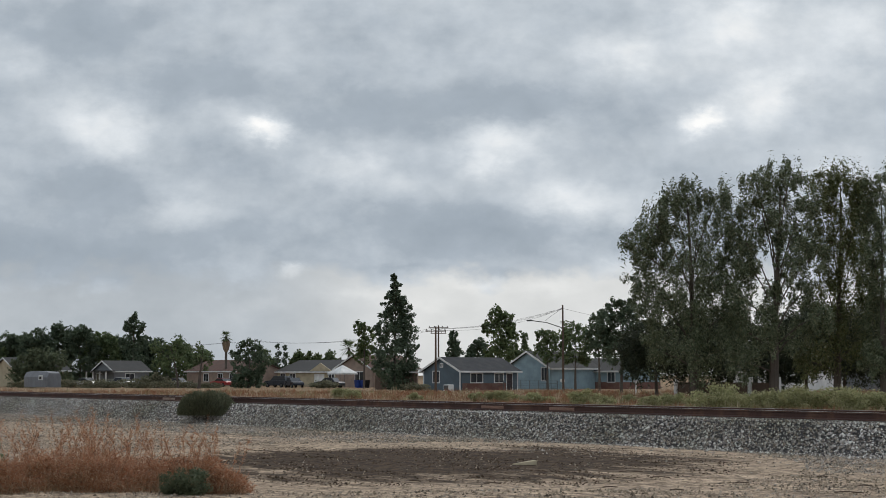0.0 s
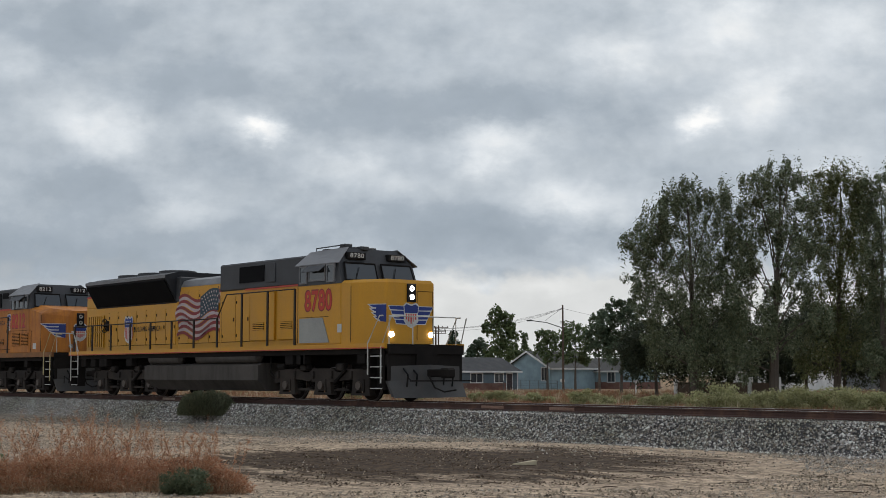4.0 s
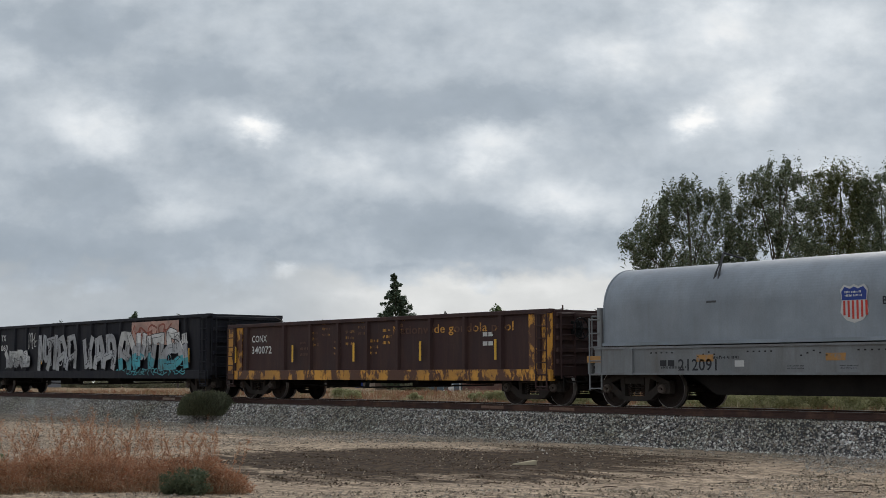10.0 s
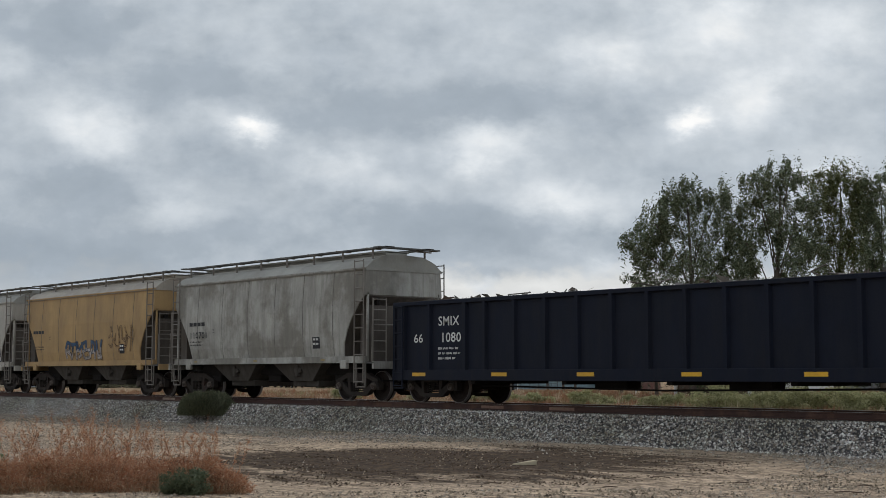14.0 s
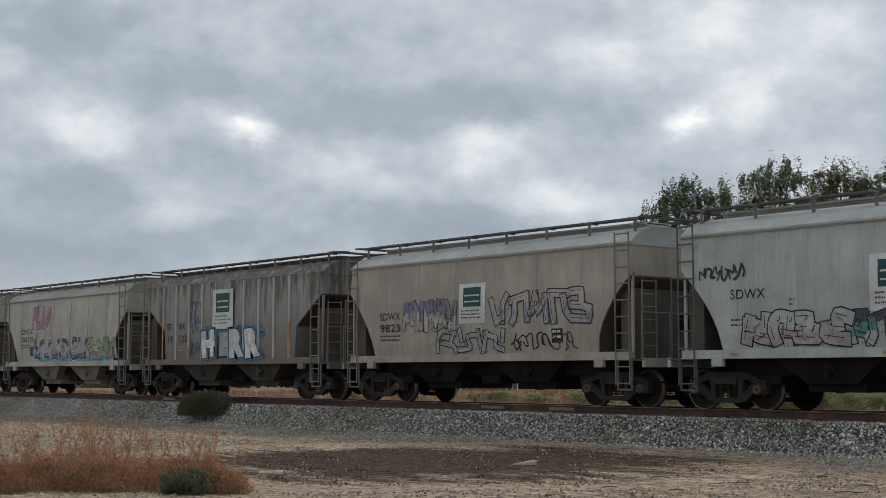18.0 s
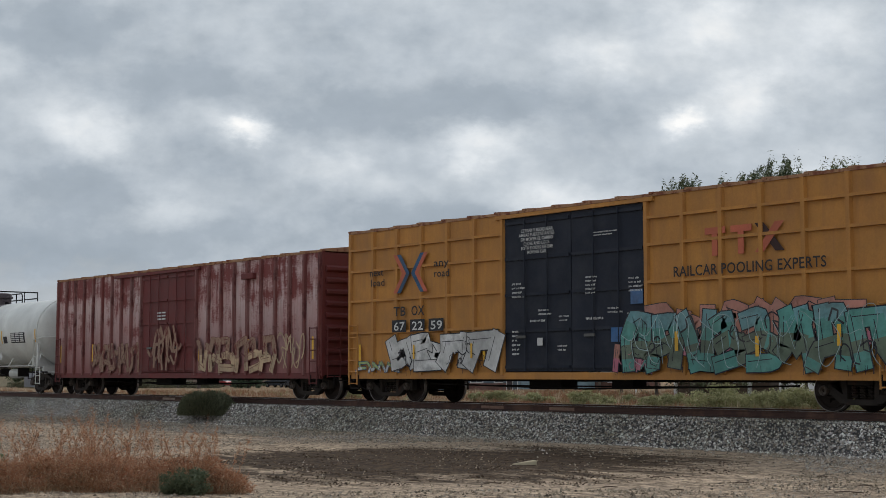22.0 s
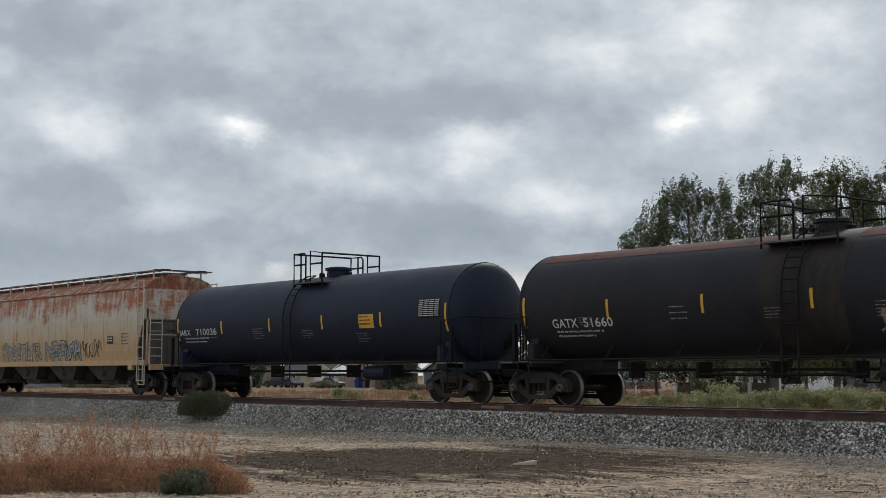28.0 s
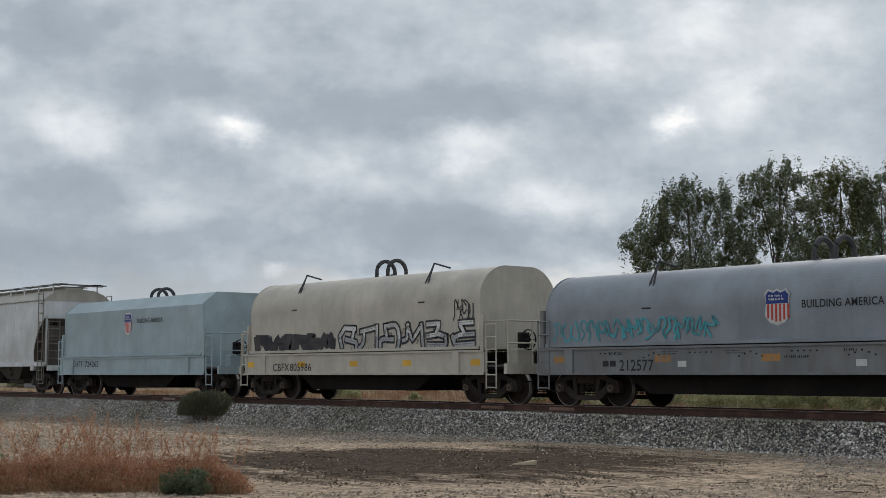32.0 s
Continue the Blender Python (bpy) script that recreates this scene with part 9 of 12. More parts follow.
    # high yellow boxcar
    r, sf, H = boxcar(-450.4, -430.05, "high yellow boxcar with black plug doors and graffiti", BOX_Y, 5.1, (-2.45, 2.55), BOX_K, 1.22, (2.05, 3.0, 3.9, 4.55), BOX_RF, BOX_Y)
    m = -440.22
    out = lambda q: sf(q) - .05
    for k in range(3):
        x = -435.8 - m + k * .74
        if k < 2:
            solid("faded_emblem", r, FADE_RED, (x, x + .58, -1.62, -1.60, 4.0, 4.15), (x + .2, x + .36, -1.62, -1.60, 3.5, 4.0))
    def cross(x, z, w, h, a, b):
        for mm, sgn in ((a, 1), (b, -1)):
            pts = [(x - w / 2 * sgn - .12, z - h / 2), (x - w / 2 * sgn + .12, z - h / 2), (x + w / 2 * sgn + .12, z + h / 2), (x + w / 2 * sgn - .12, z + h / 2)]
            ob = new("faded_emblem", raw_mesh("faded_emblem", [(p, -1.61 - (.004 if sgn > 0 else 0), q) for p, q in pts], [(0, 1, 2, 3)], mm))
            ob.parent = r
    cross(-434.0 - m, 3.83, .55, .65, FADE_RED, BROWN)
    for sgn in (-1, 1):
        for mm, gap, off in ((NAVY, .03, 0), (FADE_RED, .20, .004)):
            x, z = -446.6 - m, 3.72
            pts = [(x + sgn * (.42 + gap), z + .56), (x + sgn * gap, z), (x + sgn * (.42 + gap), z - .56)]
            pts += [(q + sgn * .17, w_) for q, w_ in reversed(pts)]
            ob = new("faded_emblem", raw_mesh("faded_emblem", [(q, out(w_) - off, w_) for q, w_ in pts], [(0, 1, 4, 5), (1, 2, 3, 4)], mm))
            ob.parent = r
    letters(r, "RAILCAR POOLING EXPERTS", -436.75 - m, 3.08, .24, M_INK, out, 4.2)
    for t, xx, zz in (("next", -448.55, 3.72), ("load", -448.5, 3.42), ("any", -445.55, 3.85), ("road", -445.55, 3.55)):
        letters(r, t, xx - m, zz, .2, M_INK, out, .66)
    letters(r, "TB", -447.38 - m, 2.5, .27, M_INK, out, .56)
    letters(r, "OX", -446.56 - m, 2.5, .27, M_INK, out, .58)
    for k, t in enumerate(("67", "22", "59")):
        x = -447.45 - m + k * .84
        plate(r, "number_panel", x, x + .66, 2.03, 2.38, M_INK, out)
        letters(r, t, x + .08, 2.08, .24, M_WHITE, lambda q: out(q) - .005, .5)
    for k, t in enumerate(("CERRAR Y BLOQUEAR", "AMBAS PUERTAS ANTES", "DE MOVER EL CARRO", "CLOSE AND LOCK", "BOTH DOORS BEFORE", "MOVING CAR")):
        w_ = .07 * len(t)
        letters(r, t, -441.35 - m - w_ / 2, 4.52 - .115 * k, .085, M_WHITE, lambda q: -1.64, w_)
    bars(r, -439.3 - m, 4.2, .9, .14, 2, M_WHITE, lambda q: -1.64)
    for xx, zz, ww, hh, k in ((-442.3, 2.75, .5, .45, 4), (-442.3, 1.25, .3, .7, 6), (-441.6, 2.12, .55, .10, 1), (-441.3, 2.28, .5, .2, 2), (-440.55, 2.1, .4, .2, 2),
                              (-440.6, 1.35, .4, .2, 2), (-439.6, 2.75, .45, .5, 5), (-439.6, 2.12, .6, .10, 1), (-438.85, 2.25, .5, .2, 2), (-438.15, 2.75, .45, .4, 4), (-438.2, 2.1, .4, .2, 2), (-438.1, 1.1, .35, .2, 2)):
        bars(r, xx - m, zz, ww, hh, k, M_WHITE, lambda q: -1.635)
    for xx, zz in ((-438.1, 2.5), (-438.75, 1.6)):
        plate(r, "graffiti_patch", xx - m, xx - m + .4, zz, zz + .35, spray(.04, .13, .30), lambda q: -1.632, "blue sprayed patch")
    plate(r, "notice_panel", -441.35 - m, -441.15 - m, 1.55, 1.75, M_WHITE, lambda q: -1.635)
    graffiti(r, -447.5 - m, -442.8 - m, .80, 2.1, 4, [SPRAY_W], SPRAY_K, lambda q: out(q) - .04, 131, .50, .03)
    for x in (-446.35, -443.85):
        plate(r, "reflective_strip", x - m - .04, x - m + .04, 1.25, 1.65, M_REFL, lambda q: out(q) - .075)
    graffiti(r, -449.2 - m, -447.0 - m, .85, 1.2, 3, [LIME, SPRAY_W], NAVY, out, 132, .2, .02)
    graffiti(r, -438.3 - m, -431.0 - m, .80, 2.35, 8, [spray(.16, .34, .36), TEAL, spray(.13, .17, .12), TEAL], SPRAY_K, lambda q: out(q) - .05, 133, .26, .03)
    graffiti(r, -438.2 - m, -431.1 - m, .95, 2.25, 8, [spray(.36, .48, .48)], SPRAY_W, lambda q: out(q) - .085, 135, .012, 0)
    for x, z in ((-436.6, 1.35), (-434.3, 1.2), (-432.2, 1.4)):
        plate(r, "reflective_strip", x - m - .05, x - m + .05, z, z + .45, M_REFL, lambda q: out(q) - .09)
    graffiti(r, -437.6 - m, -431.6 - m, 1.2, 2.5, 6, [SALMON, SALMON, PINK], SPRAY_K, lambda q: out(q) - .04, 134, .34, .02)
    graffiti(r, -438.6 - m, -437.4 - m, .80, 1.6, 3, [SALMON, PINK], SPRAY_K, lambda q: out(q) - .045, 136, .3, .02)
    solid("excess_height_panel", r, M_WHITE, (H + .03, H + .075, -1.5, 1.5, 4.62, 5.06))
    letters(r, "EXCESS HEIGHT CAR", -1.35, 4.76, .14, M_INK, None, 1.3, end=H + .08)
    letters(r, "672259", .45, 4.76, .14, M_INK, None, .8, end=H + .08)
    for x in (-8.8, -6.2, -3.2, 3.2, 6.0, 8.9):
        plate(r, "reflective_strip", x - .05, x + .05, 1.2, 1.7, M_REFL, out)
    # faded red boxcar
    r, sf, H = boxcar(-471.0, -450.4, "faded peeling red boxcar with an old painted door", BOX_R, 4.68, (-2.15, 1.8), BOX_RD, .86, (), BOX_RF, BOX_RD, post=BOX_RP)
    m = -460.7
    out = lambda q: sf(q) - .05
    OLD = spray(.50, .36, .22)
    graffiti(r, -466.8 - m, -462.9 - m, .85, 2.05, 5, [FADED], BOX_RD, out, 141, .16, .02)
    graffiti(r, -461.9 - m, -459.9 - m, .95, 2.6, 3, [FADED], BOX_RD, lambda q: sf(q) - .09, 142, .07, .015)
    graffiti(r, -458.7 - m, -453.6 - m, .85, 2.1, 6, [FADED, OLD], BOX_RD, out, 143, .17, .02)
    graffiti(r, -453.4 - m, -452.0 - m, 1.0, 2.2, 3, [OLD], OLD, out, 144, .04, 0)
    bars(r, -461.6 - m, 2.75, .7, .35, 3, M_WHITE, lambda q: -1.63, cols=2)
    for x in (-9.0, -6.1, -3.2, 2.2, 5.4, 9.2):
        plate(r, "reflective_strip", x - .05, x + .05, 1.3, 2.0, M_REFL, out)
    solid("vent_hood", r, BOX_RD, (5.0, 5.75, -1.70, -1.55, 4.0, 4.2), bev=.02)
    # white tank with a brown band
    r, sf, B = tank_car(-488.2, -471.0, "white tank car with a dark brown middle band", TANK_W, ((-2.55, 1.15, TANK_BR),), 1.50, M_BLACK, 2.62, .55, TANK_BR, frame=TANK_W, end_rail=TANK_W, ladder_x=-.62, plat=(-2.13, 1.15), lift=.60)
    m = -479.6
    letters(r, "DOWX", -486.0 - m, 2.28, .25, M_INK, sf, .9)
    letters(r, "49328", -485.0 - m, 2.28, .25, M_INK, sf, .95)
    bars(r, -486.0 - m, 1.9, 1.8, .22, 2, M_INK, sf)
    graffiti(r, -483.6 - m, -481.5 - m, 1.3, 2.2, 4, [ORANGE], spray(.6, .3, .12), sf, 151, .2, .02)
    plate(r, "data_panel", -475.2 - m, -473.7 - m, 2.2, 2.65, M_INK, sf, seg=3)
    bars(r, -475.15 - m, 2.22, 1.4, .4, 5, M_WHITE, lambda q: sf(q) - .004, cols=3, fill=.6)
    plate(r, "notice_panel", -476.0 - m, -475.6 - m, 2.2, 2.5, M_INK, sf, seg=2)
    plate(r, "yellow_notice", -478.2 - m + .9, -476.5 - m, 2.1, 2.4, M_REFL, sf, seg=2)
    for x in (-B + .05, -2.9 - .9, -2.3, .9, 3.4, B - .1):
        plate(r, "reflective_strip", x - .05, x + .05, 2.2, 2.75, M_REFL, sf, seg=3)
    bars(r, -3.9, 1.7, 1.1, .12, 2, M_INK, sf)
    bars(r, -.2, 1.65, 1.1, .16, 2, M_WHITE, sf)
    # black tanks
    white_tank, white_side = r, sf
    def diamond(root, x, z, sf):
        ob = new("placard", raw_mesh("placard", [(x, sf(z + .19) - .06, z - .19), (x + .19, sf(z + .19) - .06, z), (x, sf(z + .19) - .06, z + .19), (x - .19, sf(z + .19) - .06, z)], [(0, 1, 2, 3)], M_WHITE))
        ob.parent = root
        ob["label"] = "diamond hazard placard"
    diamond(white_tank, 3.0, 1.62, white_side)
    bars(white_tank, -477.25 - m, 2.14, .7, .22, 3, M_INK, lambda q: white_side(q) - .004, fill=.3)
    r, sf, B = tank_car(-503.7, -488.2, "black tank car with yellow reflective strips", TANK_K, ((-.75, .45, TANK_K),), 1.44, None, 2.58, .5, ladder_x=.48, plat=(-.48, .95), lift=.54)
    m = -495.95
    letters(r, "GBRX", -502.0 - m, 2.18, .22, W, sf, .9)
    letters(r, "712526", -500.95 - m, 2.18, .22, W, sf, 1.2)
    bars(r, -501.9 - m, 1.85, 1.9, .24, 2, W, sf)
    tank_marks(r, sf, B, W)
    plate(r, "yellow_notice", -493.75 - m, -493.0 - m, 2.15, 2.6, M_REFL, sf, seg=3)
    diamond(r, 5.0, 1.62, sf)
    r, sf, B = tank_car(-520.7, -503.7, "black tank car with white stencils", TANK_K, (), 1.42, None, 2.58, .5, ladder_x=.93, plat=(-.32, 1.55), lift=.62)
    m = -512.2
    bars(r, -518.5 - m, 2.16, .95, .22, 1, W, sf, cols=4)
    letters(r, "234426", -517.4 - m, 2.16, .22, W, sf, 1.25)
    bars(r, -518.3 - m, 1.85, 1.8, .22, 2, W, sf)
    tank_marks(r, sf, B, W)
    r, sf, H = hopper(-538.7, -520.7, "pale grey three-bay covered hopper", LIGHT_W, LIGHT_W, bays=3, under=BAYS, rail=LIGHT_W, seams=9)
    m = -529.7
    bars(r, -536.2 - m, 2.52, .95, .24, 1, M_INK, sf, cols=4)
    letters(r, "10691", -536.15 - m, 2.1, .25, M_INK, sf, .95)
    bars(r, -536.1 - m, 1.65, .95, .24, 2, M_INK, sf)
    plate(r, "notice_panel", 5.2, 5.5, 1.75, 2.0, M_INK, sf)
    r, sf, B = tank_car(-556.9, -538.7, "black tank car with rust along its top and a tarry band", TANK_RU, ((.05, 2.3, TANK_TAR),), 1.43, None, 2.58, .5, ladder_x=.8, plat=(0, 2.0), lift=.65)
    m = -547.8
    letters(r, "GATX", -554.3 - m, 2.0, .22, W, sf, .9)
    letters(r, "51660", -553.2 - m, 2.0, .22, W, sf, 1.0)
    bars(r, -554.2 - m, 1.7, 1.8, .22, 2, W, sf)
    tank_marks(r, sf, B, W)
    graffiti(r, -544.7 - m, -542.0 - m, 1.3, 2.25, 3, [spray(.35, .2, .14), GHOST], SPRAY_K, sf, 161, .32, .04)
    graffiti(r, -542.0 - m, -540.6 - m, 1.5, 2.1, 3, [SILVER], SPRAY_K, sf, 162, .06, 0)
    letters(r, "FRA AIP", -542.2 - m, 2.5, .13, W, sf, .6)
    # rust along the crown
    bm = fresh()
    n = 14
    for x0, x1 in ((-B + .2, .0), (2.35, B - .2)):
        loft(bm, [[(x, 1.435 * math.cos(t), 2.58 + 1.435 * math.sin(t)) for t in np.linspace(.95, math.pi - .95, n)] for x in (x0, x1)], caps=False, closed=False)
    part("rusted_crown", fix(bm), surface("crown_rust", (0.10, 0.035, 0.025), 0.8, rust=(0.022, 0.02, 0.022), rust_lo=0.52, rust_hi=0.6, rust_scale=2.5), r, smooth=True)
    r, sf, B = tank_car(-575.2, -556.9, "clean black tank car with a yellow notice", TANK_K, (), 1.44, None, 2.58, .5, ladder_x=-.5, plat=(-.48, 1.1), lift=.70)
    m = -566.05
    letters(r, "IARX", -573.5 - m, 2.2, .2, W, sf, .75)
    letters(r, "710036", -572.35 - m, 2.2, .22, W, sf, 1.4)
    bars(r, -573.2 - m, 1.88, 1.9, .24, 2, W, sf)
    tank_marks(r, sf, B, W)
    plate(r, "yellow_notice", -562.6 - m, -561.85 - m, 2.2, 2.62, M_REFL, sf, seg=3)
    bars(r, -562.55 - m, 2.25, .65, .32, 3, M_INK, lambda q: sf(q) - .004)
    # rusty four-bay hopper
    r, sf, H = hopper(-595.2, -575.2, "pale four-bay covered hopper streaked with orange rust", RUSTY, RUST_ROOF, bays=4, under=BAYS, rail=CREAM, seams=10)
    m = -585.2
    letters(r, "ROIX", -593.3 - m, 2.36, .24, M_INK, sf, .8)
    letters(r, "58360", -593.35 - m, 1.98, .24, M_INK, sf, .9)
    bars(r, -593.3 - m, 1.5, 1.5, .2, 2, M_INK, sf)
    bars(r, -591.0 - m, 2.2, .16, .24, 2, M_INK, sf)
    graffiti(r, -589.3 - m, -585.2 - m, 1.36, 2.2, 6, [GHOST, CREAM], SPRAY_K, sf, 171, .14, .03)
    graffiti(r, -584.7 - m, -581.3 - m, 1.36, 2.2, 5, [SILVER, spray(.3, .4, .38)], SPRAY_K, sf, 172, .14, .03)
    graffiti(r, -581.2 - m, -579.6 - m, 1.5, 2.2, 3, [BROWN], BROWN, sf, 173, .06, 0)
    plate(r, "notice_panel", 6.2, 6.7, 2.0, 2.3, M_INK, sf)
    bars(r, 6.25, 2.05, .4, .2, 2, W, lambda q: sf(q) - .004, cols=2)
    bars(r, 7.4, 1.9, .6, .5, 4, M_INK, sf)
    # twin-hood coil car
    r, beam, hood = coil_car(-612.4, -595.2, "old coil car with two faded hoods and rusty sills", SILL_R, [PINKISH, PALE], -611.06 + 603.8, -596.1 + 603.8, top=3.48, twin=True, rail=SILL_R)
    m = -603.8
    letters(r, "249011", -608.6 - m, 1.24, .22, M_INK, beam, 1.1)
    bars(r, -609.2 - m, 1.24, .5, .22, 1, M_INK, beam, cols=2)
    graffiti(r, -602.3 - m, -599.9 - m, 1.65, 2.3, 5, [spray(.44, .37, .39)], spray(.42, .14, .20), lambda q: hood(q) - .02, 181, .26, .022)
    graffiti(r, -601.9 - m, -598.9 - m, 1.08, 1.42, 6, [spray(.24, .03, .05)], SPRAY_K, beam, 182, .08, 0)
    graffiti(r, -610.2 - m, -609.0 - m, 1.6, 2.1, 4, [MAGENTA, SPRAY_K], SPRAY_K, hood, 183, .06, 0)
    graffiti(r, -604.9 - m, -604.2 - m, 1.6, 2.1, 3, [SPRAY_K], SPRAY_K, hood, 184, .06, 0)
    for x in (-7.1, -3.6, 0, 3.6, 7.2):
        plate(r, "reflective_strip", x - .25, x + .25, .9, 1.03, M_REFL_OLD, lambda q: beam(q) - .09)
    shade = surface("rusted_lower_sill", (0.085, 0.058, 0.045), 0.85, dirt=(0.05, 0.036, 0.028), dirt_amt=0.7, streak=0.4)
    solid("lower_sill", r, shade, (-7.3, 7.7, -1.545, -1.50, .74, 1.05))
    for k in range(13):
        x = -6.6 + k * 1.13
        bm = fresh()
        prism(bm, [(x - .45, 1.05), (x - .12, .80), (x + .12, .80), (x + .12, 1.05)], -1.60, -1.548, "y")
        part("side_gusset", fix(bm), SILL_R, r)
    # long grey coil car
    r, beam, hood = coil_car(-630.7, -612.4, "grey steel coil car with cyan tags on its cover", GREY_D, GREY, -8.35, 7.15, top=3.34)
    m = -621.55
    coil_marks(r, beam, hood, m, -622.65, (-622.02, -620.0), ("212577", -627.3, -626.2), (-629.3, -625.9, -622.8, -619.5, -613.6))
    graffiti(r, -629.6 - m, -624.3 - m, 1.62, 2.18, 11, [CYAN], CYAN, hood, 191, .1, 0)
    graffiti(r, -618.4 - m, -617.3 - m, .86, 1.3, 3, [CYAN], CYAN, beam, 192, .16, 0)
    # cream coil car
    r, beam, hood = coil_car(-645.4, -630.7, "cream coil car with black and white graffiti", CREAM, CREAM, -6.05, 5.55, top=3.82)
    m = -638.05
    letters(r, "CBFX", -642.65 - m, .92, .24, M_INK, beam, .95)
    letters(r, "805986", -641.65 - m, .92, .24, M_INK, beam, 1.2)
    graffiti(r, -643.8 - m, -639.3 - m, 1.55, 2.1, 6, [SPRAY_K], SPRAY_K, hood, 201, .5, .02)
    graffiti(r, -639.1 - m, -632.7 - m, 1.55, 2.3, 6, [SPRAY_W, SILVER], SPRAY_K, hood, 202, .14, .06)
    graffiti(r, -633.6 - m, -632.8 - m, 2.3, 2.9, 3, [SPRAY_K], SPRAY_K, hood, 203, .06, 0)
    for s in (-644.0, -641, -638.2, -635.6, -632.6):
        plate(r, "reflective_strip", s - m - .2, s - m + .2, 1.05, 1.22, M_REFL, beam)
    # pale blue coil car
    r, beam, hood = coil_car(-659.6, -645.4, "pale blue-grey coil car with an angular cover", ICE, ICE, -5.95, 5.2, top=3.75, boxy=True)
    m = -652.5
    shield(r, -652.9 - m, 2.75, .55, .8, hood)
    letters(r, "BUILDING AMERICA", -652.2 - m, 2.76, .16, M_INK, hood, 2.0)
    letters(r, "CHTT", -657.5 - m, 1.12, .22, M_INK, lambda q: -1.53, .9)
    letters(r, "724262", -656.4 - m, 1.12, .22, M_INK, lambda q: -1.53, 1.2)
    # trailing pale hopper
    r, sf, H = hopper(-676.6, -659.6, "pale cream three-bay covered hopper", LIGHT_W, LIGHT, bays=3, under=BAYS, seams=9)


engine_sd(-118.47, "8780", YEL, True, "clean yellow six-axle diesel locomotive with lit headlights")
engine_ge(-141.25, "8212", YEL_O, "grimy orange-yellow diesel locomotive with wide radiator wings")
engine_sd(-164.15, "8914", YEL_D, False, "grimy yellow six-axle diesel locomotive")
engine_wine(-185.6, "1864", "cream, maroon and green four-axle diesel locomotive")
freight()


# ---- plants ----
M_SKIRT = surface("dead_palm_fronds", (0.24, 0.18, 0.12), 0.9, dirt=(0.12, 0.09, 0.06), dirt_amt=0.7, streak=0.8, bump=0.8)
M_BARK = surface("grey_brown_bark", (0.12, 0.10, 0.08), 0.9, dirt=(0.05, 0.04, 0.035), dirt_amt=0.6, bump=0.6)
M_GUMBARK = surface("pale_peeling_bark", (0.12, 0.098, 0.08), 0.85, dirt=(0.07, 0.055, 0.045), dirt_amt=0.7, streak=0.5, bump=0.6)
M_GUM = leafy("drooping_gum_leaves", [(0.064, 0.084, 0.048), (0.124, 0.152, 0.086), (0.224, 0.252, 0.152), (0.092, 0.119, 0.066), (0.296, 0.303, 0.200)], 0.6, 0.16)
M_GUM2 = leafy("olive_gum_leaves", [(0.072, 0.089, 0.038), (0.128, 0.150, 0.063), (0.202, 0.213, 0.092), (0.101, 0.117, 0.048), (0.243, 0.228, 0.118)], 0.6, 0.22)
# darker copy of the gum leaves: the low crowns' self-shadow is in the colour
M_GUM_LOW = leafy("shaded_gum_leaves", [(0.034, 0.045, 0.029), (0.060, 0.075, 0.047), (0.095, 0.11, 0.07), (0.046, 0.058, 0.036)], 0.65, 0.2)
M_DARK = leafy("dark_leaves", [(0.072, 0.103, 0.072), (0.114, 0.156, 0.098), (0.167, 0.205, 0.136), (0.086, 0.119, 0.079)])
M_MID = leafy("mid_green_leaves", [(0.084, 0.121, 0.061), (0.145, 0.197, 0.094), (0.212, 0.258, 0.130), (0.114, 0.152, 0.076)])
M_OLIVE = leafy("olive_leaves", [(0.085, 0.105, 0.060), (0.13, 0.155, 0.09), (0.17, 0.19, 0.115), (0.10, 0.12, 0.07)])
M_FRESH = leafy("fresh_green_leaves", [(0.075, 0.11, 0.045), (0.13, 0.175, 0.075), (0.19, 0.22, 0.10), (0.09, 0.13, 0.055)])
M_SAGE = leafy("grey_green_leaves", [(0.119, 0.121, 0.078), (0.196, 0.191, 0.128), (0.281, 0.268, 0.183), (0.085, 0.088, 0.060)])
M_SAGE_D = leafy("olive_brown_twigs", [(0.092, 0.10, 0.06), (0.155, 0.165, 0.10), (0.235, 0.24, 0.155), (0.064, 0.064, 0.042)], 0.8, 0.15)
M_SHRUB = leafy("yellow_green_leaves", [(0.25, 0.26, 0.125), (0.38, 0.38, 0.19), (0.50, 0.475, 0.27), (0.17, 0.18, 0.085)])
M_TUMBLE = leafy("rust_brown_twigs", [(0.34, 0.135, 0.070), (0.50, 0.235, 0.130), (0.60, 0.34, 0.20), (0.20, 0.085, 0.05), (0.70, 0.52, 0.36), (0.42, 0.17, 0.085)], 0.8, 0.25)
M_STRAW = leafy("dry_grass", [(0.25, 0.145, 0.080), (0.36, 0.245, 0.145), (0.28, 0.13, 0.070), (0.44, 0.335, 0.22), (0.16, 0.13, 0.07)])
M_RUSTY = leafy("rust_weeds", [(0.27, 0.120, 0.070), (0.38, 0.185, 0.108), (0.31, 0.175, 0.115), (0.19, 0.09, 0.056)])
M_WEED = leafy("green_weeds", [(0.17, 0.18, 0.08), (0.24, 0.25, 0.12), (0.30, 0.27, 0.14), (0.13, 0.14, 0.065)])
M_PALE = leafy("bleached_stalks", [(0.55, 0.46, 0.33), (0.66, 0.57, 0.43), (0.44, 0.34, 0.23)])


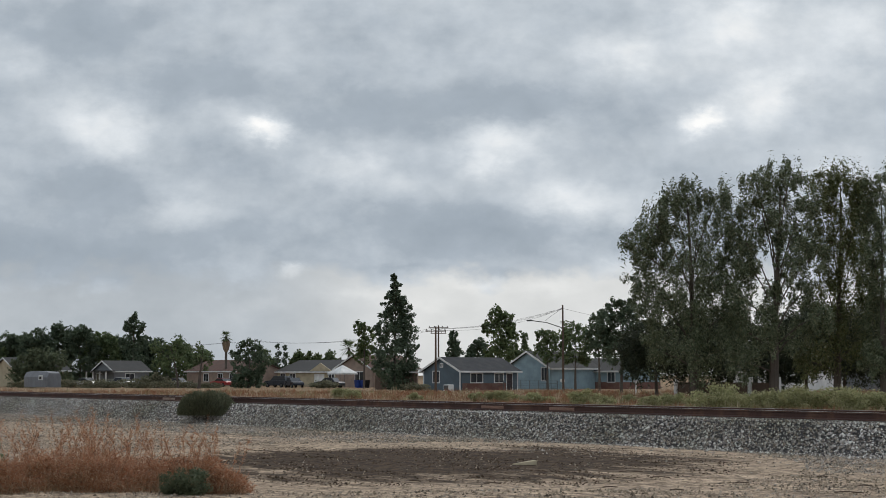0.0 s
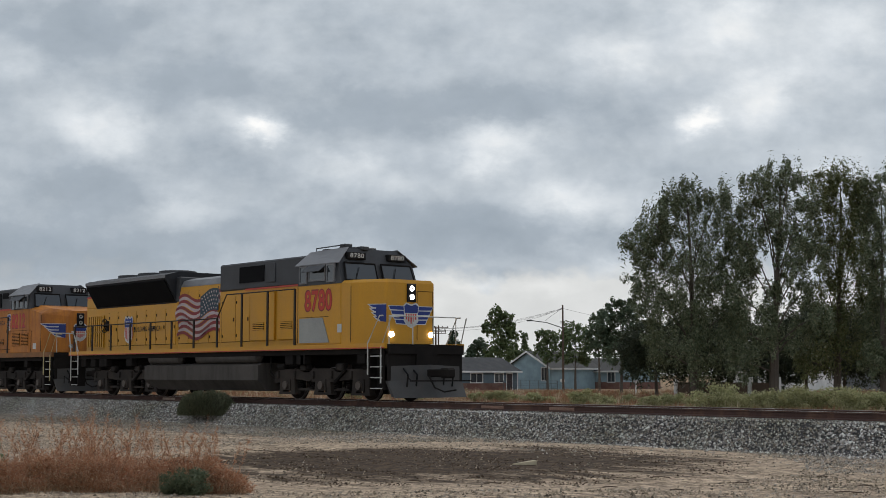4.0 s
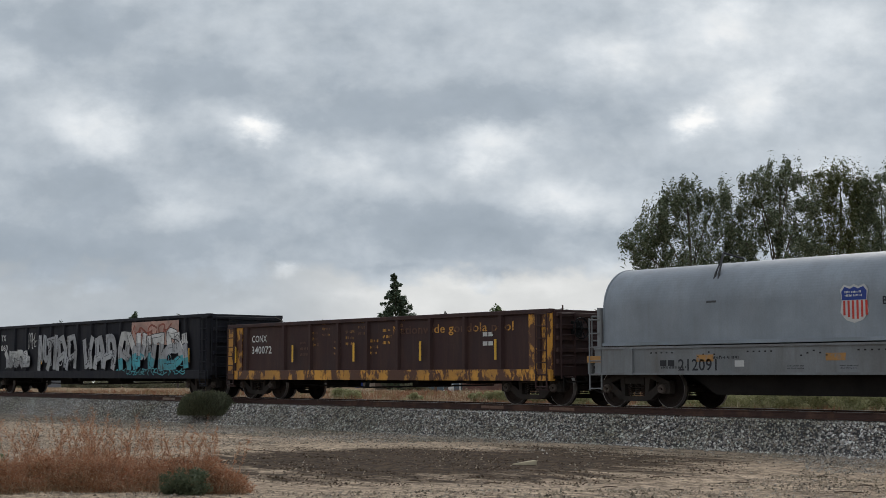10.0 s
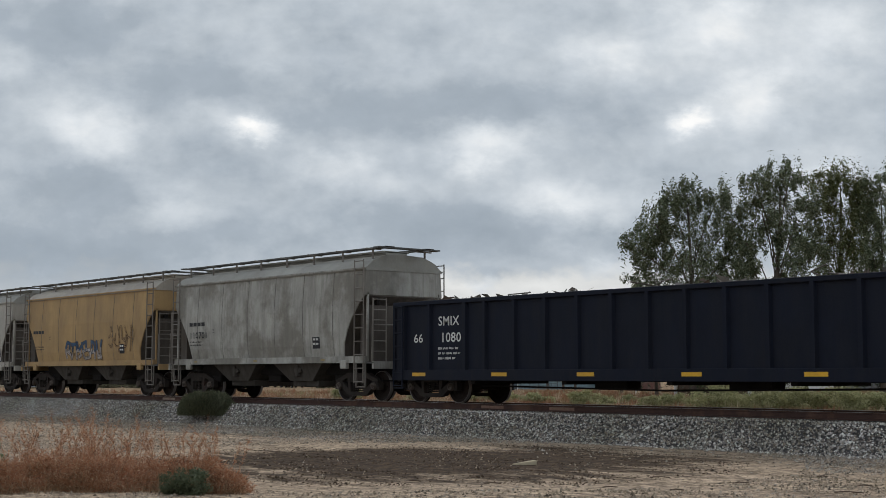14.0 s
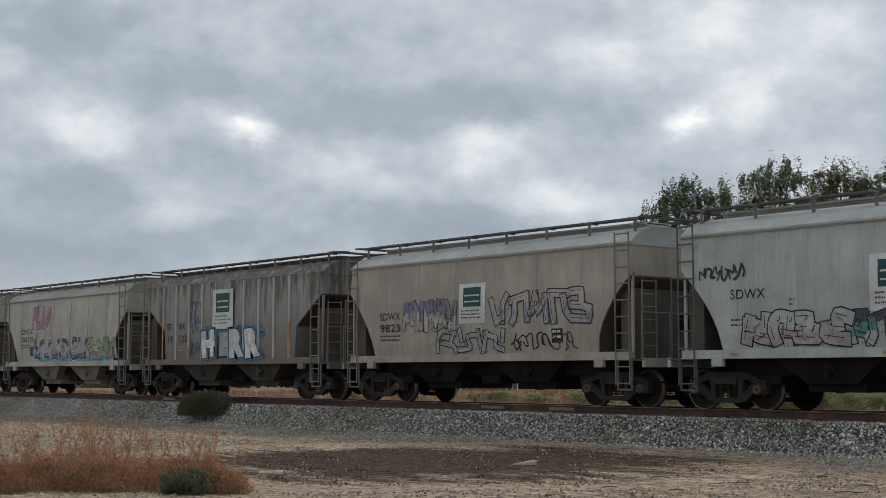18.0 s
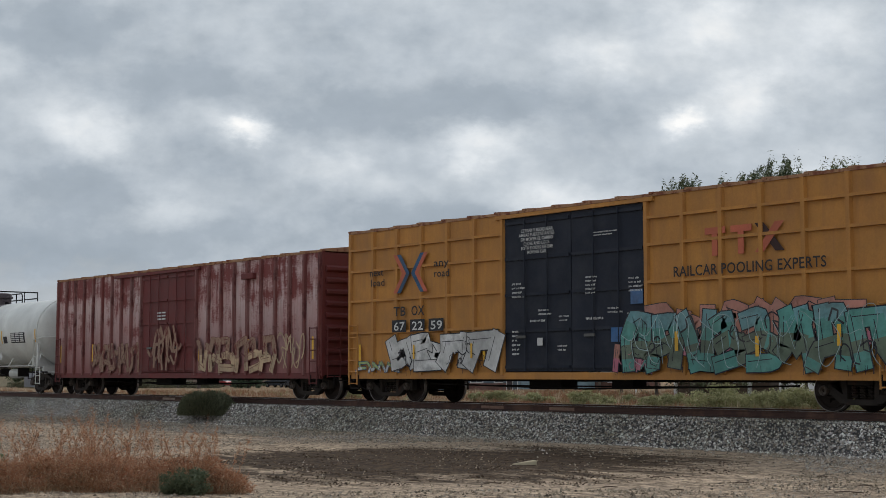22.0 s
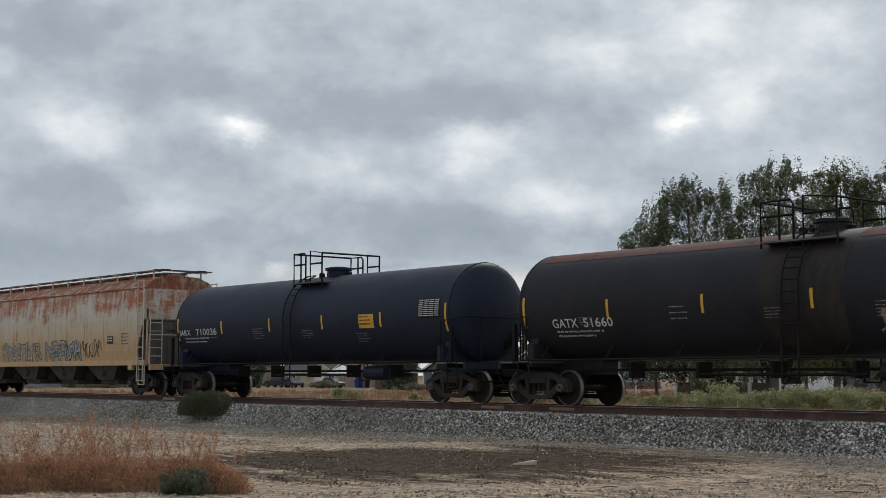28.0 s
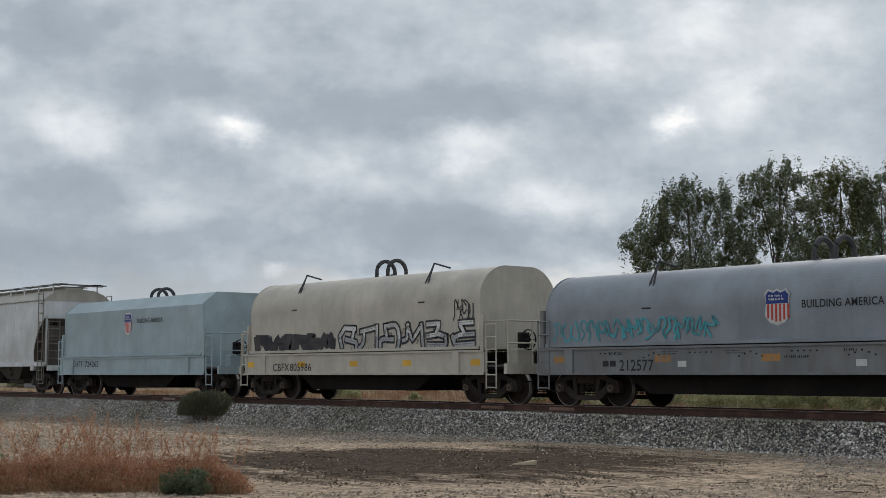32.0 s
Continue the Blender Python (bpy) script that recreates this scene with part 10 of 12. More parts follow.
def leaf_cloud(rng, centers, spread, count, size, droop=0.0):
    """Loose leaves about the centres: one four-cornered blade each."""
    n = len(centers)
    idx = rng.integers(0, n, count)
    off = rng.normal(size=(count, 3))
    off *= (rng.random(count) ** .45 / (np.linalg.norm(off, axis=1) + 1e-9))[:, None]
    c = centers[idx] + off * (spread[idx] if np.ndim(spread) > 1 else spread)
    # each blade faces outwards from its clump and hangs down along it
    face = off * 1.5 + rng.normal(size=(count, 3)) * .55 + np.array([0, 0, .25])
    face /= np.linalg.norm(face, axis=1)[:, None] + 1e-9
    a = rng.normal(size=(count, 3))
    a[:, 2] = a[:, 2] * (1 - droop) - droop * 2.2 * rng.random(count)
    a -= face * np.sum(a * face, axis=1)[:, None]
    a /= np.linalg.norm(a, axis=1)[:, None] + 1e-9
    b = np.cross(a, face)
    b /= np.linalg.norm(b, axis=1)[:, None] + 1e-9
    s = size * (0.55 + 0.9 * rng.random(count))[:, None]
    w = s * (0.55 if not droop else 0.30)
    v = np.stack([c - a * s * .5, c + b * w * .5, c + a * s * .5, c - b * w * .5], 1)
    f = np.arange(count * 4).reshape(-1, 4)
    return v.reshape(-1, 3), f


def crown_mesh(name, rng, centers, spread, count, size, material, droop=0.0):
    v, f = leaf_cloud(rng, centers, spread, count, size, droop)
    me = bpy.data.meshes.new(name)
    me.from_pydata(v.tolist(), [], f.tolist())
    me.materials.append(material)
    return me


def tree(pos, masses, material, label, size=.34, seed=0, trunk=.22, droop=0.0, dense=1.0, name="tree", bark=None):
    """masses: (across, up, radius) of the foliage on each limb; a trunk rises among them."""
    root = thing(name, label, "tree", "trees behind the field")
    root.location = pos
    rng = np.random.default_rng(seed + 100)
    subs, rad, mids = [], [], []
    total = 0
    for a, z, r in masses:
        q = rng.uniform(-1, 1) * r * .9
        c = Vector((ASIDE.x * a + AHEAD.x * q, ASIDE.y * a + AHEAD.y * q, z))
        mids.append((c, r))
        n = 22 + int(7 * r) if not droop else 20 + int(7 * r)
        u = rng.normal(size=(n, 3))
        u *= ((.40 + .72 * rng.random(n)) / np.linalg.norm(u, axis=1))[:, None]
        u[:, 2] *= 1.12
        k = np.array(c)[None] + u * r
        k[:, 2] = np.maximum(k[:, 2], .25)
        subs.append(k)
        m = r * ((.17 + .30 * rng.random(n)) if not droop else (.16 + .26 * rng.random(n)))
        rad.append(np.stack([m, m, m * (1.0 + 3.0 * droop * rng.random(n))], -1))
        total += dense * 30.0 * r * r / (size * size * (.5 if not droop else .34))
    subs, rad = np.concatenate(subs), np.concatenate(rad)
    ob = new("crown", crown_mesh("crown", rng, subs, rad, int(total), size, material, droop))
    ob.parent = root
    top = max(m[1] for m in masses)
    hi = [m for m in masses if m[1] > top * .6] or masses
    ax = sum(m[0] for m in hi) / len(hi)
    line = [Vector((0, 0, -.2)), ASIDE * ax * .2 + Vector((0, 0, top * .3)), ASIDE * ax * .6 + Vector((0, 0, top * .6)), ASIDE * ax + Vector((0, 0, top * .92))]
    bm = fresh()
    loft(bm, [[(p.x + r * math.cos(k * math.pi / 4), p.y + r * math.sin(k * math.pi / 4), p.z) for k in range(8)] for p, r in zip(line, (trunk * .9, trunk * .62, trunk * .36, trunk * .12))])
    part("trunk", fix(bm), bark or M_BARK, root)
    for c, r in mids:
        z0 = max(top * .12, c.z * .62)
        k = float(np.interp(z0, [q.z for q in line], range(len(line))))
        i = min(int(k), len(line) - 2)
        s = line[i].lerp(line[i + 1], k - i)
        bm = fresh()
        mid = s.lerp(c, .5) + Vector((0, 0, (c.z - s.z) * .12))
        tube(bm, [s, mid, c], trunk * (.08 + .025 * r), 5)
        part("limb", fix(bm), bark or M_BARK, root)
    return root


def round_crown(rng, h, w, clear=.0, n=9):
    """Foliage masses of a rounded crown, taller in the middle, uneven at the rim."""
    out = []
    for k in range(n):
        u = rng.uniform(-1, 1)
        hi = h * (1 - .32 * abs(u) ** 1.6) * rng.uniform(.86, 1.0)
        r = w * rng.uniform(.15, .23)
        out.append((u * (w / 2 - r * .7), max(r, hi - r), r))
    for z in np.arange(clear * h + w * .15, h * .75, w * .27):
        for u in (-.62, 0, .62):
            out.append((u * w / 2 + rng.uniform(-.08, .08) * w, z + rng.uniform(-.05, .05) * w, w * rng.uniform(.17, .24)))
    return out


def spire(h, w, n, seed):
    """Foliage masses of a narrow upright tree."""
    rng = random.Random(seed)
    return [(rng.uniform(-.3, .3) * w * (1 - k / n), h * (k + .45) / n, (w / 2) * (1.05 - .72 * (k / n) ** 1.5)) for k in range(n)]


def shrub(pos, w, h, material, label, leaves=1300, size=0.12, seed=0, name="shrub", category="shrub", group="shrubs by the track"):
    rng = np.random.default_rng(seed + 7)
    n = 26
    a, r = rng.random(n) * 6.283, np.sqrt(rng.random(n))
    z = h * (.06 + .78 * rng.random(n) ** 1.25 * np.sqrt(1 - .7 * r ** 2))
    cs = np.stack([r * np.cos(a) * w / 2.4, r * np.sin(a) * w / 2.4, z], -1)
    root = thing(name, label, category, group)
    root.location = pos
    ob = new("foliage", crown_mesh("foliage", rng, cs, np.array([w * .17, w * .17, h * .2]), leaves, size, material))
    ob.parent = root
    bm = fresh()
    for c in cs[:9]:
        tube(bm, [(0, 0, -.05), (c[0] * .5, c[1] * .5, c[2] * .6), tuple(c)], .012, 4)
    part("stem", fix(bm), M_BARK, root)
    return root


def sagebrush(pos, w, h, count, seed):
    """A tight dome of fine upright twigs, flat at its foot."""
    rng = np.random.default_rng(seed)
    root = thing("sagebrush", "dense dark olive-brown sagebrush on the ballast shoulder", "bush", "shrubs by the track")
    root.location = pos
    a, r = rng.random(count) * 6.283, rng.random(count) ** .5
    roof = h * (1 - r ** 4.5) ** .6 * (.90 + .10 * np.sin(a * 5 + r * 7))
    z = roof * rng.random(count) ** .7
    c = np.stack([r * np.cos(a) * w / 2, r * np.sin(a) * w / 2, z * .93], -1)
    d = np.stack([np.cos(a) * r * .8, np.sin(a) * r * .8, np.full(count, .9)], -1) + rng.normal(size=(count, 3)) * .38
    d /= np.linalg.norm(d, axis=1)[:, None]
    side = np.cross(d, rng.normal(size=(count, 3)))
    side /= np.linalg.norm(side, axis=1)[:, None] + 1e-9
    ln, wd = .05 + .10 * rng.random(count), .006 + .007 * rng.random(count)
    sw = side * wd[:, None]
    v = np.stack([c - sw * .5, c + sw * .5, c + d * (ln * .6)[:, None] + sw, c + d * ln[:, None], c + d * (ln * .6)[:, None] - sw], 1)
    me = bpy.data.meshes.new("twig_mass")
    me.from_pydata(v.reshape(-1, 3).tolist(), [], np.arange(count * 5).reshape(-1, 5).tolist())
    me.materials.append(M_SAGE_D)
    ob = new("twig_mass", me)
    ob.parent = root
    bm = fresh()
    for k in range(14):
        q, e = k * 2.4, .2 + .5 * rng.random()
        tube(bm, [(0, 0, -.1), (math.cos(q) * w * .2 * e, math.sin(q) * w * .2 * e, h * .3), (math.cos(q) * w * .42 * e, math.sin(q) * w * .42 * e, h * .7)], .014, 4)
    part("stem", fix(bm), M_BARK, root)
    return root


def tumbleweed(pos, w, h, count, seed, sprigs=0, material=None):
    """A dry mound of fine twigs with a few tall sprigs."""
    rng = np.random.default_rng(seed)
    root = thing("tumbleweed", "dry rust-brown tumbleweed of fine twigs", "bush", "dry weeds in the foreground")
    root.location = pos
    def twigs(c, d, ln, wd):
        n = len(c)
        side = np.cross(d, rng.normal(size=(n, 3)))
        side /= np.linalg.norm(side, axis=1)[:, None] + 1e-9
        bend = rng.normal(size=(n, 3)) * .25
        m = c + (d + bend * .3) * (ln * .5)[:, None]
        e = c + (d + bend) * ln[:, None]
        sw = side * wd[:, None]
        v = np.stack([c - sw, c + sw, m + sw * .8, e, m - sw * .8], 1).reshape(-1, 3)
        k = np.arange(n)[:, None] * 5
        return v, k + np.array([[0, 1, 2, 3, 4]])
    a, r = rng.random(count) * 6.283, np.sqrt(rng.random(count))
    zmax = h * np.sqrt(np.maximum(.05, 1 - r ** 2)) * (.72 + .28 * np.sin(a * 3 + seed) * np.cos(r * 5))
    c = np.stack([r * np.cos(a) * w / 2, r * np.sin(a) * w / 2, zmax * rng.random(count) ** .6], -1)
    d = c / np.array([w / 2, w / 2, h]) * .7 + rng.normal(size=(count, 3)) * .85 + np.array([0, 0, .25])
    d /= np.linalg.norm(d, axis=1)[:, None]
    v, f = twigs(c, d, .04 + .12 * rng.random(count) ** 1.5, .0022 + .0026 * rng.random(count))
    V, F = [v], [f]
    # dry seed heads, as specks among the twigs
    n = count // 2
    k = rng.integers(0, count, n)
    q = c[k] + d[k] * (.04 + .10 * rng.random(n))[:, None]
    v, f = twigs(q, rng.normal(size=(n, 3)), .010 + .012 * rng.random(n), .005 + .005 * rng.random(n))
    F.append(f + len(V[0]))
    V.append(v)
    for _ in range(sprigs):
        aa, rr = rng.random() * 6.283, rng.random() * .8
        base = np.array([rr * math.cos(aa) * w / 2, rr * math.sin(aa) * w / 2, h * .55])
        tall = rng.uniform(.4, .8)
        lean = rng.normal(size=2) * .35
        n = 90
        t = rng.random(n)
        cc = base + np.stack([lean[0] * t * tall, lean[1] * t * tall, t * tall], -1)
        dd = rng.normal(size=(n, 3)) * .7 + np.array([lean[0], lean[1], 1.0])
        dd /= np.linalg.norm(dd, axis=1)[:, None]
        v, f = twigs(cc, dd, .03 + .09 * rng.random(n), np.full(n, .0026))
        F.append(f + sum(len(q) for q in V))
        V.append(v)
    me = bpy.data.meshes.new("twig_mass")
    me.from_pydata(np.concatenate(V).tolist(), [], np.concatenate(F).tolist())
    me.materials.append(material or M_TUMBLE)
    ob = new("twig_mass", me)
    ob.parent = root
    return root


def plants():
    G = -0.28
    # tall drooping trees by the field, at the right of the houses
    gums = (
        (.1792, 112, [(-4.5, 12.0, 1.4), (-3.2, 13.9, 1.6), (-1.7, 15.6, 1.4), (-0.3, 16.3, 1.4), (2.0, 15.8, 1.4), (-2.4, 11.4, 1.9), (-4.0, 9.3, 1.4), (0.5, 13.0, 1.8), (-0.6, 9.3, 2.3), (1.5, 9.8, 1.8), (1.0, 6.6, 2.2), (-1.3, 5.7, 2.2), (-2.8, 3.9, 1.5), (0.3, 3.5, 2.0), (3.3, 14.2, 1.4), (3.6, 12.0, 1.6), (3.2, 9.6, 1.8), (3.4, 7.2, 1.7), (-2.2, 13.0, 1.4), (-3.3, 7.4, 1.3), (3.6, 4.4, 1.6)], M_GUM, .42),
        (.2349, 110, [(-1.2, 16.5, 1.3), (0.4, 17.3, 1.2), (1.7, 17.5, 1.2), (-0.7, 14.6, 1.5), (1.1, 15.0, 1.6), (-2.0, 12.3, 1.2), (-2.7, 8.3, 1.6), (-2.0, 5.2, 1.9), (-2.9, 3.0, 1.5), (1.3, 12.3, 1.3), (2.6, 13.6, 1.3), (2.3, 8.3, 1.3), (2.0, 5.2, 1.5), (-0.7, 4.8, 1.2), (-1.7, 10.5, 1.1), (1.2, 10.2, 1.1), (3.0, 15.4, 1.2), (3.3, 11.2, 1.4), (3.4, 6.6, 1.4), (0.1, 12.8, 1.3), (0.2, 8.6, 1.0), (-0.6, 6.6, .9)], M_GUM, .46),
        (.2801, 114, [(-0.9, 16.8, 1.5), (0.6, 17.4, 1.4), (1.7, 16.6, 1.3), (-0.4, 14.5, 1.7), (1.4, 13.8, 1.7), (-1.1, 12.2, 1.6), (0.6, 11.3, 1.7), (-0.4, 8.5, 1.7), (1.2, 7.4, 1.8), (-0.8, 5.3, 1.7), (1.0, 4.2, 1.8), (-1.7, 3.0, 1.4), (2.4, 12.2, 1.5), (2.5, 9.4, 1.5), (2.4, 15.0, 1.3)], M_GUM2, .38),
        (.3132, 110, [(-0.4, 16.3, 1.2), (1.1, 16.8, 1.3), (-0.2, 13.9, 1.3), (1.3, 12.8, 1.8), (-0.7, 11.4, 1.2), (0.0, 9.0, 1.5), (1.3, 7.4, 1.8), (-0.5, 6.1, 1.4), (0.4, 3.7, 1.6), (-0.9, 3.0, 1.2), (2.2, 3.9, 1.8)], M_GUM, .34))
    for i, (b, d, ms, mat, tr) in enumerate(gums):
        tree(at(b, d, G), ms, mat, "tall drooping gum tree with grey-green leaves", .27, 11 + i, tr, .8, .78, bark=M_GUMBARK)
    rng = np.random.default_rng(31)
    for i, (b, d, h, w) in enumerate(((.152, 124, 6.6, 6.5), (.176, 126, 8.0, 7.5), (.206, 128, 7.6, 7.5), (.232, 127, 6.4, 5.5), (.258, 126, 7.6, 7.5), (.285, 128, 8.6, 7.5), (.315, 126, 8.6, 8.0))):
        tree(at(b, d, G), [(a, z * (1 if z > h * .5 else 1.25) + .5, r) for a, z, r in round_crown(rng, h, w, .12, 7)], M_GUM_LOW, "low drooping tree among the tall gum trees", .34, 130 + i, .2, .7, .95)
    # yard and street trees
    for i, (b, d, ms, mat, lb, size) in enumerate((
            (-.0343, 182, [(-0.2, 14.6, 0.4), (0.1, 13.3, 0.7), (-0.4, 11.9, .9), (0.6, 11.4, 1.0), (-1.0, 10.1, 1.1), (1.3, 9.9, 1.1), (0.1, 9.2, 1.5), (-1.6, 8.1, 1.1), (1.7, 7.9, 1.2), (0.1, 7.0, 1.8), (-1.5, 5.7, 1.4), (1.7, 5.7, 1.4), (0.1, 4.4, 2.0), (-1.7, 3.3, 1.3), (1.8, 3.3, 1.3), (-0.7, 2.1, 1.6), (1.1, 1.9, 1.6), (0.1, 0.9, 1.7)], M_DARK, "tall ragged dark conifer beside a house", .32),
            (-.0561, 200, [(-0.6, 8.7, 1.0), (0.6, 7.9, 1.1), (-0.4, 6.7, 1.1), (0.7, 5.5, 1.1), (-0.4, 4.3, 1.1)], M_FRESH, "light green tree behind the roofs", .40),
            (.0404, 205, [(-0.5, 10.5, 1.2), (1.2, 10.0, 1.2), (-1.5, 8.9, 1.1), (0.5, 8.2, 1.8), (2.0, 8.0, 1.0), (0.0, 6.4, 1.7), (1.3, 5.4, 1.7), (-1.0, 4.9, 1.3)], M_FRESH, "large light green tree behind the roofs", .42),
            (.0743, 184, [(-0.6, 7.0, 1.0), (0.6, 6.7, 1.1), (-0.8, 5.4, 1.0), (0.9, 5.0, 1.1), (-0.2, 4.2, 0.8)], M_MID, "leafy street tree by a house", .36),
            (.094, 182, [(-0.7, 7.6, 1.1), (1.0, 7.3, 1.1), (-1.3, 6.2, 1.1), (0.1, 5.8, 1.6), (1.6, 5.9, 1.0), (-0.7, 4.2, 0.9), (1.2, 4.2, 0.9)], M_MID, "leafy street tree by a house", .36),
            (.1267, 150, [(-0.4, 8.9, 1.2), (1.3, 8.7, 1.2), (-1.7, 7.3, 1.3), (0.1, 6.7, 1.7), (1.9, 6.4, 1.6), (-1.9, 5.5, 1.3), (-0.2, 4.3, 1.7), (1.8, 4.0, 1.6), (3.1, 5.8, 1.6), (3.5, 3.4, 1.5)], M_DARK, "dark bushy tree behind the field", .34),
            (.1114, 172, [(-0.1, 8.2, 1.1), (-0.8, 6.8, 0.9), (0.7, 6.6, 1.1), (-0.4, 5.0, 1.1), (1.1, 4.5, 1.1)], M_DARK, "dark bushy tree behind the field", .36),
            (-.1384, 205, [(-0.4, 5.9, 1.2), (1.2, 5.4, 1.2), (-1.7, 4.4, 1.1), (0.2, 3.9, 1.5), (1.9, 3.6, 1.1), (-1.1, 2.3, 1.2), (0.9, 2.1, 1.2), (0, 1.3, 1.3), (-1.4, 1.1, 1.0), (1.5, 1.1, 1.0)], M_DARK, "round dark tree before a house", .40),
            (-.2211, 250, [(0.0, 12.0, 0.9), (-0.8, 10.6, 1.1), (1.0, 10.4, 1.2), (0.0, 8.5, 1.5), (1.6, 8.0, 1.2), (-1.0, 7.3, 1.3), (0.2, 5.6, 1.7), (.2, 3.2, 1.8)], M_DARK, "dark upright tree over the others", .46))):
        tree(at(b, d, G), ms, mat, lb, size, 40 + i, .2, 0, 1.0)
    tree(at(-.1881, 205, G), [(0.0, 6.8, 0.9), (-1.5, 6.2, 0.9), (1.3, 5.7, 0.8), (-0.8, 4.7, 0.8), (0.7, 3.9, 0.7), (-2.7, 5.2, 0.9), (-3.1, 3.5, 0.8), (-2.2, 3.6, .9), (-3.6, 6.0, .9)], M_MID, "half-bare tree with pale limbs", .36, 61, .22, 0, .55, bark=M_GUMBARK)
    tree(at(-.1735, 200, G), [(0.0, 5.8, 0.8), (1.0, 4.8, 0.8), (-0.6, 4.5, 0.7), (1.5, 3.9, 0.5), (-1.3, 3.2, .4), (.9, 2.9, .4)], M_MID, "pollarded tree with thick pale limbs", .36, 62, .3, 0, .6, bark=M_GUMBARK)
    rng = np.random.default_rng(77)
    for i, (b, d, h, w, mat, lb) in enumerate((
            (-.335, 258, 9.8, 7.5, M_DARK, "dark green grove tree"), (-.308, 258, 9.6, 7.5, M_DARK, "dark green grove tree"), (-.289, 256, 11.0, 7.0, M_DARK, "dark green grove tree"),
            (-.273, 258, 12.0, 6.6, M_DARK, "tall dark green grove tree"), (-.258, 258, 11.6, 6.6, M_DARK, "dark green grove tree"), (-.243, 260, 11.4, 7.0, M_MID, "dark green grove tree"),
            (-.205, 258, 9.2, 6.5, M_DARK, "dark green grove tree"), (-.232, 262, 9.4, 6.5, M_DARK, "dark green grove tree"), (-.214, 262, 9.0, 6.0, M_DARK, "dark green grove tree"), (-.300, 262, 10.4, 6.5, M_DARK, "dark green grove tree"), (-.322, 256, 9.0, 6.0, M_MID, "dark green grove tree"), (-.188, 258, 8.6, 6.0, M_MID, "green tree in a yard"), (-.172, 262, 7.6, 5.0, M_MID, "green tree in a yard"),
            (-.286, 222, 6.1, 8.4, M_OLIVE, "rounded olive-green tree in a yard"), (-.103, 250, 6.5, 3.4, M_FRESH, "low green tree behind the roofs"), (-.0925, 250, 6.8, 3.2, M_FRESH, "low green tree behind the roofs"),
            (-.080, 252, 6.2, 4.4, M_MID, "low green tree behind the roofs"), (-.127, 252, 6.6, 4.4, M_MID, "low green tree behind the roofs"), (-.205, 212, 2.4, 4.6, M_SAGE, "low brush pile under bare limbs"),
            (.0255, 225, 8.1, 4.6, M_DARK, "dark round tree behind the roofs"), (.052, 230, 7.0, 4.0, M_MID, "green tree behind the roofs"))):
        tree(at(b, d, G), round_crown(rng, h, w, 0, 9 if w > 5 else 6), mat, lb, .44, 80 + i, .18, 0, .9)
    for i, (b, d, h, w, n, mat, lb) in enumerate(((-.1175, 244, 7.5, 1.7, 6, M_DARK, "dark cypress behind the roofs"), (-.1125, 245, 7.3, 1.6, 6, M_DARK, "dark cypress behind the roofs"), (.0072, 215, 8.4, 3.2, 8, M_DARK, "sparse pine behind the roofs"), (.0585, 215, 8.4, 2.2, 7, M_MID, "spiky upright tree behind the roofs"))):
        tree(at(b, d, G), spire(h, w, n, i), mat, lb, .40, 110 + i, .14, 0, .8)
    # fan palms
    for b, d, h, r in ((-.1545, 242, 8.5, 1.35), (-.067, 225, 6.2, 1.9)):
        root = thing("palm_tree", "fan palm with a brown skirt of dead fronds" if b < -.1 else "arching green palm behind a roof", "palm tree", "trees behind the field")
        root.location = at(b, d, G)
        bm = fresh()
        tube(bm, [(0, 0, -.2), (0, 0, h)], .22, 8)
        part("trunk", fix(bm), M_BARK, root)
        rng = random.Random(3)
        for k in range(26):
            a, e = rng.uniform(0, 6.28), rng.uniform(-.9, 1.3)
            bm = fresh()
            d1 = Vector((math.cos(a) * math.cos(e), math.sin(a) * math.cos(e), math.sin(e)))
            sd = d1.cross(Vector((0, 0, 1))).normalized()
            p0 = Vector((0, 0, h))
            for q in range(-3, 4):
                tip = p0 + (d1 + sd * q * .16).normalized() * r - Vector((0, 0, .15))
                b0 = p0 + d1 * r * .35
                bm.faces.new([bm.verts.new(x) for x in (b0 - sd * .12, b0 + sd * .12, tip)])
            tube(bm, [p0, p0 + d1 * r * .4], .02, 4)
            part("frond", bm, M_MID, root)
        if b < -.1:
            bm = fresh()
            lathe(bm, [(h - 2.7, .22), (h - 2.2, .5), (h - 1.2, .72), (h - .6, .55), (h - .4, .2)], "z", 9)
            part("dead_skirt", fix(bm), M_SKIRT, root, "hanging brown skirt of dead fronds")
    # shrubs beyond the rails
    rng = random.Random(8)
    for i, (b, d, w, h) in enumerate(((.192, 73, 2.6, 1.05), (.2105, 72, 2.9, 1.2), (.232, 72, 2.5, 1.0), (.2465, 71, 2.7, 1.1), (.266, 72, 2.4, 1.0), (.2805, 71, 2.8, 1.1), (.302, 70, 2.3, .9), (.318, 70, 2.5, .95),
                                      (.100, 85, 2.0, .8), (.113, 87, 1.4, .55), (.150, 82, 1.7, .7), (.165, 80, 1.5, .75), (.040, 98, 2.0, .7), (.060, 96, 1.9, .6), (.025, 100, 1.2, .55), (.072, 94, 1.2, .5),
                                      (-.068, 110, 2.0, .8), (-.02, 105, 1.0, .5), (.133, 95, 1.0, .5))):
        shrub(at(b, d, G), w * 1.22, h * 1.45, M_SHRUB, "pale yellow-green rabbitbrush beyond the rails", 6000, .11, i)
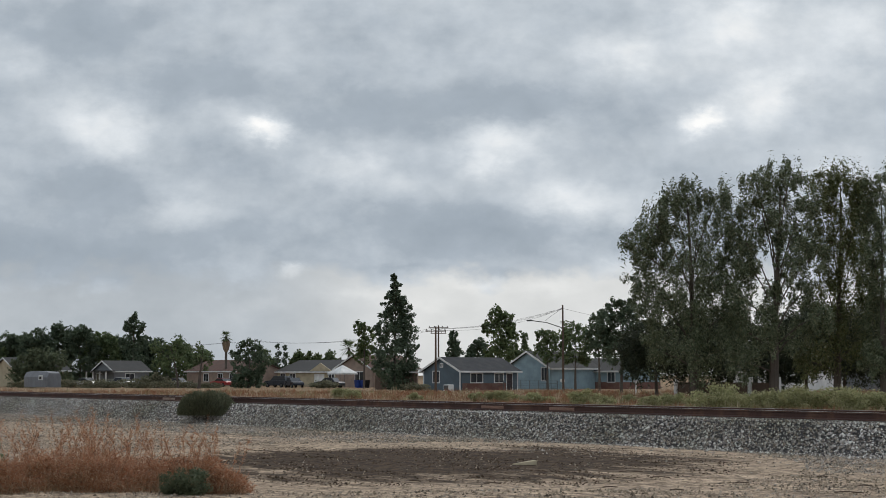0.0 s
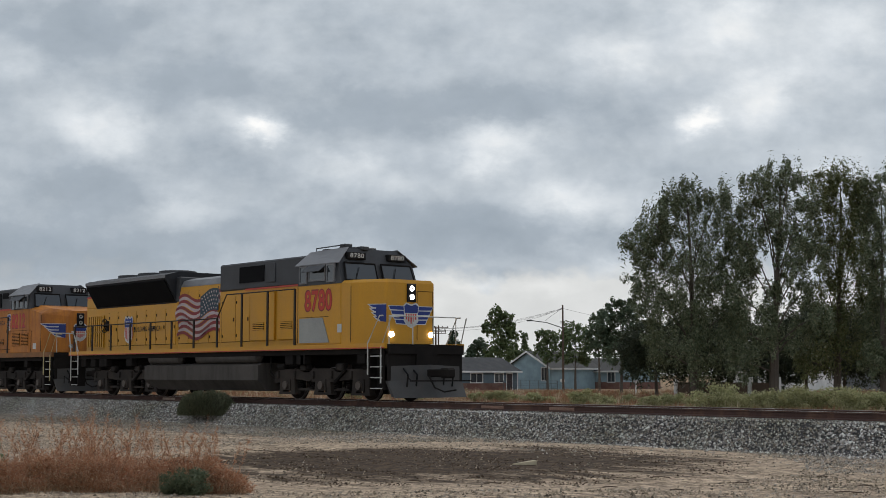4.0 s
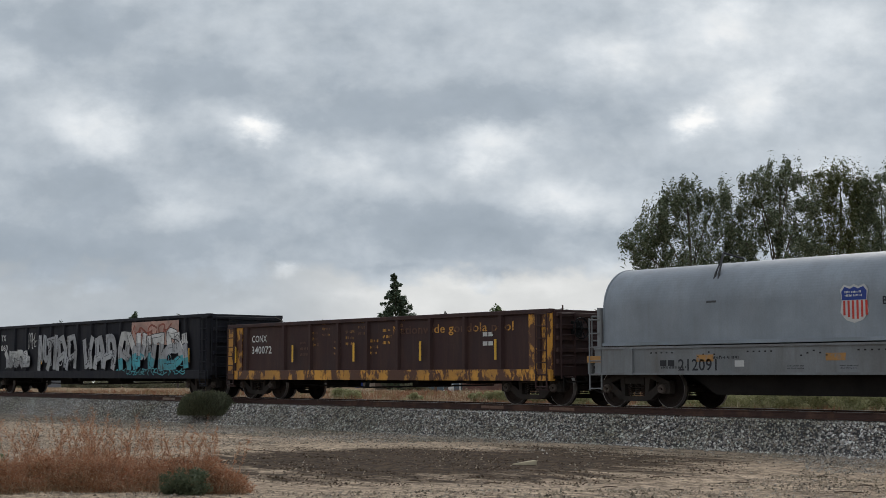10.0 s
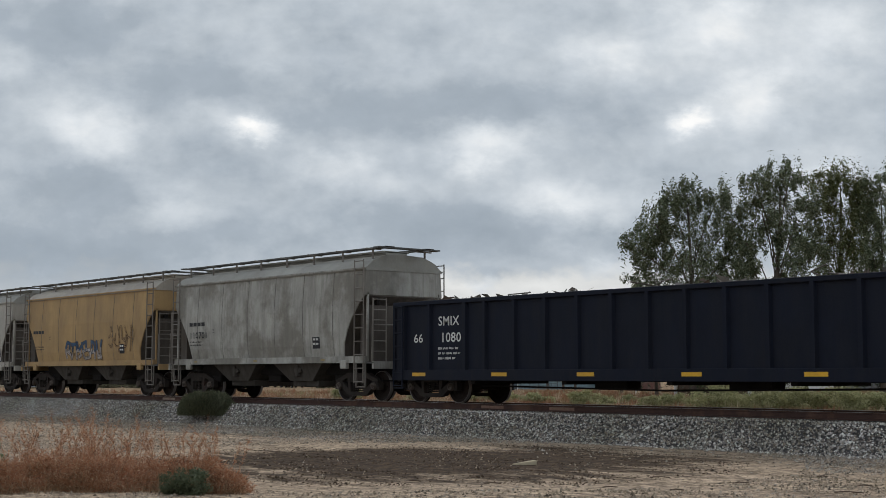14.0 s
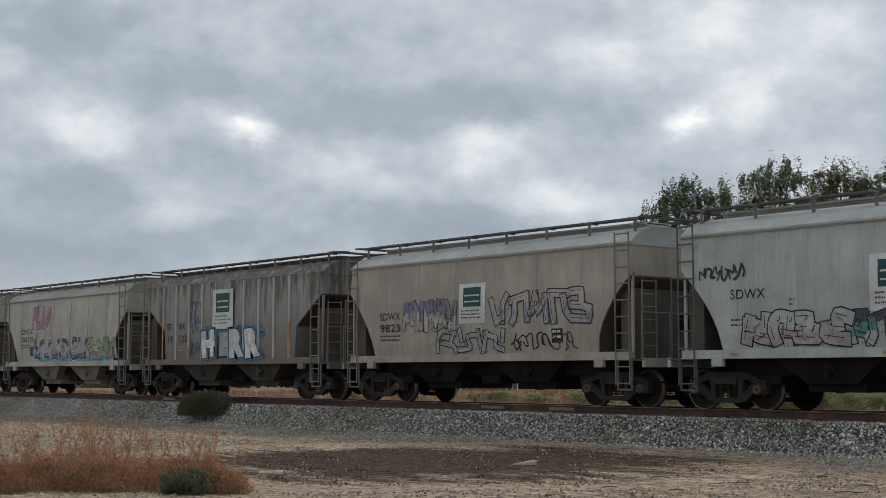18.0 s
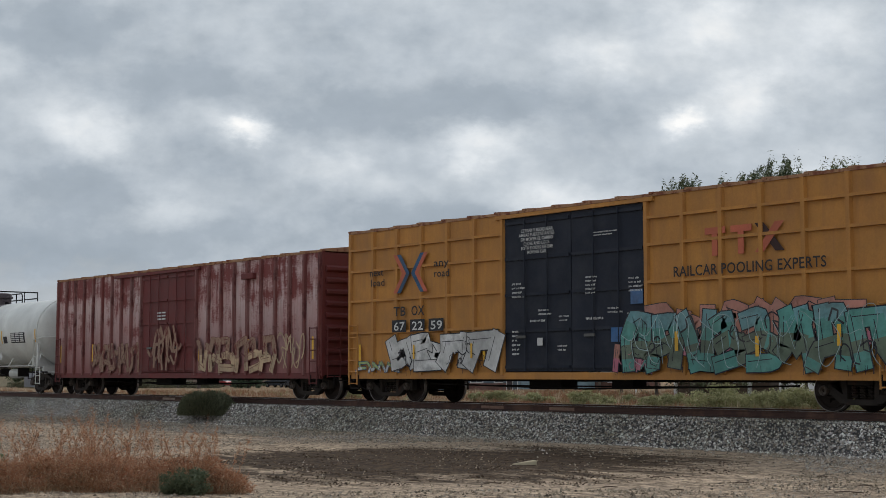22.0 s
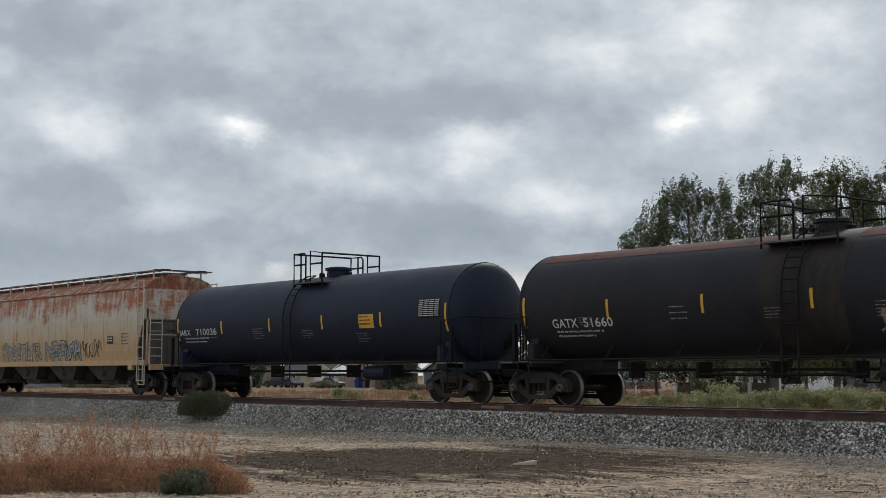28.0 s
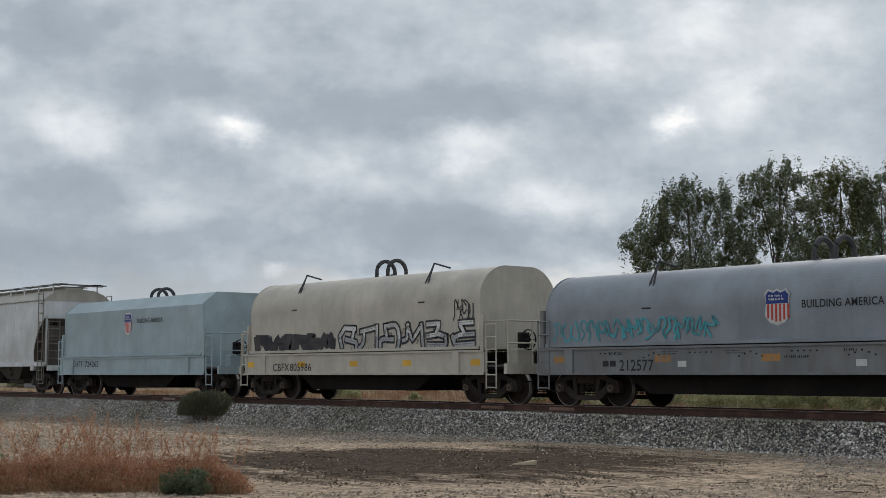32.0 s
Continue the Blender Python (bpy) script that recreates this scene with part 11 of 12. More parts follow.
    for i, (b, d, w, h) in enumerate(((-.262, 212, 6, 1.5), (-.245, 210, 6, 1.5), (-.228, 211, 6.5, 1.6), (-.213, 209, 5, 1.7), (-.196, 208, 6, 1.4), (-.18, 207, 5, 1.1), (-.30, 214, 5, 1.3), (-.165, 207, 4, .9), (-.085, 204, 5, 1.4), (-.02, 170, 4, 1.2))):
        shrub(at(b, d, G), w, h, M_SAGE, "low grey-green brush along a yard", 1500, .26, 200 + i, "yard_brush", "shrub", "brush along the yards")
    sagebrush((at(-.1672, 48.3).x, at(-.1672, 48.3).y, .26), 1.95, .86, 26000, 60)
    # foreground weeds
    for i, (b, d, w, h, n, sp) in enumerate(((-.305, 20.3, 1.5, .52, 8000, 5), (-.270, 20.6, 1.5, .56, 9000, 8), (-.238, 20.2, 1.4, .54, 9000, 9), (-.205, 20.5, 1.3, .46, 7500, 6), (-.172, 20.2, 1.1, .55, 8500, 5), (-.152, 19.9, .6, .30, 2500, 2),
                                            (-.248, 21.4, 1.3, .66, 4500, 12), (-.284, 21.5, 1.1, .60, 3000, 7), (-.325, 20.4, 1.2, .5, 3500, 3), (-.215, 21.6, 1.0, .45, 2500, 6), (-.180, 21.4, .8, .38, 1800, 4))):
        tumbleweed(at(b, d, 0), w, h, n, 70 + i, sp + 3)
    shrub(at(-.183, 19.4, 0), .72, .44, M_OLIVE, "low dark green bush among dry weeds", 5000, .035, 81, "green_bush", "bush", "dry weeds in the foreground")
    shrub(at(-.328, 25.0, 0), .9, .6, M_MID, "low dark green bush among dry weeds", 3000, .04, 82, "green_bush", "bush", "dry weeds in the foreground")
    # dry grass: foreground tufts and the field
    rng = np.random.default_rng(12)
    def blades(name, p, ln, wd, label, material=M_STRAW):
        n = len(p)
        d = rng.normal(size=(n, 3)) * .35 + np.array([0, 0, 1])
        d /= np.linalg.norm(d, axis=1)[:, None]
        a = rng.random(n) * 6.283
        s = np.stack([np.cos(a), np.sin(a), np.zeros(n)], -1) * wd[:, None]
        v = np.stack([p - s, p + s, p + d * ln[:, None]], 1).reshape(-1, 3)
        me = bpy.data.meshes.new(name)
        me.from_pydata(v.tolist(), [], np.arange(n * 3).reshape(-1, 3).tolist())
        me.materials.append(material)
        return tagged(new(name, me), label, "grass", kind="stuff")
    def sown(n, near, far, share, k):
        """Clumps of grass over the field, thick in some places and thin in others."""
        m = n // 14
        d = near + (far - near) * rng.random(m) ** 1.3
        b = rng.uniform(-.36, .36, m)
        px, py = AHEAD.x * d + ASIDE.x * b * d, AHEAD.y * d + ASIDE.y * b * d
        patch = np.sin(px * .31 + 2 + k) * np.cos(py * .27 + k) + .6 * np.sin(px * .9 + py * .5 + 2 * k)
        ok = (py > TRACK_Y + 3.6) & (patch > share + .9 * rng.random(m))
        tall = rng.uniform(.5, 1.25, m)[ok].repeat(14)
        px, py = (q[ok].repeat(14) + rng.normal(size=ok.sum() * 14) * .16 for q in (px, py))
        return np.stack([px, py, np.where(py > 51, G, G * np.clip((py - 31) / 20, 0, 1))], -1), tall
    for name, mat, n, share, k, size, lb in (("field_grass", M_STRAW, 80000, -1.0, 0, .42, "dry tan grass across the field"), ("rust_weeds", M_RUSTY, 80000, -.5, 1.7, .58, "rust-coloured dry weeds across the field"),
                                             ("green_weeds", M_WEED, 16000, -.4, 4.1, .45, "patches of low green weeds in the field"), ("pale_stalks", M_PALE, 14000, -.6, 2.6, .9, "pale bleached stalks standing in the field")):
        p, tall = sown(n, 46, 165, share, k)
        m = len(p)
        blades(name, p, size * tall * (.45 + .55 * rng.random(m)), (.014 + .022 * rng.random(m)) * (.5 if mat == M_PALE else 1), lb, mat)
    n = 5000
    d = 19.4 + 2.2 * rng.random(n)
    b = rng.uniform(-.33, -.14, n)
    p = np.stack([AHEAD.x * d + ASIDE.x * b * d, AHEAD.y * d + ASIDE.y * b * d, np.zeros(n)], -1)
    blades("straw", p, .08 + .18 * rng.random(n), .002 + .002 * rng.random(n), "broken straw at the foot of the dry weeds")


plants()


# ---- houses and yards behind the field ----
G = -0.28
SIDING_B = surface("slate_blue_siding", (0.115, 0.15, 0.175), 0.7, dirt=(0.10, 0.12, 0.13), dirt_amt=0.3)
SIDING_L = surface("light_blue_siding", (0.27, 0.37, 0.41), 0.7, dirt=(0.24, 0.31, 0.33), dirt_amt=0.3)
SIDING_T = surface("tan_stucco", (0.46, 0.395, 0.27), 0.85, dirt=(0.25, 0.21, 0.16), dirt_amt=0.3)
SIDING_P = surface("pinkish_stucco", (0.33, 0.25, 0.20), 0.85, dirt=(0.25, 0.2, 0.16), dirt_amt=0.3)
SIDING_G = surface("grey_siding", (0.19, 0.20, 0.205), 0.8, dirt=(0.14, 0.14, 0.14), dirt_amt=0.3)
TRIM = surface("white_trim", (0.72, 0.72, 0.70), 0.6, dirt=(0.5, 0.5, 0.48), dirt_amt=0.3)
SHINGLE = surface("dark_shingle", (0.042, 0.046, 0.052), 0.9, dirt=(0.09, 0.09, 0.09), dirt_amt=0.5, fine=12, bump=0.5)
SHINGLE_G = surface("grey_shingle", (0.072, 0.072, 0.07), 0.9, dirt=(0.07, 0.07, 0.07), dirt_amt=0.5, fine=12, bump=0.5)
SHINGLE_R = surface("brown_shingle", (0.13, 0.08, 0.065), 0.9, dirt=(0.08, 0.06, 0.05), dirt_amt=0.5, fine=12, bump=0.5)
BRICK = surface("brick_wainscot", (0.17, 0.085, 0.065), 0.9, dirt=(0.25, 0.2, 0.17), dirt_amt=0.5, fine=9)
WOOD = surface("weathered_board", (0.13, 0.09, 0.065), 0.9, dirt=(0.07, 0.05, 0.04), dirt_amt=0.6, streak=0.3)
PANE = glass_mat("window_glass", (0.035, 0.04, 0.045))
for m_ in (SHINGLE, SHINGLE_G, SHINGLE_R):
    m_.node_tree.nodes["Principled BSDF"].inputs["Specular IOR Level"].default_value = 0.12
DOOR_D = surface("dark_door", (0.05, 0.035, 0.035), 0.6)


def wall_window(root, face, a, z0, w, h, pos):
    """A framed window on a wall; face is 'south' (towards the track) or 'east'."""
    wd = new("window")
    wd.parent = root
    def put(name, parent, m, a0, a1, q0, q1, out, dep):
        bm = fresh()
        if face == "south":
            box(bm, a0, a1, pos - out - dep, pos - out + .02, q0, q1)
        else:
            box(bm, pos + out - .02, pos + out + dep, a0, a1, q0, q1)
        return part(name, bm, m, parent)
    put("pane", wd, PANE, a, a + w, z0, z0 + h, .0, .03)
    t = .11
    for a0, a1, q0, q1 in ((a - t, a, z0 - t, z0 + h + t), (a + w, a + w + t, z0 - t, z0 + h + t), (a, a + w, z0 - t, z0), (a, a + w, z0 + h, z0 + h + t), (a + w / 2 - .03, a + w / 2 + .03, z0, z0 + h)):
        put("frame", wd, TRIM, a0, a1, q0, q1, .0, .07)
    return wd


def house(corner, wx, ly, eave, peak, ridge, wall, roof, label, over=.45, trim=TRIM, wainscot=None):
    """corner: the one nearest the track on the train's side. The house reaches wx towards -x and ly towards +y."""
    root = thing("house", label, "house", "houses behind the field")
    root.location = (corner.x, corner.y, G)
    for nm, a in (("wall", (-wx, 0, -.08, .08)), ("wall", (-wx, 0, ly - .08, ly + .08)), ("wall", (-wx - .08, -wx + .08, .09, ly - .09)), ("wall", (-.08, .08, .09, ly - .09))):
        solid(nm, root, wall, (*a, -.3, eave))
    if ridge == "y":
        for y in (0, ly):
            bm = fresh()
            prism(bm, [(-wx, eave), (0, eave), (-wx / 2, peak)], y - .07, y + .07, "y")
            part("gable", fix(bm), wall, root)
        for s in (-1, 1):
            bm = fresh()
            e = -wx / 2 + s * (wx / 2 + over)
            ze = eave - over * (peak - eave) / (wx / 2)
            prism(bm, [(-wx / 2, peak + .02), (e, ze + .02), (e, ze + .16), (-wx / 2, peak + .18)], -over, ly + over, "y")
            part("roof", fix(bm), roof, root)
            bm = fresh()
            prism(bm, [(-wx / 2, peak - .06), (e, ze - .06), (e, ze + .18), (-wx / 2, peak + .20)], -over - .06, -over - .01, "y")
            part("barge_board", fix(bm), trim, root, "white barge board")
            solid("fascia", root, trim, (min(e, e + s * .05), max(e, e + s * .05), -over, ly + over, ze - .04, ze + .18))
    else:
        for x in (-wx, 0):
            bm = fresh()
            prism(bm, [(0, eave), (ly, eave), (ly / 2, peak)], x - .07, x + .07, "x")
            part("gable", fix(bm), wall, root)
        for s in (-1, 1):
            bm = fresh()
            e = ly / 2 + s * (ly / 2 + over)
            ze = eave - over * (peak - eave) / (ly / 2)
            prism(bm, [(ly / 2, peak + .02), (e, ze + .02), (e, ze + .16), (ly / 2, peak + .18)], -wx - over, over, "x")
            part("roof", fix(bm), roof, root)
            solid("fascia", root, trim, (-wx - over, over, min(e, e + s * .05), max(e, e + s * .05), ze - .04, ze + .18))
    if wainscot:
        solid("brick_wainscot", root, wainscot, (-wx, .0, -.14, -.09, 0, .95), (.09, .14, 0, ly, 0, .95))
    return root


def vehicle(pos, yaw, length, height, paint, label, suv=False):
    root = thing("car", label, "car", "parked cars")
    root.matrix_world = Matrix.Translation(pos) @ Matrix.Rotation(yaw, 4, "Z")
    h, L = height, length / 2
    bm = fresh()
    w = .88
    side = [(-L, .35), (-L, .75), (-L * .9, .92), (-L * .5, .98), (L * .45, .98), (L * .92, .82), (L, .6), (L, .35)]
    if suv:
        side = [(-L, .35), (-L, 1.0), (-L * .95, 1.08), (L * .42, 1.08), (L * .92, .98), (L, .7), (L, .35)]
    prism(bm, side, -w, w, "y")
    bmesh.ops.bevel(bm, geom=list(bm.edges), offset=.05, segments=1, affect="EDGES")
    part("body", fix(bm), paint, root)
    z0 = .98 if not suv else 1.08
    top = [(-L * .62, z0 - .02), (-L * .42, h - .03), (L * .12, h), (L * .45, z0 - .02)] if not suv else [(-L * .93, z0 - .02), (-L * .88, h), (L * .12, h), (L * .42, z0 - .02)]
    bm = fresh()
    prism(bm, top, -w + .1, w - .1, "y")
    part("glasshouse", fix(bm), PANE, root)
    bm = fresh()
    box(bm, top[1][0], top[2][0], -w + .08, w - .08, h - .04, h + .02, .02)
    part("roof", fix(bm), paint, root)
    for x in (-L * .62, L * .64):
        for y in (-w + .08, w - .08):
            bm = fresh()
            lathe(bm, [(y - .1, .2), (y - .1, .33), (y + .1, .33), (y + .1, .2)], "y", 16, (x, 0, .33))
            wl_ = part("wheel", fix(bm), M_BLACK, root)
            bm = fresh()
            lathe(bm, [(y - .112, .02), (y - .112, .2), (y + .112, .2), (y + .112, .02)], "y", 12, (x, 0, .33))
            part("rim", fix(bm), M_GRATE, wl_)
    return root


def town():
    # slate-blue house with a gable to the track
    c = at(.0125, 174)
    r = house(c, 7.1, 9.6, 2.45, 4.0, "y", SIDING_B, SHINGLE, "slate-blue bungalow with white trim and dark shingles", wainscot=None)
    wall_window(r, "south", -5.2, 1.0, 1.2, 1.35, -.08)
    wall_window(r, "south", -3.75, 2.95, .4, .35, -.08)
    wall_window(r, "east", 1.6, 1.0, 1.9, 1.1, .08)
    wall_window(r, "east", 5.6, 1.0, 1.4, 1.1, .08)
    solid("door", r, DOOR_D, (.06, .12, 7.7, 8.6, 0, 2.05))
    solid("door_frame", r, TRIM, (.06, .11, 7.58, 7.7, 0, 2.17), (.06, .11, 8.6, 8.72, 0, 2.17), (.06, .11, 7.7, 8.6, 2.05, 2.17))
    solid("brick_wainscot", r, BRICK, (.09, .15, .2, 7.5, 0, .9))
    for x, y in ((-7.1, -.1), (.0, -.1), (.1, 9.5)):
        solid("corner_board", r, TRIM, (x - .08, x + .08, y - .06, y + .06, 0, 2.4))
    solid("carport_roof", r, TRIM, (-11.2, -7.2, -.3, 5.5, 2.2, 2.36))
    for x in (-11, -9.2):
        solid("carport_post", r, WOOD, (x - .06, x + .06, -.2, -.08, 0, 2.2))
    # light blue house with its gable, and its long wing
    c = at(.0765, 188)
    r = house(c, 8.6, 9.0, 2.9, 5.0, "y", SIDING_L, SHINGLE_G, "light blue house with a steep white-trimmed gable")
    wall_window(r, "south", -1.6, 1.2, 1.0, 1.7, -.08)
    c = at(.126, 190)
    r = house(c, 13.5, 8.0, 2.5, 4.1, "x", SIDING_L, SHINGLE_G, "long pale blue house wing with brick skirting", wainscot=BRICK)
    for x in (-11.6, -8.2, -6.4, -2.2):
        wall_window(r, "south", x, 1.0, 1.3, 1.3, -.08)
    # tan house with a garage
    c = at(-.075, 228)
    r = house(c, 17.5, 9.5, 2.5, 4.3, "x", SIDING_T, SHINGLE_G, "low tan house with a grey roof and garage")
    solid("garage_door", r, TRIM, (-6.4, -3.6, -.13, -.08, 0, 2.1), label="pale panelled garage door")
    wall_window(r, "south", -16.5, .9, 1.4, 1.2, -.08)
    wall_window(r, "south", -13.6, .9, 1.6, 1.2, -.08)
    wall_window(r, "south", -2.2, 1.0, 1.4, 1.1, -.08)
    bm = fresh()
    prism(bm, [(-7.0, 2.6), (-1.0, 2.6), (-4.0, 3.9)], -.62, -.46, "y")
    part("entry_gable", fix(bm), SIDING_T, r)
    # brown-roofed house
    c = at(-.050, 218)
    r = house(c, 9.6, 9.0, 2.9, 4.9, "y", SIDING_P, SHINGLE_R, "brown-roofed stucco house with a white gable trim")
    wall_window(r, "south", -4.4, .9, 2.4, 1.5, -.08)
    # pinkish house behind the cars
    c = at(-.146, 238)
    r = house(c, 17.0, 9.0, 2.6, 4.4, "x", SIDING_P, SHINGLE_R, "low pinkish house with a brown roof")
    for x in (-6.2, -2.4, -11.0):
        wall_window(r, "south", x, .9, 1.5, 1.2, -.08)
    # grey house with a porch
    c = at(-.2337, 236)
    r = house(c, 7.6, 6.4, 2.6, 4.2, "y", SIDING_G, SHINGLE_G, "grey house with a white-posted front porch")
    wall_window(r, "south", -6.4, .9, 2.0, 1.2, -.08)
    wall_window(r, "east", 2.0, 1.0, 1.6, 1.1, .08)
    for x in (-7.4, -4.9, -2.4, -.1):
        solid("porch_post", r, TRIM, (x - .1, x + .1, -1.6, -1.4, 0, 2.5))
    solid("porch_roof", r, SHINGLE_G, (-8.0, .5, -1.9, -.1, 2.5, 2.66))
    # house at the far edge
    c = at(-.303, 232)
    house(c, 10, 9, 2.7, 4.7, "y", SIDING_T, SHINGLE_G, "tan house with a grey gable roof among trees")
    # white structure behind the gum trees
    c = at(.256, 165)
    r = house(c, 12, 8, 2.5, 3.9, "x", TRIM, SHINGLE_G, "white low house half hidden by trees")
    wall_window(r, "south", -8, .9, 1.6, 1.2, -.08)
    wall_window(r, "south", -4, .9, 1.6, 1.2, -.08)
    c = at(.31, 170)
    house(c, 13, 8, 2.6, 4.2, "x", SIDING_G, SHINGLE_G, "grey low house half hidden by trees")
    # tarpaulin-covered trailer
    r = thing("covered_trailer", "travel trailer under a grey fabric cover", "trailer")
    p = at(-.2848, 205)
    r.location = (p.x, p.y, G)
    bm = fresh()
    loft(bm, [[(x, -1.2 * k, .15), (x, -1.25 * k, 1.6), (x, -.9 * k, 2.35 * q), (x, .9 * k, 2.35 * q), (x, 1.25 * k, 1.6), (x, 1.2 * k, .15)] for x, k, q in ((-4.1, .8, .9), (-3.6, 1, 1.0), (-1.2, 1.02, 1.06), (1.2, 1.02, 1.04), (3.5, 1, 1.02), (4.0, .85, .92))])
    part("cover", fix(bm), surface("grey_tarpaulin", (0.20, 0.21, 0.225), 0.6, dirt=(0.13, 0.13, 0.14), dirt_amt=0.5, streak=0.5), r)
    solid("window_patch", r, TRIM, (1.6, 3.0, -1.32, -1.26, 1.2, 1.9))
    solid("window_dark", r, PANE, (1.9, 2.6, -1.35, -1.33, 1.3, 1.7))
    # canopy tent
    r = thing("canopy_tent", "white peaked canopy tent on thin legs", "tent")
    p = at(-.0715, 214)
    r.location = (p.x, p.y, G)
    bm = fresh()
    loft(bm, [[(-1.65, -1.65, 2.0), (1.65, -1.65, 2.0), (1.65, 1.65, 2.0), (-1.65, 1.65, 2.0)], [(-1.65, -1.65, 2.25), (1.65, -1.65, 2.25), (1.65, 1.65, 2.25), (-1.65, 1.65, 2.25)], [(-.1, -.1, 3.4), (.1, -.1, 3.4), (.1, .1, 3.4), (-.1, .1, 3.4)]])
    part("canopy", fix(bm), TRIM, r)
    for x in (-1.55, 1.55):
        for y in (-1.55, 1.55):
            solid("leg", r, M_GRATE, (x - .03, x + .03, y - .03, y + .03, 0, 2.1))
    # wheeled bins
    for b in (-.0605, -.0572, -.0545):
        r = thing("wheelie_bin", "blue plastic wheeled bin with a lid", "bin", "bins by the fence")
        p = at(b, 206)
        r.location = (p.x, p.y, G)
        bm = fresh()
        loft(bm, [[(-.3, -.3, .05), (.3, -.3, .05), (.3, .3, .05), (-.3, .3, .05)], [(-.38, -.4, 1.1), (.38, -.4, 1.1), (.38, .4, 1.1), (-.38, .4, 1.1)]])
        part("body", fix(bm), surface("blue_plastic", (0.02, 0.05, 0.22), 0.5) if b < -.055 else M_BLACK, r)
        solid("lid", r, M_BLUE if b < -.055 else M_BLACK, (-.4, .4, -.45, .42, 1.1, 1.18))
    # parked cars
    dark = surface("dark_car_paint", (0.03, 0.035, 0.045), 0.3, fine=3, bump=0)
    red = surface("red_car_paint", (0.30, 0.03, 0.03), 0.3, fine=3, bump=0)
    white = surface("white_car_paint", (0.6, 0.6, 0.6), 0.3, fine=3, bump=0)
    for b, d, yaw, ln, h, pm, lb, suv in ((-.117, 218, .2, 4.7, 1.75, dark, "dark blue sport utility car parked by a garage", True), (-.157, 228, .1, 4.5, 1.4, red, "red sedan parked in a yard", False), (-.106, 214, 2.9, 4.4, 1.5, dark, "dark sedan parked beside a larger car", False),
                                          (-.255, 222, .3, 4.8, 1.45, white, "white sedan parked before a porch", False), (-.229, 222, .2, 5.2, 1.5, white, "white car parked before a grey house", False), (-.19, 225, .5, 4.6, 1.45, white, "white car parked under bare limbs", False), (-.081, 208, .4, 4.6, 1.5, dark, "dark car under a canopy tent", False)):
        vehicle(at(b, d, G), math.pi + yaw, ln, h, pm, lb, suv)
    # board fence and gate posts
    r = thing("board_fence", "brown weathered board fence beside a house", "fence")
    p = at(-.018, 180)
    r.location = (p.x, p.y, G)
    for k in range(44):
        solid("board", r, WOOD, (-9 + k * .2, -8.82 + k * .2, -.02, .02, 0, 1.7 + .06 * math.sin(k * 3.1)))
    for k in range(5):
        solid("post", r, WOOD, (-9 + k * 2.1, -8.9 + k * 2.1, .02, .12, 0, 1.8))
    r = thing("garden_wall", "pale gate posts and a dark panel fence under trees", "fence")
    p = at(.19, 128)
    r.location = (p.x, p.y, G)
    for k, x in enumerate((-4.0, -1.6, 4.5, 7.5)):
        solid("gate_post", r, TRIM, (x - .18, x + .18, -.18, .18, 0, 1.55 + .2 * (k > 1)))
    for x0, x1 in ((-3.8, -1.8), (-1.4, 4.3), (4.7, 7.3)):
        solid("panel", r, WOOD, (x0, x1, -.03, .03, .1, 1.25))
    r = thing("chain_fence", "low wire fence with thin steel posts", "fence")
    p = at(.068, 172)
    r.location = (p.x, p.y, G)
    for k in range(8):
        solid("post", r, M_GRATE, (-8 + k * 1.6, -7.95 + k * 1.6, -.03, .03, 0, 1.25))
    rail_line(r, "wire", [[(-8, 0, z), (3.2, 0, z)] for z in (.3, .6, .9, 1.22)], M_GRATE, .012)
    # small yard things
    for b, d in ((.085, 165), (.137, 140)):
        r = thing("mailbox", "white letter box on a post", "mailbox")
        p = at(b, d)
        r.location = (p.x, p.y, G)
        solid("post", r, TRIM, (-.06, .06, -.06, .06, 0, 1.1))
        solid("box", r, TRIM, (-.16, .16, -.28, .28, 1.1, 1.42), bev=.05)
    r = thing("air_unit", "white air conditioning unit by a wall", "appliance")
    p = at(.004, 166)
    r.location = (p.x, p.y, G)
    solid("case", r, TRIM, (-.5, .5, -.4, .4, 0, .8), bev=.04)
    solid("grille", r, M_GRATE, (-.4, .4, -.43, -.4, .15, .7))
    # utility poles with crossarms, and wires
    tops = []
    for b, d, h, arms, lb in ((-.134, 260, 8.6, ((8.2, 1.25),), "wooden utility pole with one crossarm"), (-.0032, 178, 8.2, ((7.9, 1.25), (7.2, 1.0)), "wooden utility pole with one crossarm"), (-.0052, 150, 7.1, ((6.6, 1.1),), "wooden utility pole with one crossarm"), (.0855, 158, 9.8, (), "tall wooden pole with a street lamp arm")):
        r = thing("utility_pole", lb, "utility pole", "poles behind the field")
        p = at(b, d)
        r.location = (p.x, p.y, G)
        bm = fresh()
        loft(bm, [[(q * math.cos(k * math.pi / 4), q * math.sin(k * math.pi / 4), z) for k in range(8)] for z, q in ((-.3, .14), (h, .085))])
        part("pole", fix(bm), WOOD, r)
        for z, w in arms:
            bm = fresh()
            a, bb = ASIDE * w, AHEAD * .06
            loft(bm, [[tuple(s * a + t * bb + Vector((0, 0, z + u))) for t, u in ((-1, -.05), (1, -.05), (1, .05), (-1, .05))] for s in (-1, 1)])
            part("crossarm", fix(bm), WOOD, r)
            for s in (-.9, -.4, .4, .9):
                bm = fresh()
                q = a * s
                lathe(bm, [(z + .07, .03), (z + .14, .06), (z + .22, .04)], "z", 8, (q.x, q.y, 0))
                part("insulator", fix(bm), M_GRATE, r)
        tops.append(Vector((p.x, p.y, G + h - .4)))
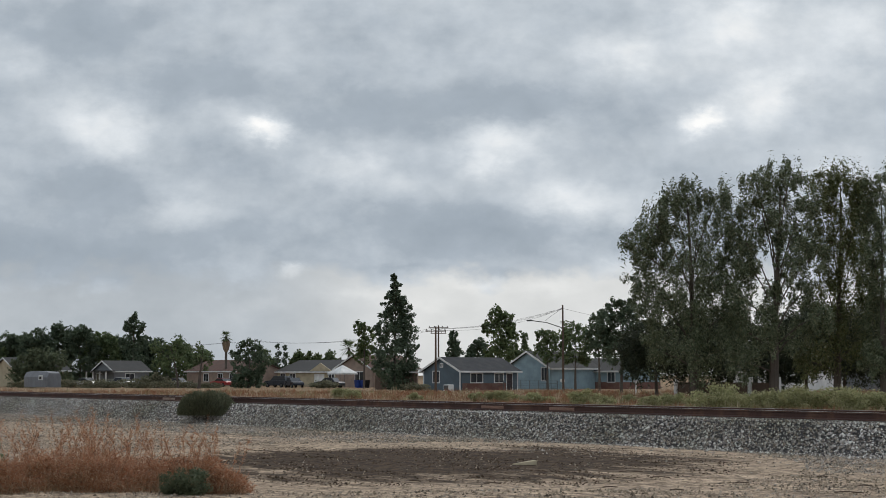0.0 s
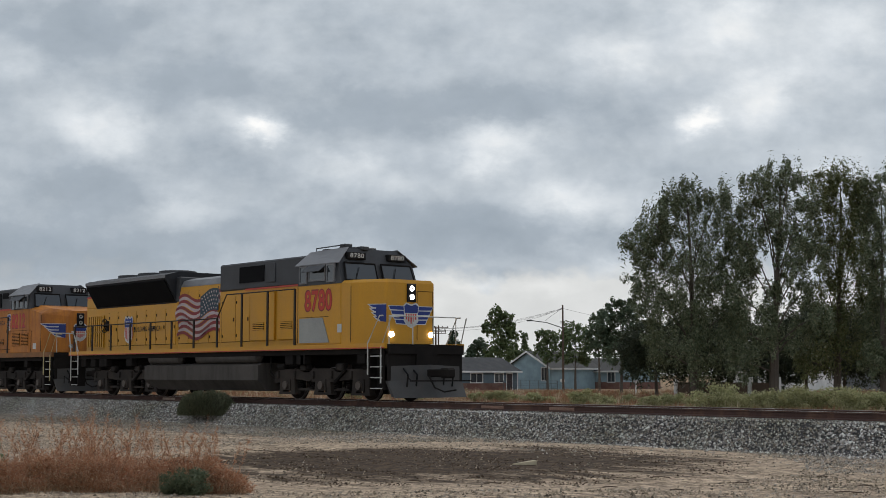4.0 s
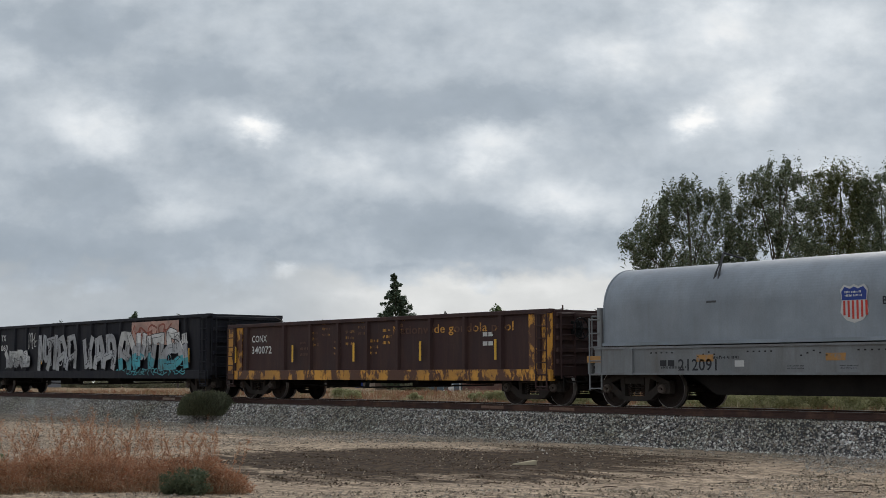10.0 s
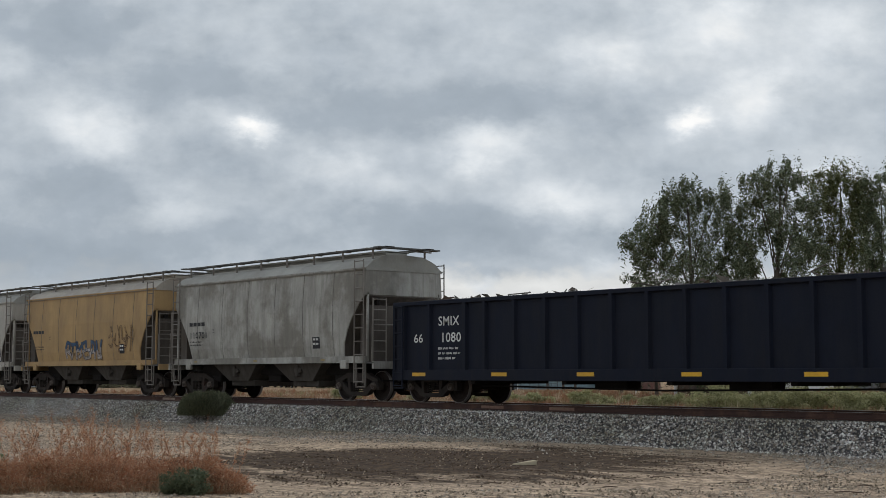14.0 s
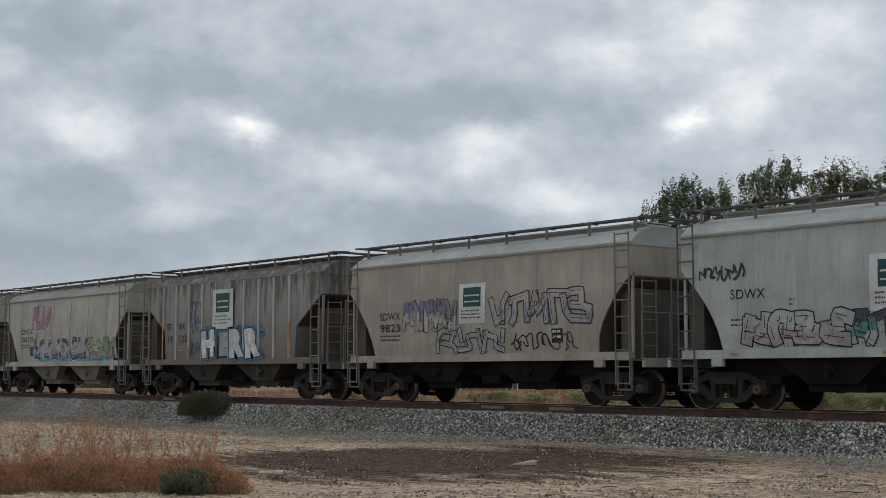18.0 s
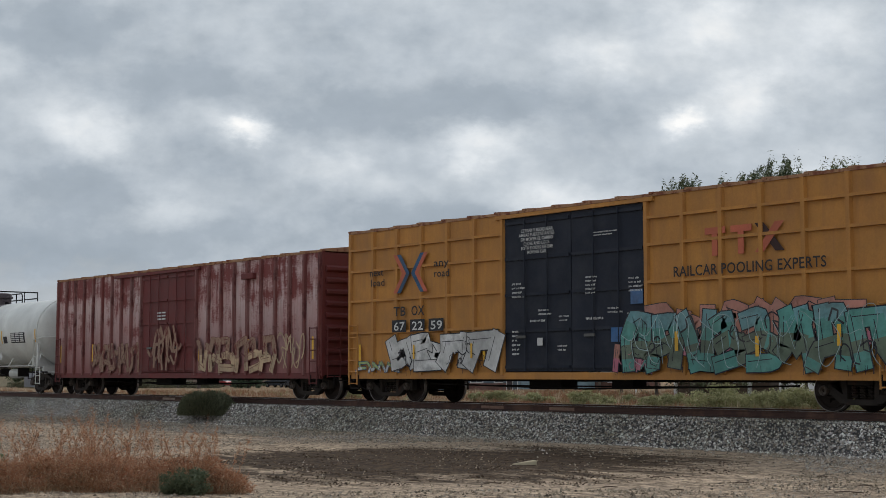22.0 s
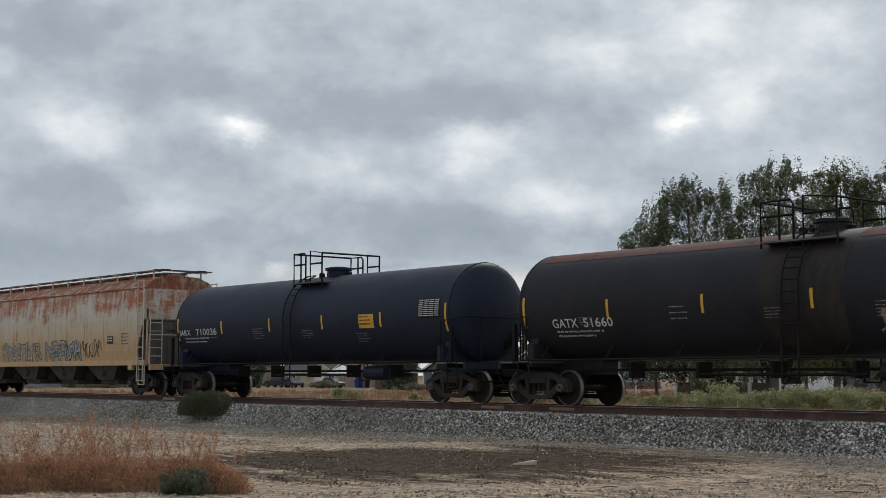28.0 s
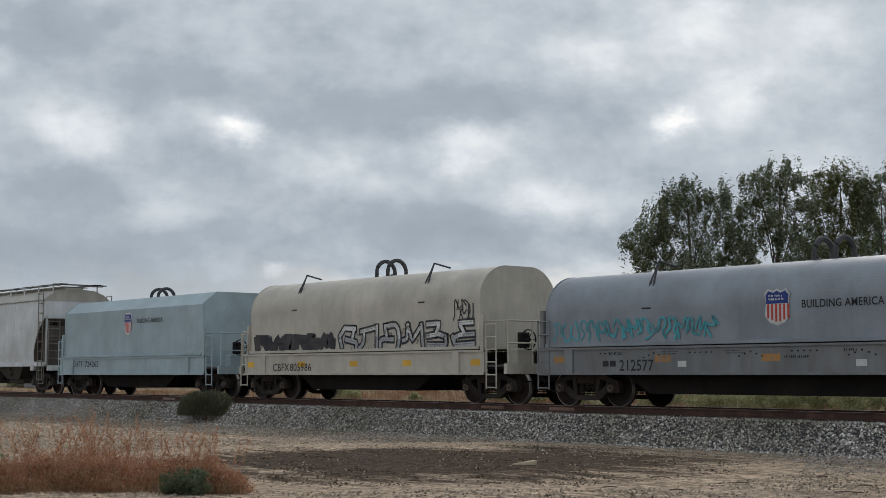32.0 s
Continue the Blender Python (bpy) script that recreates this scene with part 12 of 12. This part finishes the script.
        if not arms:
            e = -ASIDE * 3.6
            rail_line(r, "lamp_arm", [[(0, 0, h - 2.6), (e.x * .5, e.y * .5, h - 2.0), (e.x, e.y, h - 1.75)]], M_GRATE, .05)
            solid("lamp_head", r, M_GRATE, (e.x - .35, e.x + .2, e.y - .35, e.y + .05, h - 1.85, h - 1.68), bev=.04)
            rail_line(r, "stay_wire", [[(0, 0, h - .3), (e.x * .6, e.y * .6, h - 1.9)]], M_GRATE, .02)
    r = thing("overhead_wires", "thin overhead wires between poles", "wire")
    def wire(a, b, sag):
        rail_line(r, "wire", [[tuple(a.lerp(b, k / 10) - Vector((0, 0, sag * 4 * (k / 10) * (1 - k / 10)))) for k in range(11)]], M_BLACK, .012)
    far_l, far_r = at(-.36, 270, G + 8), at(.2, 190, G + 8.5)
    for o in (Vector((0, 0, 0)), ASIDE * .9, -ASIDE * .9):
        wire(tops[0] + o, far_l + o, 1.2)
        wire(tops[0] + o, tops[1] + o, 1.0)
        wire(tops[1] + o, tops[3] + o * .2, .6)
    wire(tops[2], tops[3], .8)
    wire(tops[3], far_r, .8)
    # pale scrap of board on the dirt
    r = thing("debris", "flat pale scrap of board lying on the dirt", "debris")
    p = at(.0573, 25.8)
    r.location = (p.x, p.y, ground_height(p.x, p.y))
    bm = fresh()
    a = [(-.22, -.06, .01), (.0, -.09, .01), (.24, .0, .01), (.18, .08, .01), (-.1, .07, .01)]
    loft(bm, [a, [(x * .95, y * .9, z + .05 + .03 * math.sin(x * 9)) for x, y, z in a]])
    part("board", fix(bm), SIDING_T, r)
    r.rotation_euler.z = .9
    for b, d, ln, yaw in ((.2865, 19.8, .40, .55), (.298, 20.9, .22, .9), (.1534, 22.6, .32, .6), (.1328, 24.0, .40, .7), (.165, 20.4, .20, .5), (.2105, 21.4, .24, .8), (.268, 22.8, .18, .2), (.035, 21.5, .26, .75), (-.02, 22.3, .2, .5), (.118, 20.8, .22, .95)):
        r = thing("stick", "short dark stick lying on the dirt", "debris", "sticks on the lane")
        p = at(b, d)
        r.location = (p.x, p.y, ground_height(p.x, p.y) + .012)
        r.rotation_euler.z = yaw
        bm = fresh()
        tube(bm, [(-ln / 2, 0, 0), (-ln * .1, .015, .012), (ln * .2, -.01, .008), (ln / 2, .02, .0)], .009, 6)
        part("stem", fix(bm), WOOD, r)


town()


# ---- what moves ----
def motions():
    even = (0, 8, 16, 24, 32)
    for ob, s in MOVERS:
        walk(ob, [(t, pose(s + SPEED * t, TRACK_Y, RAIL_TOP)) for t in even])
    # wheels roll while their car passes before the camera
    for ob, x, r, base in WHEELS:
        t0 = max(0.0, (-84 - base) / SPEED)
        t1 = min(32.0, (8 - base) / SPEED)
        rows = [(0, pose(x, 0, r))]
        f0, f1 = int(t0 * FPS) + 1, int(t1 * FPS)
        for f in range(max(1, f0), f1 + 1):
            rows.append((f / FPS, pose(x, 0, r, 0, math.degrees((f - f0) / FPS * SPEED / r), 0)))
        if f1 < 32 * FPS:
            rows.append((32, rows[-1][1]))
        walk(ob, rows)
    walk(SKY, [(t, Matrix.Translation(ASIDE * (-30 * t / 32))) for t in even])


motions()
